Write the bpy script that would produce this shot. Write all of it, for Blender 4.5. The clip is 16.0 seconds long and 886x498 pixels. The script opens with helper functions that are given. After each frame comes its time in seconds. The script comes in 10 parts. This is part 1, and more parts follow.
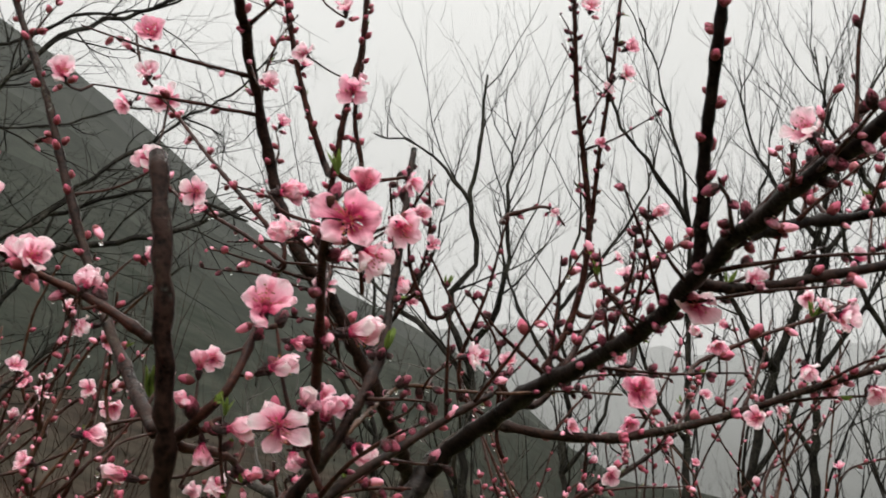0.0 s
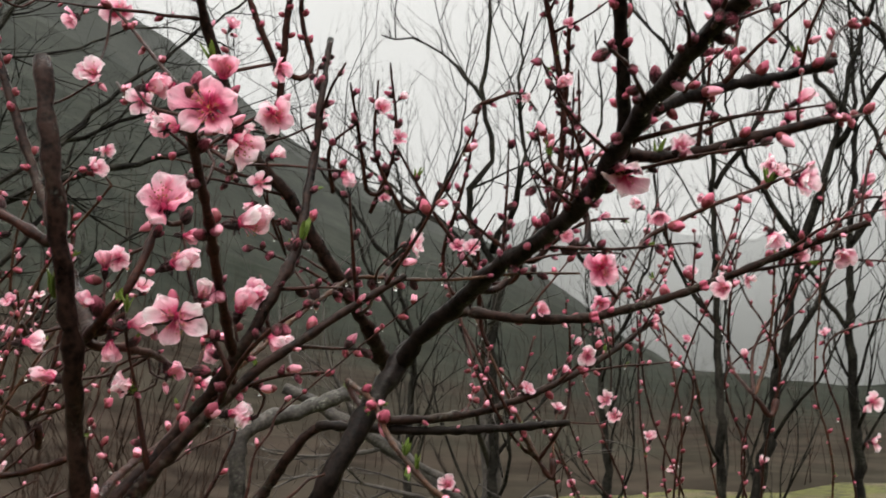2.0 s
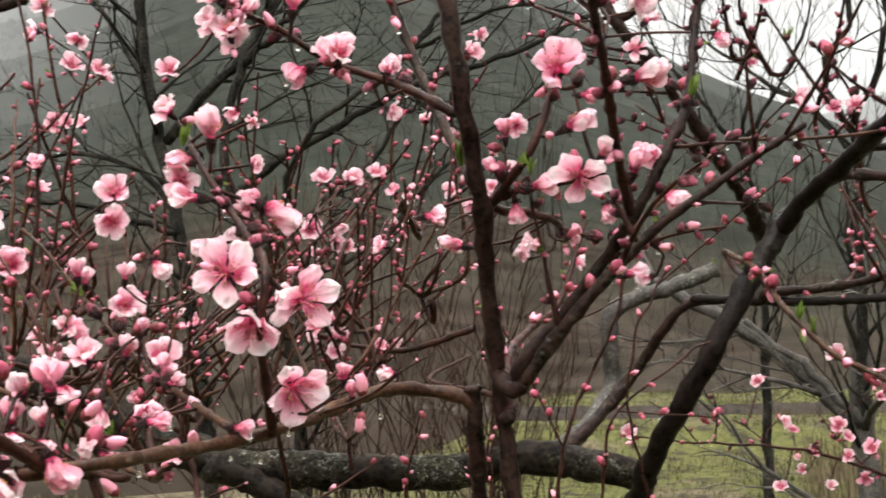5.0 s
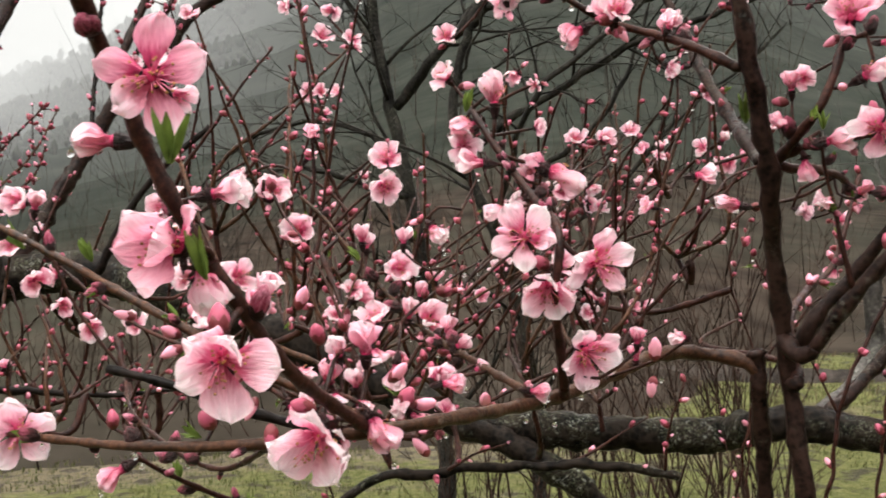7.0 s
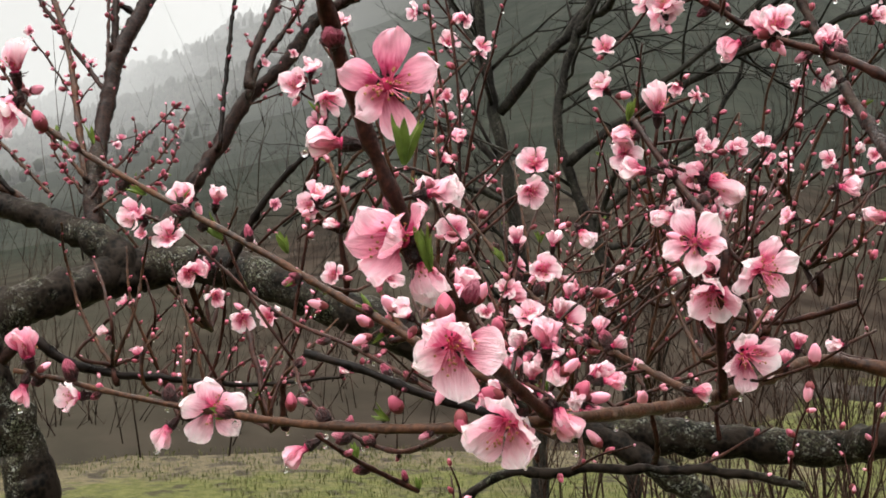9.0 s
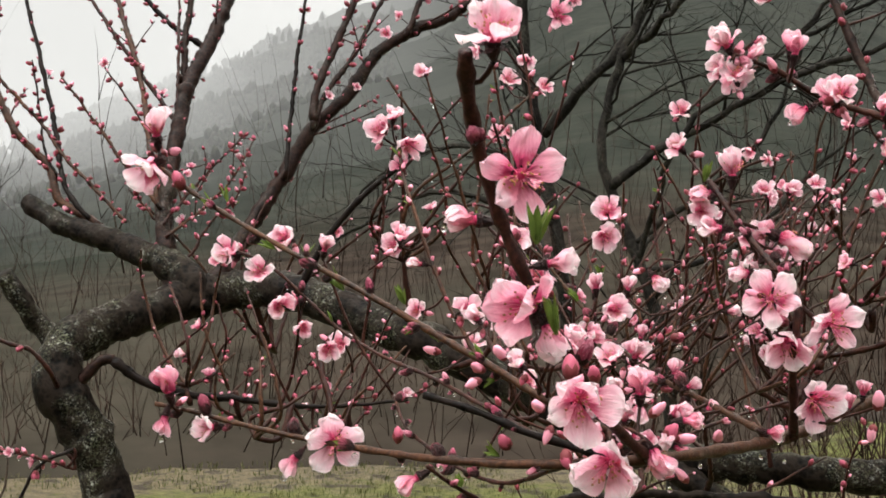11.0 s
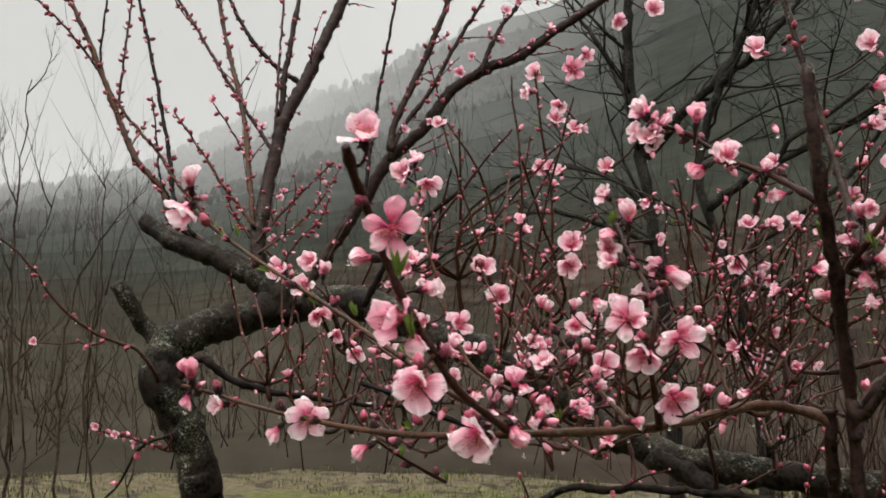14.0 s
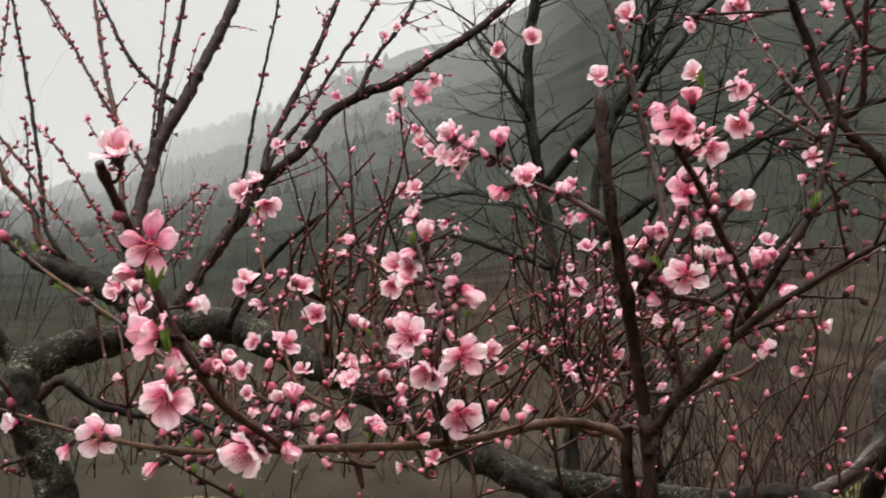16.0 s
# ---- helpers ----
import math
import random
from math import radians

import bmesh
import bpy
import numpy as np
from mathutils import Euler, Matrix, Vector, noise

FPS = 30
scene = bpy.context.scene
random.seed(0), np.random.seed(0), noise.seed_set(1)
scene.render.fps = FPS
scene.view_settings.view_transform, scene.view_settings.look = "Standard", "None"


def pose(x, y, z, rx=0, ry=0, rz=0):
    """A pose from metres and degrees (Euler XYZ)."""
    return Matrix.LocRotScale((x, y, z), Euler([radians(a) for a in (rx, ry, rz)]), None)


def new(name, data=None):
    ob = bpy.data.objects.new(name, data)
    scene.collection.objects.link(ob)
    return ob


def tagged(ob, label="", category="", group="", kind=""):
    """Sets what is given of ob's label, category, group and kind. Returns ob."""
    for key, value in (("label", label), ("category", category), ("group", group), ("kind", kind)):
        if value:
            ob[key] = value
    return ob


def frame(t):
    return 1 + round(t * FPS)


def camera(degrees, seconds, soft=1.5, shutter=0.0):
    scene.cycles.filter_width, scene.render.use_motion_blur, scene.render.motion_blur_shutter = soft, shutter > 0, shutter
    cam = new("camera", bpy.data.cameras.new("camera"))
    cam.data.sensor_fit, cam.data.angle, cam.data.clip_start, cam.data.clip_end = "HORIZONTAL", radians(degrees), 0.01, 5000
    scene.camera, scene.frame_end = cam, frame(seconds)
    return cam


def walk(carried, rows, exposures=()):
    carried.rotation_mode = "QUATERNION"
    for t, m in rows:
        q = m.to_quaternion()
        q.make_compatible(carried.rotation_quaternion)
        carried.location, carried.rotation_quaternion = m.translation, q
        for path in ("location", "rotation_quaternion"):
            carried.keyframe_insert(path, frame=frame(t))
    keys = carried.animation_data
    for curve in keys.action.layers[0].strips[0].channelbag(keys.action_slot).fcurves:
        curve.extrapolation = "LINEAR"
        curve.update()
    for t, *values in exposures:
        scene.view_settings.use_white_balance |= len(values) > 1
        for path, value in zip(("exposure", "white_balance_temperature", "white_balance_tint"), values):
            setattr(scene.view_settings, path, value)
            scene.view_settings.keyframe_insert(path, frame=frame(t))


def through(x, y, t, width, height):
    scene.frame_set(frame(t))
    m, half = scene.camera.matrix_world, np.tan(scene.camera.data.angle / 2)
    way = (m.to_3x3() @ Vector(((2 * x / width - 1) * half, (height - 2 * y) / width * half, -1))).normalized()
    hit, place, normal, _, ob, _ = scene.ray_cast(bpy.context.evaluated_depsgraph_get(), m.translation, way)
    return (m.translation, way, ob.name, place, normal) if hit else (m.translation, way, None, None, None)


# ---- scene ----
cam = camera(43.92, 16.0, 1.7, 0.4)
# seconds, eye in metres, turn in degrees
ROWS = [
    (0, -0.0023, 0.0062, 1.5007, 102.25, -3.62, -3.15),
    (0.5, 0.0254, 0.0121, 1.4977, 101.31, -2.95, -4.35),
    (1, 0.0634, 0.0118, 1.4952, 99.94, -1.67, -4.08),
    (1.5, 0.0940, 0.0063, 1.4909, 98.68, -0.97, -2.58),
    (2, 0.1171, 0.0033, 1.4879, 97.09, -0.19, -0.04),
    (2.5, 0.1204, 0.0023, 1.4783, 95.82, 0.34, 2.58),
    (3, 0.1176, -0.0063, 1.4741, 94.56, 0.80, 5.86),
    (3.5, 0.1066, -0.0217, 1.4706, 93.91, 0.92, 8.55),
    (4, 0.0887, -0.0336, 1.4682, 93.27, 0.90, 10.71),
    (4.5, 0.0790, -0.0216, 1.4637, 92.61, 1.26, 14.08),
    (5, 0.0694, -0.0054, 1.4576, 91.90, 1.58, 17.55),
    (7.5, 0.0205, -0.0305, 1.4622, 89.88, 2.25, 31.34),
    (8, 0.0226, -0.0479, 1.4577, 89.80, 2.19, 33.33),
    (8.5, 0.0230, -0.0661, 1.4600, 90.00, 1.68, 34.14),
    (9, -0.0026, -0.0793, 1.4599, 90.51, 0.45, 33.63),
    (11.5, 0.0066, -0.2147, 1.4894, 91.96, -0.39, 35.68),
    (12, -0.0151, -0.2576, 1.4890, 93.09, -1.05, 35.15),
    (12.5, 0.0124, -0.3035, 1.4911, 93.53, 0.24, 34.61),
    (13, 0.1232, -0.3204, 1.5071, 94.40, 0.27, 37.20),
    (13.5, 0.2379, -0.3150, 1.5051, 94.20, -0.61, 40.34),
    (14, 0.3058, -0.2790, 1.4952, 91.94, -1.36, 42.44),
    (14.5, 0.3512, -0.2584, 1.4959, 91.71, -1.41, 42.58),
    (15, 0.3795, -0.2352, 1.4925, 91.82, -1.10, 42.41),
    (15.5, 0.4027, -0.2198, 1.4932, 92.18, -1.26, 40.68),
    (16, 0.4169, -0.2075, 1.4909, 93.38, -1.56, 38.47),
]
walk(cam, [(t, pose(x, y, z, rx, ry, rz)) for t, x, y, z, rx, ry, rz in ROWS],
     [(0, -0.33), (1.5, -0.27), (2.2, -0.2), (3.2, 0.02), (5, 0.28), (7.5, 0.16), (9, 0.12), (11.5, -0.02), (12.5, -0.2), (13.5, -0.32), (14.5, -0.22), (16, -0.12)])
SKY_LOW, SKY_HIGH, SUN, MIST_GLOW = 0.90, 6.4, 1.95, 0.82

# ---------------------------------------------------------------- sky and light
world = bpy.data.worlds.new("overcast_sky")
scene.world = world
world.use_nodes = True
wt = world.node_tree
wt.nodes.clear()


def wnode(kind, **values):
    n = wt.nodes.new(kind)
    for key, value in values.items():
        n.inputs[key].default_value = value
    return n


sky = wt.nodes.new("ShaderNodeTexSky")
sky.sky_type, sky.sun_disc = "NISHITA", False
sky.sun_elevation, sky.sun_rotation = radians(56), radians(160)
sky.dust_density = 6.0
grey_sky = wnode("ShaderNodeHueSaturation", Saturation=0.12, Value=0.012)
wt.links.new(sky.outputs[0], grey_sky.inputs["Color"])
# overcast: the zenith is several times as bright as the misty horizon
coord = wt.nodes.new("ShaderNodeTexCoord")
axis = wt.nodes.new("ShaderNodeSeparateXYZ")
wt.links.new(coord.outputs["Generated"], axis.inputs[0])
rise = wt.nodes.new("ShaderNodeMapRange")
rise.inputs["From Min"].default_value, rise.inputs["From Max"].default_value = 0.0, 1.0
rise.inputs["To Min"].default_value, rise.inputs["To Max"].default_value = SKY_LOW, SKY_HIGH
upper = wt.nodes.new("ShaderNodeMath")
upper.operation, upper.inputs[1].default_value = "MAXIMUM", 0.0
wt.links.new(axis.outputs["Z"], upper.inputs[0])
steep = wt.nodes.new("ShaderNodeMath")
steep.operation, steep.inputs[1].default_value = "POWER", 2.5
wt.links.new(upper.outputs[0], steep.inputs[0])
wt.links.new(steep.outputs[0], rise.inputs["Value"])
drift = wnode("ShaderNodeTexNoise", Scale=2.2, Detail=4.0)
wt.links.new(coord.outputs["Generated"], drift.inputs["Vector"])
drift_range = wt.nodes.new("ShaderNodeMapRange")
drift_range.inputs["To Min"].default_value, drift_range.inputs["To Max"].default_value = 0.9, 1.1
wt.links.new(drift.outputs[0], drift_range.inputs["Value"])
# the cloud is thinner over the valley to the west
west_sky = wt.nodes.new("ShaderNodeMapRange")
for key, v in (("From Min", -0.3), ("From Max", -0.85), ("To Min", 1.0), ("To Max", 1.22)):
    west_sky.inputs[key].default_value = v
wt.links.new(axis.outputs["X"], west_sky.inputs["Value"])
thin_cloud = wt.nodes.new("ShaderNodeMath")
thin_cloud.operation = "MULTIPLY"
wt.links.new(rise.outputs[0], thin_cloud.inputs[0])
wt.links.new(west_sky.outputs[0], thin_cloud.inputs[1])
cloud = wt.nodes.new("ShaderNodeMath")
cloud.operation = "MULTIPLY"
wt.links.new(thin_cloud.outputs[0], cloud.inputs[0])
wt.links.new(drift_range.outputs[0], cloud.inputs[1])
tint = wt.nodes.new("ShaderNodeMix")
tint.data_type, tint.blend_type = "RGBA", "MULTIPLY"
tint.inputs["Factor"].default_value = 1.0
tint.inputs["A"].default_value = (1.0, 0.995, 0.96, 1)
wt.links.new(cloud.outputs[0], tint.inputs["B"])
total = wt.nodes.new("ShaderNodeMix")
total.data_type, total.blend_type = "RGBA", "ADD"
total.inputs["Factor"].default_value = 1.0
wt.links.new(tint.outputs["Result"], total.inputs["A"])
wt.links.new(grey_sky.outputs[0], total.inputs["B"])
back = wt.nodes.new("ShaderNodeBackground")
wt.links.new(total.outputs["Result"], back.inputs[0])
wout = wt.nodes.new("ShaderNodeOutputWorld")
wt.links.new(back.outputs[0], wout.inputs[0])

sun = new("sun", bpy.data.lights.new("sun", "SUN"))
sun.data.energy, sun.data.angle, sun.data.color = SUN, radians(40), (1.0, 0.97, 0.92)
sun.rotation_euler = (radians(34), 0, radians(-20))

# ---------------------------------------------------------------- materials


class Nodes:
    """A node material under construction."""

    def __init__(self, name):
        self.mat = bpy.data.materials.new(name)
        self.mat.use_nodes = True
        self.tree = self.mat.node_tree
        self.tree.nodes.clear()
        self.out = self.tree.nodes.new("ShaderNodeOutputMaterial")

    def add(self, kind, links=(), **values):
        n = self.tree.nodes.new(kind)
        for key, value in values.items():
            n.inputs[key.replace("_", " ")].default_value = value
        for key, socket in dict(links).items():
            self.tree.links.new(socket, n.inputs[key])
        return n

    def noise(self, vector, scale, detail=4.0, rough=0.6):
        return self.add("ShaderNodeTexNoise", {"Vector": vector}, Scale=scale, Detail=detail, Roughness=rough).outputs[0]

    def ramp(self, fac, *stops):
        n = self.add("ShaderNodeValToRGB", {"Fac": fac})
        band = n.color_ramp
        while len(band.elements) < len(stops):
            band.elements.new(0.5)
        for e, (place, colour) in zip(band.elements, stops):
            e.position, e.color = place, (*colour, 1)
        return n.outputs[0]

    def mix(self, fac, a, b, blend="MIX"):
        n = self.tree.nodes.new("ShaderNodeMix")
        n.data_type, n.blend_type = "RGBA", blend
        for key, v in (("Factor", fac), ("A", a), ("B", b)):
            if isinstance(v, (int, float)):
                n.inputs[key].default_value = v
            elif isinstance(v, tuple):
                n.inputs[key].default_value = (*v, 1)
            else:
                self.tree.links.new(v, n.inputs[key])
        return n.outputs["Result"]

    def math(self, op, a, b=0.0):
        n = self.tree.nodes.new("ShaderNodeMath")
        n.operation = op
        for i, v in enumerate((a, b)):
            if isinstance(v, (int, float)):
                n.inputs[i].default_value = v
            else:
                self.tree.links.new(v, n.inputs[i])
        return n.outputs[0]

    def coords(self, which="Object"):
        return self.tree.nodes.new("ShaderNodeTexCoord").outputs[which]

    def place(self):
        return self.tree.nodes.new("ShaderNodeNewGeometry").outputs["Position"]

    def bump(self, height, strength, distance):
        return self.add("ShaderNodeBump", {"Height": height}, Strength=strength, Distance=distance).outputs[0]

    def finish(self, shader):
        self.tree.links.new(shader, self.out.inputs["Surface"])
        return self.mat


def bark(name, dark, light, lichen=0.0, gloss=0.42, grain=160.0, crust=0.0, shine=0.12):
    """Wet bark: dark and light streaks, rough relief, pale lichen patches where lichen is over 0."""
    n = Nodes(name)
    p = n.place()
    fine, broad = n.noise(p, grain, 6), n.noise(p, grain / 9, 4)
    both = n.math("ADD", n.math("MULTIPLY", fine, 0.55), n.math("MULTIPLY", broad, 0.45))
    if crust:
        crack = n.add("ShaderNodeTexVoronoi", {"Vector": p}, Scale=grain * 0.9)
        crack.feature = "F1"
        flake = n.add("ShaderNodeTexVoronoi", {"Vector": p}, Scale=grain * 0.33)
        both = n.math("ADD", n.math("MULTIPLY", both, 1 - crust), n.math("MULTIPLY", n.math("ADD", crack.outputs["Distance"], flake.outputs["Distance"]), crust * 0.62))
    colour = n.ramp(both, (0.40, dark), (0.51, tuple(0.62 * a + 0.38 * b for a, b in zip(dark, light))), (0.62, light))
    if lichen:
        spots = n.noise(p, 230, 5, 0.75)
        patch = n.noise(p, 9.0, 3)
        mask = n.math("MULTIPLY", n.ramp(spots, (0.5, (0, 0, 0)), (0.58, (1, 1, 1))), n.ramp(patch, (0.49, (0, 0, 0)), (0.68, (1, 1, 1))))
        tone = n.ramp(n.noise(p, 90, 3), (0.35, (0.045, 0.05, 0.022)), (0.52, (0.15, 0.155, 0.10)), (0.64, (0.50, 0.51, 0.45)))
        colour = n.mix(n.math("MULTIPLY", mask, lichen), colour, tone)
    wet = n.ramp(broad, (0.35, (gloss - 0.12,) * 3), (0.65, (gloss + 0.22,) * 3))
    s = n.add("ShaderNodeBsdfPrincipled", {"Base Color": colour, "Roughness": wet, "Normal": n.bump(both, 1.0, 0.0022 * 160 / grain)})
    s.inputs["Specular IOR Level"].default_value = shine
    return n.finish(s.outputs[0])


def petal_material(name, base, middle, rim):
    """Petal: deep at its foot, pale at its rim, with fine veins; light shines through it."""
    n = Nodes(name)
    o = n.coords("Object")
    xyz = n.add("ShaderNodeSeparateXYZ", {"Vector": o})
    chance = n.tree.nodes.new("ShaderNodeObjectInfo").outputs["Random"]
    stretch = n.add("ShaderNodeMapping", {"Vector": o}, Scale=(9.0, 1.4, 1.0))
    vein = n.noise(stretch.outputs[0], 2.6, 3, 0.5)
    cloudy = n.noise(o, 2.3, 2)
    along = n.math("ADD", xyz.outputs["Y"], n.math("MULTIPLY", n.math("SUBTRACT", vein, 0.5), 0.42))
    along = n.math("ADD", along, n.math("MULTIPLY", n.math("SUBTRACT", chance, 0.5), 0.3))
    colour = n.ramp(along, (0.20, base), (0.40, tuple(0.45 * a + 0.55 * b for a, b in zip(base, middle))), (0.60, middle), (0.80, tuple((a + b) / 2 for a, b in zip(middle, rim))), (1.0, rim))
    colour = n.mix(n.math("MULTIPLY", cloudy, 0.16), colour, rim)
    skin = n.add("ShaderNodeBsdfPrincipled", {"Base Color": colour, "Normal": n.bump(vein, 0.45, 0.03)}, Roughness=0.45)
    skin.inputs["Specular IOR Level"].default_value = 0.3
    thin = n.add("ShaderNodeBsdfTranslucent", {"Color": colour})
    s = n.add("ShaderNodeMixShader", {1: skin.outputs[0], 2: thin.outputs[0]}, Fac=0.48)
    return n.finish(s.outputs[0])


def bud_material(name, foot, tip):
    """Bud skin, darker towards its foot, with streaks along it."""
    n = Nodes(name)
    o = n.coords("Object")
    xyz = n.add("ShaderNodeSeparateXYZ", {"Vector": o})
    chance = n.tree.nodes.new("ShaderNodeObjectInfo").outputs["Random"]
    streak = n.noise(n.add("ShaderNodeMapping", {"Vector": o}, Scale=(5.0, 5.0, 1.2)).outputs[0], 2.4, 3)
    along = n.math("ADD", xyz.outputs["Z"], n.math("MULTIPLY", n.math("SUBTRACT", streak, 0.5), 1.5))
    along = n.math("ADD", along, n.math("MULTIPLY", n.math("SUBTRACT", chance, 0.5), 0.5))
    colour = n.ramp(along, (0.12, tuple(c * 0.6 for c in foot)), (0.48, foot), (1.1, tip))
    colour = n.mix(n.ramp(streak, (0.46, (0, 0, 0)), (0.64, (0.6, 0.6, 0.6))), colour, tuple(0.75 * a + 0.25 * b for a, b in zip(foot, tip)))
    s = n.add("ShaderNodeBsdfPrincipled", {"Base Color": colour, "Normal": n.bump(streak, 0.7, 0.05)}, Roughness=0.45)
    s.inputs["Specular IOR Level"].default_value = 0.25
    thin = n.add("ShaderNodeBsdfTranslucent", {"Color": colour})
    return n.finish(n.add("ShaderNodeMixShader", {1: s.outputs[0], 2: thin.outputs[0]}, Fac=0.2).outputs[0])


def plain(name, colour, rough=0.6, vary=0.35, scale=40.0, bump=0.3, depth=0.004, through=0.0):
    """A rough surface with variation at two scales."""
    n = Nodes(name)
    p = n.place()
    fine, broad = n.noise(p, scale, 5), n.noise(p, scale / 8, 3)
    both = n.math("ADD", n.math("MULTIPLY", fine, 0.5), n.math("MULTIPLY", broad, 0.5))
    low, high = tuple(c * (1 - vary) for c in colour), tuple(min(1, c * (1 + vary)) for c in colour)
    col = n.ramp(both, (0.35, low), (0.65, high))
    s = n.add("ShaderNodeBsdfPrincipled", {"Base Color": col, "Normal": n.bump(both, bump, depth)}, Roughness=rough)
    s.inputs["Specular IOR Level"].default_value = 0.15
    if through:
        thin = n.add("ShaderNodeBsdfTranslucent", {"Color": col})
        s = n.add("ShaderNodeMixShader", {1: s.outputs[0], 2: thin.outputs[0]}, Fac=through)
    return n.finish(s.outputs[0])


def glass_drop():
    n = Nodes("water")
    s = n.add("ShaderNodeBsdfGlass", Roughness=0.0, IOR=1.33)
    return n.finish(s.outputs[0])


TWIG = bark("red_brown_wet_twig_bark", (0.0085, 0.0028, 0.0022), (0.056, 0.0195, 0.0130), 0.0, 0.36, 300, shine=0.12)
FRESH = bark("red_green_shoot_bark", (0.012, 0.0052, 0.0034), (0.085, 0.036, 0.0185), 0.12, 0.36, 260, shine=0.12)
DARK = bark("black_wet_bark", (0.0012, 0.0009, 0.0008), (0.0125, 0.0082, 0.0068), 0.08, 0.36, 220, 0.3, shine=0.06)
STEM = bark("brown_black_stem_bark", (0.0022, 0.0012, 0.0010), (0.0235, 0.0120, 0.0092), 0.2, 0.36, 240, 0.35, shine=0.06)
OLD = bark("old_lichen_bark", (0.0012, 0.0009, 0.0007), (0.0150, 0.0108, 0.0082), 0.62, 0.55, 110, 0.5, shine=0.05)
GREY = bark("grey_lichen_bark", (0.02, 0.018, 0.016), (0.10, 0.088, 0.08), 0.4, 0.55, 150)
FAR_BARK = bark("bare_tree_bark", (0.0065, 0.006, 0.0054), (0.038, 0.034, 0.029), 0.3, 0.55, 60, shine=0.03)
SLOPE_TWIG = bark("slope_twig_bark", (0.024, 0.0175, 0.014), (0.07, 0.052, 0.042), 0.0, 0.65, 60, shine=0.0)
BRUSH = bark("brushwood_bark", (0.014, 0.009, 0.007), (0.055, 0.034, 0.026), 0.0, 0.65, 60, shine=0.0)
PETAL = petal_material("pale_pink_petal", (0.60, 0.03, 0.14), (0.955, 0.545, 0.655), (0.985, 0.86, 0.885))
PETAL_DEEP = petal_material("deep_pink_petal", (0.52, 0.012, 0.11), (0.945, 0.38, 0.52), (0.98, 0.74, 0.81))
BUD_PINK = bud_material("pink_bud", (0.42, 0.05, 0.11), (0.90, 0.40, 0.52))
BUD_RED = bud_material("red_bud", (0.11, 0.017, 0.026), (0.52, 0.11, 0.18))
CALYX = bud_material("dark_red_calyx", (0.040, 0.012, 0.011), (0.20, 0.038, 0.045))
FILAMENT = plain("pink_filament", (0.80, 0.24, 0.36), 0.5, 0.2)
THROAT = plain("crimson_throat", (0.42, 0.03, 0.10), 0.5, 0.3)
ANTHER = plain("ochre_anther", (0.36, 0.17, 0.06), 0.6, 0.3)
LEAF = plain("young_leaf", (0.105, 0.150, 0.030), 0.4, 0.4, 200, 0.4, 0.001, 0.35)
WATER = glass_drop()

# ---------------------------------------------------------------- helpers for shapes


def mesh_from(name, verts, faces, mats, which=None, smooth=True):
    me = bpy.data.meshes.new(name)
    me.from_pydata(verts, [], faces)
    for m in mats:
        me.materials.append(m)
    if which is not None:
        me.polygons.foreach_set("material_index", which)
    if smooth:
        me.polygons.foreach_set("use_smooth", [True] * len(faces))
    me.update()
    return me


def thing(name, label, category, place=(0, 0, 0), group=""):
    """An empty at a thing's base, that holds its parts."""
    ob = new(name)
    ob.location = place
    ob.empty_display_size = 0.05
    return tagged(ob, label, category, group)


def under(ob, parent, label=""):
    """Makes ob, given in world places, a part of its parent."""
    ob.parent = parent
    top = Matrix.Translation(parent.location)
    ob.matrix_parent_inverse = top.inverted()
    return tagged(ob, label)


def part(name, me, parent, label="", m=None):
    ob = new(name, me)
    if m is not None:
        ob.matrix_basis = m
    return under(ob, parent, label)


def spline(points, step):
    """Points along a smooth curve through the given ones, about a step apart; it does not swing out past uneven spans."""
    pts = [Vector(p) for p in points]
    pts = [pts[0] * 2 - pts[1], *pts, pts[-1] * 2 - pts[-2]]
    out = []
    for a, b, c, d in zip(pts, pts[1:], pts[2:], pts[3:]):
        l0, l1, l2 = max(1e-4, (b - a).length), max(1e-4, (c - b).length), max(1e-4, (d - c).length)
        m0 = ((b - a) / l0 - (c - a) / (l0 + l1) + (c - b) / l1) * l1
        m1 = ((c - b) / l1 - (d - b) / (l1 + l2) + (d - c) / l2) * l1
        count = max(2, int(l1 / step))
        for i in range(count):
            u = i / count
            out.append(b * (2 * u**3 - 3 * u * u + 1) + m0 * (u**3 - 2 * u * u + u) + c * (3 * u * u - 2 * u**3) + m1 * (u**3 - u * u))
    return out + [pts[-2]]


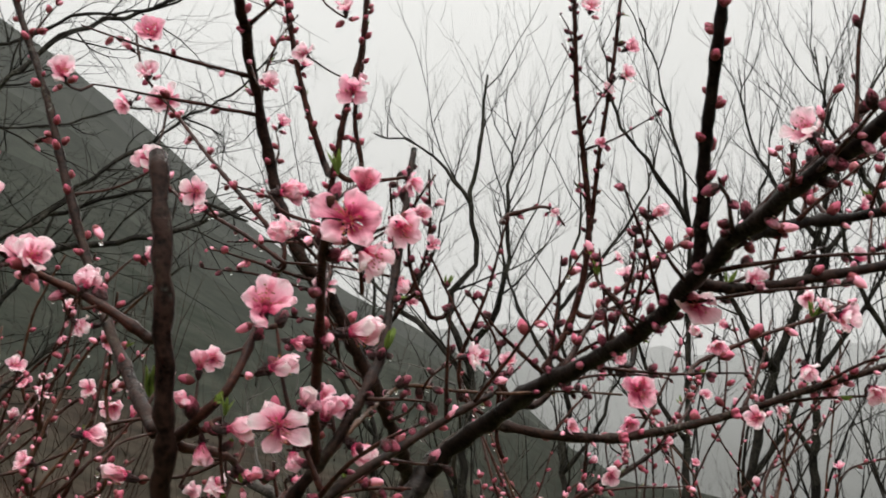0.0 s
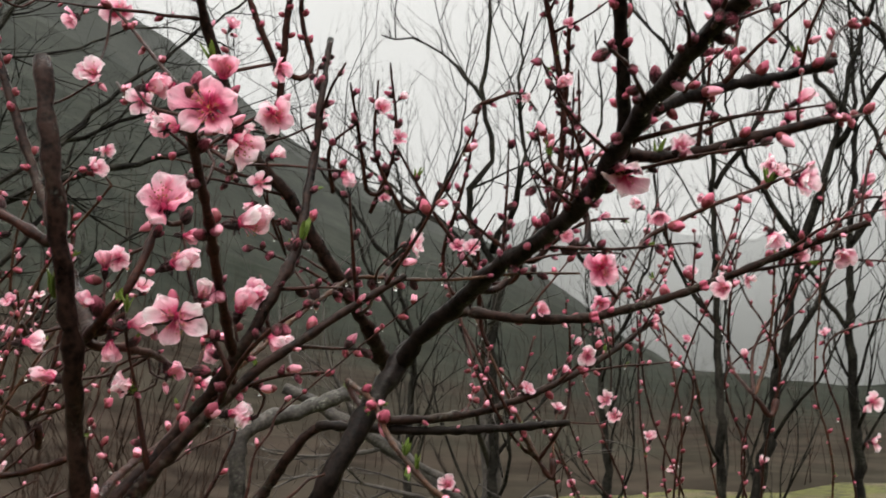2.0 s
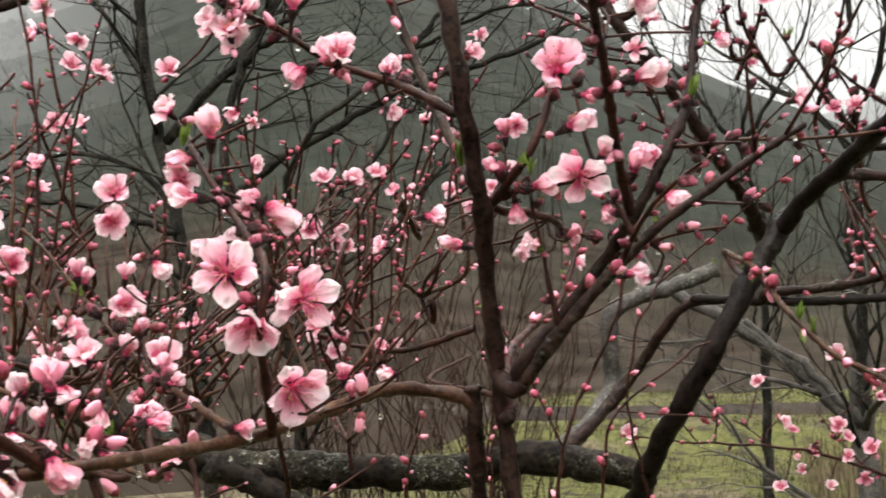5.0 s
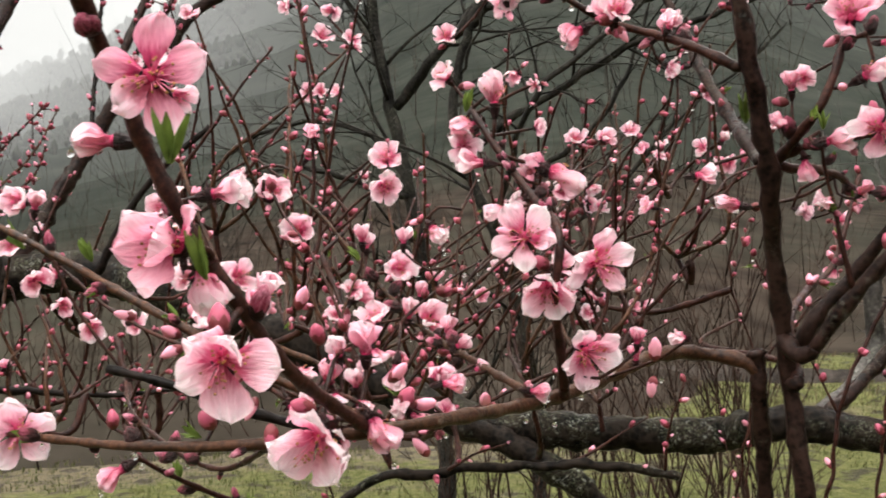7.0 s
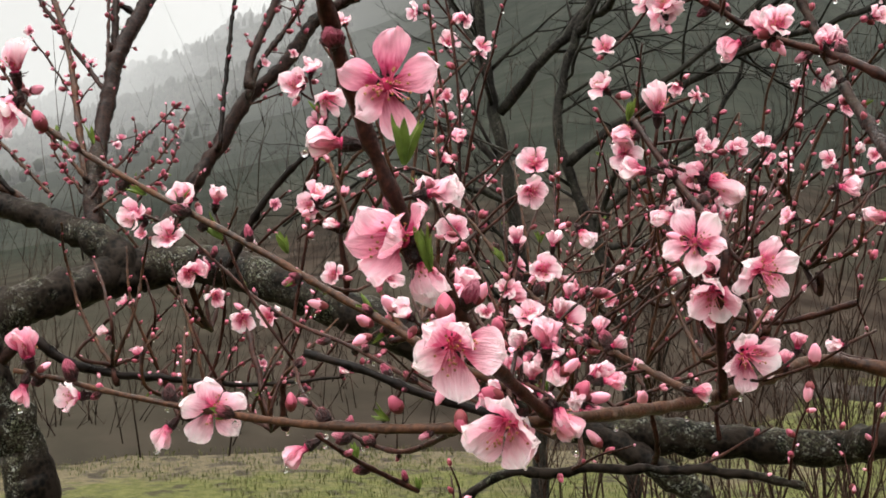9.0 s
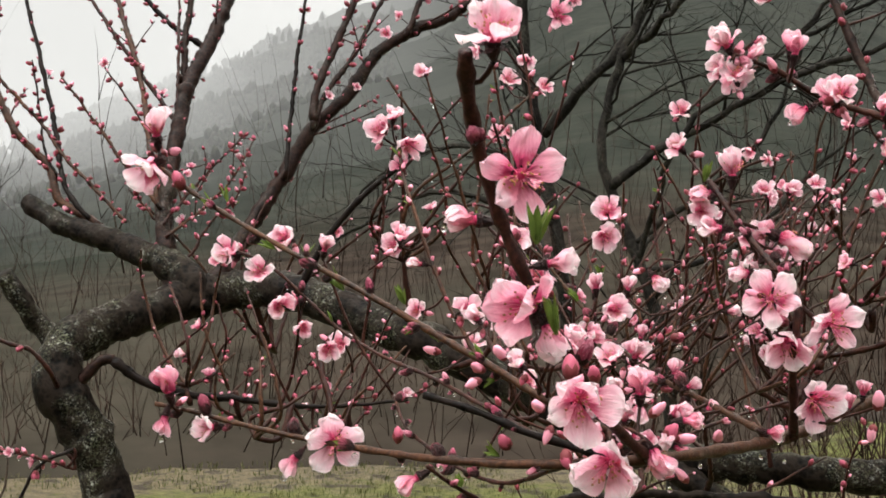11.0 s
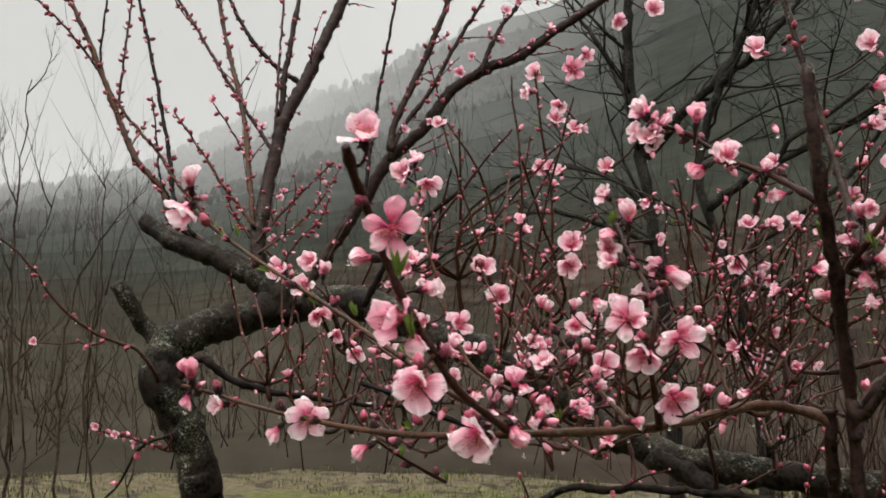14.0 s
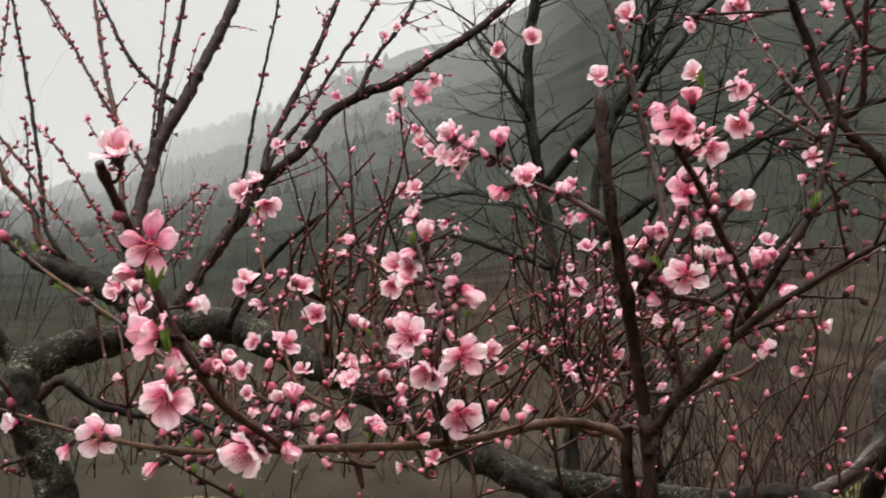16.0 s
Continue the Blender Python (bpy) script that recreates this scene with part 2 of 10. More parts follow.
def sweep(line, radii, sides, rough, seed, verts, faces):
    """Adds a tube round the line to verts and faces, uneven by the share rough, closed at its ends."""
    base, count = len(verts), len(line)
    tangent = (line[1] - line[0]).normalized()
    normal = tangent.orthogonal().normalized()
    for i, (p, r) in enumerate(zip(line, radii)):
        way = (line[min(i + 1, count - 1)] - line[max(i - 1, 0)]).normalized()
        normal = (normal - way * normal.dot(way)).normalized()
        across = way.cross(normal)
        for k in range(sides):
            a = 2 * math.pi * k / sides
            d = normal * math.cos(a) + across * math.sin(a)
            at = (p + d * r) * (0.35 / max(r, 0.002)) + Vector((seed, 0, 0))
            swell = 1 + rough * noise.noise(at) + (0.5 * rough * noise.noise(at * 5.5) + 0.22 * rough * noise.noise(at * 15.0) if sides > 9 else 0.0)
            verts.append(p + d * (r * swell))
    for i in range(count - 1):
        for k in range(sides):
            a, b = base + i * sides + k, base + i * sides + (k + 1) % sides
            faces.append((a, b, b + sides, a + sides))
    faces.append(tuple(range(base + sides - 1, base - 1, -1)))
    faces.append(tuple(range(base + (count - 1) * sides, base + count * sides)))


wood_lines, stalks, feet = {}, [], []


def limb(tree, name, points, r0, r1, mat, label="", rough=0.22, step=None, waver=0.0, knots=True):
    """A branch as one mesh part of its tree: a tapered, knotty tube along a curve. Returns the curve for what grows on it."""
    seed = len(points) * 3.1 + points[0][0] * 17
    step = step or max(0.006, min(0.012, r0 * 1.6))
    line = spline(points, step)
    count = len(line)
    radii = []
    for i in range(count):
        u = i / (count - 1)
        r = r0 + (r1 - r0) * u
        if knots:
            r *= 1 + 0.22 * max(0.0, noise.noise(Vector((i * step * 38, seed, 0))))
            if r0 < 0.012:
                # nodes, a little apart and uneven
                at = i * step / 0.027 + 0.3 * noise.noise(Vector((i * step * 11, seed, 3)))
                r *= 0.94 + 0.30 * math.exp(-(((at % 1.0) - 0.5) / 0.13) ** 2)
        radii.append(r)
    if waver:
        line = [p + Vector((noise.noise(p * 30 + Vector((seed, 0, 0))), noise.noise(p * 30 + Vector((0, seed, 5))), noise.noise(p * 30 + Vector((9, 0, seed))))) * waver for p in line]
    verts, faces = [], []
    sides = 40 if r0 > 0.03 else 16 if r0 > 0.01 else 9 if r0 > 0.004 else 7
    sweep(line, radii, sides, rough * (1.6 if 0.006 < r0 < 0.03 else 1.0), seed, verts, faces)
    part(name, mesh_from(name, verts, faces, [mat]), tree, label)
    feet.append((tree, line, radii))
    wood_lines.setdefault(tree.name, []).extend(line)
    return line, radii


def frame_for(z, spin=0.0):
    """A turn whose z axis is the given direction."""
    z = Vector(z).normalized()
    return z.to_track_quat("Z", "Y").to_matrix().to_4x4() @ Matrix.Rotation(spin, 4, "Z")


# ---------------------------------------------------------------- blossoms, buds, drops, leaves


def petal_mesh(seed, cup, wave, broad):
    """A clawed, crinkled petal one long, its foot at the origin, lying along y, its face up."""
    rng = random.Random(seed)
    rows, cols = 10, 8
    verts, faces = [], []
    lean, notch, broad = rng.uniform(-0.12, 0.12), rng.uniform(-0.03, 0.10), broad * rng.uniform(0.86, 1.14)
    fold, curl, tip = rng.uniform(-0.25, 0.5), rng.uniform(-0.05, 0.28), rng.uniform(1.7, 2.7)
    for i in range(rows + 1):
        v = 1 - (1 - i / rows) ** 1.3
        if v < 0.62:
            q = v / 0.62
            wide = 0.06 + (broad - 0.06) * (0.12 * q + 0.88 * q * q * (3 - 2 * q))
        else:
            wide = broad * (max(0.0, 1 - ((v - 0.62) / 0.38) ** tip) ** 0.62 + 0.04)
        for k in range(cols + 1):
            u = 2 * k / cols - 1
            rim = abs(u) ** 3 + v**5
            y = v + 0.07 * noise.noise(Vector((u * 3.2, seed * 1.7, 0.5))) * v**4 - notch * (1 - abs(u)) * v**4 - 0.07 * u * u * v**3
            z = cup * (0.5 * v * v + 0.45 * u * u * wide + fold * abs(u) * wide * 0.35) - 0.04 * v
            z += wave * math.sin(u * 5.0 + seed) * v**3 * 0.08 - curl * v**6 * 0.6
            z += wave * (0.24 * noise.noise(Vector((u * 1.5, v * 2.4, seed))) + 0.10 * rim * noise.noise(Vector((u * 4.5, v * 5.0, seed + 3))))
            edge = 1 + 0.09 * noise.noise(Vector((u * 2.0, v * 6.0, seed * 2.3)))
            verts.append((u * wide * edge + lean * v * v, y, z))
    for i in range(rows):
        for k in range(cols):
            a = i * (cols + 1) + k
            faces.append((a, a + 1, a + cols + 2, a + cols + 1))
    return verts, faces


PETALS = {}
for tone, mat in (("pale", PETAL), ("deep", PETAL_DEEP)):
    for kind, cup in (("flat", 0.34), ("open", 0.55), ("half", 1.05)):
        PETALS[tone, kind] = [mesh_from("petal", *petal_mesh(7 * s + len(kind) + 40 * len(tone), cup * (0.7 + 0.12 * s), 0.9, 0.345 if kind == "flat" else 0.39), [mat]) for s in range(7)]


def blossom_core(seed, stamens):
    """Receptacle, calyx with five sepals, filaments and anthers; the flower faces +z, one petal length is 1."""
    rng = random.Random(seed)
    verts, faces, which = [], [], []

    def close(m):
        which.extend([m] * (len(faces) - len(which)))

    sweep([Vector((0, 0, -0.62)), Vector((0, 0, -0.42)), Vector((0, 0, -0.2)), Vector((0, 0, -0.04)), Vector((0, 0, 0.0))], [0.07, 0.16, 0.2, 0.22, 0.08], 8, 0.1, seed, verts, faces)
    close(0)
    for k in range(5):
        a = 2 * math.pi * (k + 0.5) / 5
        d, s = Vector((math.cos(a), math.sin(a), 0)), Vector((-math.sin(a), math.cos(a), 0))
        b = len(verts)
        verts.extend([d * 0.14 - s * 0.11 + Vector((0, 0, -0.14)), d * 0.14 + s * 0.11 + Vector((0, 0, -0.14)), d * 0.33 + s * 0.09 + Vector((0, 0, -0.16)), d * 0.33 - s * 0.09 + Vector((0, 0, -0.16)), d * 0.5 + Vector((0, 0, -0.13))])
        faces.extend([(b, b + 1, b + 2, b + 3), (b + 3, b + 2, b + 4)])
    close(0)
    sweep([Vector((0, 0, -0.02)), Vector((0, 0, 0.03)), Vector((0, 0, 0.07))], [0.17, 0.14, 0.05], 8, 0.1, seed, verts, faces)
    close(3)
    for k in range(stamens):
        a, out = rng.uniform(0, 2 * math.pi), rng.uniform(0.06, 0.44)
        top = Vector((math.cos(a) * out, math.sin(a) * out, rng.uniform(0.22, 0.58)))
        foot = Vector((math.cos(a) * 0.07, math.sin(a) * 0.07, 0))
        sweep([foot, (foot + top) / 2 + Vector((0, 0, 0.05)), top], [0.015, 0.012, 0.010], 3, 0, seed, verts, faces)
        close(1)
        sweep([top - Vector((0, 0, 0.02)), top + Vector((0, 0, 0.012)), top + Vector((0, 0, 0.045))], [0.014, 0.032, 0.014], 4, 0, seed, verts, faces)
        close(2)
    return mesh_from("blossom", verts, faces, [CALYX, FILAMENT, ANTHER, THROAT], which)


CORES = [blossom_core(s, 24) for s in range(3)]
CUPS = [blossom_core(s + 5, 0) for s in range(2)]


def bud_mesh(name, length, fat, mats, sheath, seed):
    """A bud one unit long along +z: wrapped petals with folds, in a lobed calyx cup that covers the share sheath of it, on two rows of scales."""
    verts, faces, which = [], [], []
    rings, sides = 9, 10
    rng = random.Random(seed)
    bend = Vector((rng.uniform(-0.07, 0.07), rng.uniform(-0.07, 0.07), 0))

    def round_at(u):
        return fat * max(0.0, math.sin(math.pi * (0.12 + 0.87 * max(0.0, u) ** 1.05))) ** 0.58

    def ring(u, grow, wave):
        for k in range(sides):
            a = 2 * math.pi * k / sides
            fold = 1 + wave * (0.13 * math.sin(2.5 * a + u * 4.2 + seed) + 0.08 * math.sin(5 * a - u * 7.0 + seed * 2))
            r = max(0.012, round_at(u) * fold + grow)
            verts.append(Vector((math.cos(a) * r, math.sin(a) * r, u * length)) + bend * u * u)

    def skin(base, count):
        for i in range(count - 1):
            for k in range(sides):
                p, q = base + i * sides + k, base + i * sides + (k + 1) % sides
                faces.append((p, q, q + sides, p + sides))

    for i in range(rings):
        ring(0.1 + 0.9 * (i / (rings - 1)) ** 0.9, 0.0, min(1.0, i / 3))
    skin(0, rings)
    faces.append(tuple(range((rings - 1) * sides, rings * sides)))
    which.extend([0] * len(faces))
    base = len(verts)
    for h in (0.0, 0.3, 0.62, 0.86, 1.0):
        for k in range(sides):
            a = 2 * math.pi * k / sides
            lobe = 1.0 if k % 2 else 0.66 + 0.1 * rng.random()
            u = sheath * h * (lobe if h > 0.5 else 1.0)
            r = (round_at(u) if u > 0.08 else fat * 0.42 + 2 * u) * 1.04 + (0.022 if h < 0.95 else 0.006)
            verts.append(Vector((math.cos(a) * r, math.sin(a) * r, u * length)) + bend * u * u)
    skin(base, 5)
    faces.append(tuple(range(base + sides - 1, base - 1, -1)))
    for k in range(5):
        a, b = 2 * math.pi * k / 5 + 0.3, len(verts)
        for up, out, wide in ((-0.06, 0.30, 0.42), (0.06, 0.62, 0.5), (0.17, 0.80, 0.12)):
            for side in (-1, 1):
                g = a + side * wide
                verts.append(Vector((math.cos(g) * fat * out, math.sin(g) * fat * out, up * length)))
        faces.extend([(b, b + 1, b + 3, b + 2), (b + 2, b + 3, b + 5, b + 4)])
    which.extend([1] * (len(faces) - len(which)))
    return mesh_from(name, verts, faces, mats, which)


BUDS = {
    "plump": [bud_mesh("bud", 1.0, 0.245, [BUD_PINK, CALYX], 0.36, s) for s in range(3)],
    "pink": [bud_mesh("bud", 1.0, 0.225, [BUD_PINK, CALYX], 0.44, s + 5) for s in range(3)],
    "red": [bud_mesh("bud", 1.0, 0.29, [BUD_RED, CALYX], 0.66, s + 9) for s in range(3)],
    "scaly": [bud_mesh("bud", 1.0, 0.28, [BUD_RED, CALYX], 0.86, s + 13) for s in range(3)],
}


def drop_mesh():
    verts, faces = [], []
    rings = 8
    line = [Vector((0, 0, -1 + 2.0 * i / rings)) for i in range(rings + 1)]
    radii = [max(0.02, 0.8 * math.sin(math.pi * (i / rings) ** 0.72)) for i in range(rings + 1)]
    sweep(line, radii, 10, 0, 0, verts, faces)
    return mesh_from("water_drop", verts, faces, [WATER])


def leaf_mesh(seed):
    """A narrow folded young leaf, one long, pointing up z."""
    verts, faces = [], []
    rows = 7
    for i in range(rows + 1):
        v = i / rows
        w = 0.125 * math.sin(math.pi * min(0.985, v * 0.94 + 0.04)) ** 0.8
        for u in (-1, 0, 1):
            verts.append((u * w, 0.22 * v * v + abs(u) * w * 0.7 + 0.02 * math.sin(seed + 6 * v), v))
    for i in range(rows):
        for k in range(2):
            a = i * 3 + k
            faces.append((a, a + 1, a + 4, a + 3))
    return mesh_from("leaf", verts, faces, [LEAF])


DROP = drop_mesh()
LEAVES = [leaf_mesh(s) for s in range(3)]
rng = random.Random(11)
tally = {}


def blossom(tree, place, facing, wide, tone="pale", opening="open", missing=0, stem=True):
    """An open flower: a core with five petals of its own, wide metres across."""
    size = wide * (0.52 if opening == "flat" else 0.55)
    turn = frame_for(facing, rng.uniform(0, 6.28))
    m = Matrix.Translation(place) @ turn @ Matrix.Scale(size, 4)
    core = new("blossom", rng.choice(CORES))
    core.matrix_basis = m
    under(core, tree)
    rise = {"flat": 13, "open": 30, "half": 58}[opening]
    for k in range(5 - missing):
        a = 2 * math.pi * k / 5 + rng.uniform(-0.2, 0.2)
        s = rng.uniform(0.9, 1.06)
        lift = radians(rise + rng.uniform(-18, 22))
        q = Matrix.Rotation(a, 4, "Z") @ Matrix.Translation((0, 0.07, -0.02 + 0.012 * (k % 2))) @ Matrix.Rotation(lift, 4, "X") @ Matrix.Rotation(rng.uniform(-0.45, 0.45), 4, "Y") @ Matrix.Scale(s, 4)
        ob = new("petal", rng.choice(PETALS[tone, opening]))
        ob.parent = core
        ob.matrix_basis = q
    stalks.append((tree, Vector(place) - Vector(facing).normalized() * size * 0.6, Vector(facing).normalized(), size * 0.07))
    for k in range(rng.choice((0, 1, 1, 2))):
        side = (turn @ Vector((math.cos(k * 2.6 + size * 900), math.sin(k * 2.6 + size * 900), 0)))
        beside = (side + Vector(facing).normalized() * rng.uniform(-0.6, 0.5)).normalized()
        bud(tree, Vector(place) - Vector(facing).normalized() * size * 0.72 + beside * size * 0.2, beside, min(0.014, size * rng.uniform(0.55, 0.9)), rng.choice(("plump", "pink", "red")))
    tally[tree.name, "blossom"] = tally.get((tree.name, "blossom"), 0) + 1
    return core


def bud(tree, place, facing, length, kind="pink"):
    """A closed bud; past three hundred on one tree they are gathered in one mesh."""
    m = Matrix.Translation(place) @ frame_for(facing, rng.uniform(0, 6.28)) @ Matrix.Scale(length, 4)
    me = rng.choice(BUDS[kind])
    if length > 0.017:
        stalks.append((tree, Vector(place), Vector(facing).normalized(), length * 0.05))
    count = tally[tree.name, "bud"] = tally.get((tree.name, "bud"), 0) + 1
    if count <= 290:
        return part("bud", me, tree, m=m)
    gathered.setdefault((tree, kind), []).append((me, m))


gathered = {}


def bursting_bud(tree, place, facing, length, tone="pale"):
    """A large bud about to open: five petals still folded over each other on a dark calyx."""
    size = length * 0.66
    cup = new("bud", rng.choice(CUPS))
    cup.matrix_basis = Matrix.Translation(Vector(place) + Vector(facing).normalized() * size * 0.5) @ frame_for(facing, rng.uniform(0, 6.28)) @ Matrix.Scale(size, 4)
    under(cup, tree)
    for k in range(5):
        a = 2 * math.pi * k / 5 + rng.uniform(-0.25, 0.25)
        q = Matrix.Rotation(a, 4, "Z") @ Matrix.Translation((0, 0.05 + 0.012 * (k % 3), -0.06)) @ Matrix.Rotation(radians(rng.uniform(66, 84)), 4, "X") @ Matrix.Rotation(rng.uniform(-0.2, 0.5), 4, "Y") @ Matrix.Scale(rng.uniform(0.86, 1.02), 4)
        ob = new("petal", rng.choice(PETALS[tone, "half"]))
        ob.parent = cup
        ob.matrix_basis = q
    stalks.append((tree, Vector(place), Vector(facing).normalized(), length * 0.05))
    return cup


def fork(tree, place, r):
    """The foot of a spray of twigs, that a spur joins to the nearest branch."""
    near = min(wood_lines[tree.name], key=lambda p: (p - Vector(place)).length_squared)
    if 0.004 < (near - Vector(place)).length < 0.55:
        mid = (near + Vector(place)) / 2 + Vector((0.01, 0.0, -0.03))
        limb(tree, "branch", [near, mid, Vector(place)], r * 1.5, r, TWIG, waver=0.003)


def spurs():
    """Short bearing wood between each flower or large bud and the branch next to it."""
    for tree, foot, way, r in stalks:
        near = min(wood_lines[tree.name], key=lambda p: (p - foot + way * 0.012).length_squared)
        if 0.004 < (near - foot).length < 0.16:
            mid = (near + foot) / 2 - way * min(0.012, 0.3 * (near - foot).length)
            verts, faces = [], []
            line = spline([near, mid, foot], 0.012)
            sweep(line, [max(0.0011, r) * (1.25 - 0.3 * i / len(line)) for i in range(len(line))], 6, 0.25, foot.x * 40, verts, faces)
            part("spur", mesh_from("spur", verts, faces, [TWIG]), tree)


def join_feet():
    """Wood between the foot of each branch that springs from another and the branch next to it."""
    peach = [k for k in feet if k[0].name.startswith("peach")]
    for tree, line, radii in peach:
        foot = line[0]
        if foot.z < 0.4 or radii[0] > 0.0105:
            continue
        near, far, thick = None, 9.0, 0.0
        for _, other, around in peach:
            if other is line:
                continue
            for p, r in zip(other, around):
                d = (p - foot).length - r
                if d < far and (d < 0.045 or p.z < foot.z - 0.4 * (p - foot).length):
                    near, far, thick = p, d, r
        if near is None or not 0.002 < far < 0.12:
            continue
        way = (line[min(3, len(line) - 1)] - foot).normalized()
        mid = (near + foot) / 2 - way * 0.25 * far + Vector((0, 0, -0.08 * far))
        curve = spline([near, mid, foot, foot + way * 0.004], 0.01)
        verts, faces = [], []
        r0 = min(radii[0] * 1.35, max(thick, radii[0]))
        sweep(curve, [r0 + (radii[0] - r0) * i / (len(curve) - 1) for i in range(len(curve))], 8, 0.3, foot.x * 31, verts, faces)
        part("branch", mesh_from("branch", verts, faces, [STEM if radii[0] > 0.004 else TWIG]), tree)


def gather():
    """Joins the buds past the count into one mesh a tree and kind."""
    for (tree, kind), items in gathered.items():
        verts, faces, which, base = [], [], [], 0
        for me, m in items:
            verts.extend(m @ v.co for v in me.vertices)
            faces.extend(tuple(base + i for i in p.vertices) for p in me.polygons)
            which.extend(p.material_index for p in me.polygons)
            base = len(verts)
        name = "drop_spray" if kind == "drop" else "bud_spray"
        ob = part(name, mesh_from(name, verts, faces, list(items[0][0].materials), which), tree)
        tagged(ob, kind="stuff")


def drop(tree, place, size):
    """A hanging drop; past three hundred on one tree they are gathered like the buds."""
    m = Matrix.Translation(Vector(place) - Vector((0, 0, size))) @ Matrix.Scale(size, 4)
    count = tally[tree.name, "drop"] = tally.get((tree.name, "drop"), 0) + 1
    if count <= 290:
        return part("water_drop", DROP, tree, m=m)
    gathered.setdefault((tree, "drop"), []).append((DROP, m))


def shoot(tree, place, facing, length, count=4):
    """A tuft of young green leaves."""
    for k in range(count):
        way = Vector(facing).normalized() + 0.24 * Vector((rng.uniform(-1, 1), rng.uniform(-1, 1), rng.uniform(-1, 1)))
        s = length * rng.uniform(0.6, 1.0)
        part("leaf", rng.choice(LEAVES), tree, m=Matrix.Translation(place) @ frame_for(way, rng.uniform(0, 6.28)) @ Matrix.Scale(s, 4))


def dress(tree, curve, start=0.1, end=1.0, gap=0.03, size=0.011, kinds=("red", "pink"), flowers=0.05, wide=0.03, seed=0, leaves=0.03, drops=0.22, side=0.5):
    """Sets buds, singly and in pairs, and now and then a flower, along a branch as they grow on peach wood."""
    line, radii = curve
    r = random.Random(seed + int(line[0].x * 1000))
    far, angle = 0.0, r.uniform(0, 6)
    total = sum((b - a).length for a, b in zip(line, line[1:]))
    gone, nextat = 0.0, total * start
    for i in range(len(line) - 1):
        a, b = line[i], line[i + 1]
        gone += (b - a).length
        if gone < nextat or gone > total * end:
            continue
        nextat = gone + 0.86 * gap * r.choice((r.uniform(0.15, 0.5), r.uniform(0.6, 1.4), r.uniform(1.0, 2.3)))
        way = (b - a).normalized()
        angle += 2.4 + r.uniform(-0.5, 0.5)
        n = way.orthogonal().normalized()
        out = (Matrix.Rotation(angle, 3, way) @ n).normalized()
        facing = (out + way * r.uniform(0.5, 1.3)).normalized()
        foot = b + out * radii[i] * 0.7
        pick = r.random()
        if pick < flowers:
            tip = foot + facing * wide * 0.4
            blossom(tree, tip, (facing + Vector((0.25, -0.8, 0.1)) * 0.8), wide * r.uniform(0.75, 1.05), r.choice(("pale", "pale", "deep")), r.choice(("open", "half", "open")))
        else:
            for twin in range(2 if r.random() < side else 1):
                f = (facing + 0.5 * twin * way.cross(out) + 0.2 * Vector((r.uniform(-1, 1), r.uniform(-1, 1), r.uniform(-1, 1)))).normalized()
                long = size * r.choice((r.uniform(0.45, 0.75), r.uniform(0.7, 1.05), r.uniform(0.9, 1.3)))
                bud(tree, foot, f, long, r.choice(kinds))
                if r.random() < drops * 0.8:
                    drop(tree, foot + f * long * 0.75 - Vector((0, 0, long * 0.15)), r.uniform(0.0010, 0.0021))
        if r.random() < leaves * 1.6:
            shoot(tree, foot, facing, min(0.02, size * r.uniform(1.1, 1.7)), 3)
        if r.random() < drops:
            drop(tree, b - Vector((0, 0, radii[i])), r.uniform(0.0014, 0.0029))



def ramify(tree, curve, count, reach, start=0.15, end=1.0, seed=0, gap=0.028, size=0.013, flowers=0.04, kinds=("red", "pink", "scaly"), up=0.5):
    """Side twigs with buds along a branch; returns the branch."""
    line, radii = curve
    r = random.Random(900 + seed)
    for k in range(count):
        u = start + (end - start) * (k + r.random()) / count
        i = min(len(line) - 2, max(1, int(u * len(line))))
        way = (line[i + 1] - line[i - 1]).normalized()
        side = Matrix.Rotation(r.uniform(0, 6.28), 3, way) @ way.orthogonal().normalized()
        d = (way * r.uniform(0.2, 0.9) + side + Vector((0, 0, up * r.uniform(0.0, 1.3)))).normalized()
        if d.z < 0:
            d = Vector((d.x, d.y, -0.5 * d.z)).normalized()
        far = reach * r.uniform(0.4, 1.15)
        bend = Vector((r.uniform(-1, 1), r.uniform(-1, 1), r.uniform(-0.4, 1))) * 0.16 * far
        p = line[i]
        thick = min(radii[i] * 0.6, 0.0016 + 0.006 * far)
        twig = limb(tree, "twig", [p, p + d * far * 0.5 + bend * 0.6, p + d * far + bend * 0.4], thick, 0.0010, TWIG, waver=0.0015, step=0.012)
        dress(tree, twig, start=0.15, gap=gap, size=size, kinds=kinds, flowers=flowers, wide=0.032, seed=seed * 31 + k, leaves=0.03, drops=0.06)
    return curve



# ---------------------------------------------------------------- hills, mist, ground


def lerp_table(table, x):
    xs, ys = zip(*table)
    return float(np.interp(x, xs, ys))


RIDGE = [(-180, 5), (-100, 3), (-75, 3.2), (-65, 3.8), (-58, 5.3), (-52, 7.9), (-48, 9.7), (-44, 11.6), (-36, 15.0), (-28, 19.5), (-22, 20.5), (-18, 19), (-12.6, 16), (-8.8, 13.4), (-4.7, 11), (2, 7.5), (6, 4.6), (9, 2.4), (12, 0.8), (20, 0.3), (60, 0.3), (90, 3), (180, 5)]
# where the meadow ends and the wooded bank begins
BANK = [(-180, 7.5), (-60, 8.1), (-50, 8.1), (-40, 8.0), (-30, 8.0), (-22, 8.6), (-16, 10), (-12, 12.5), (6, 13.5), (20, 17), (60, 20), (90, 9), (180, 9)]
REACH = 250.0


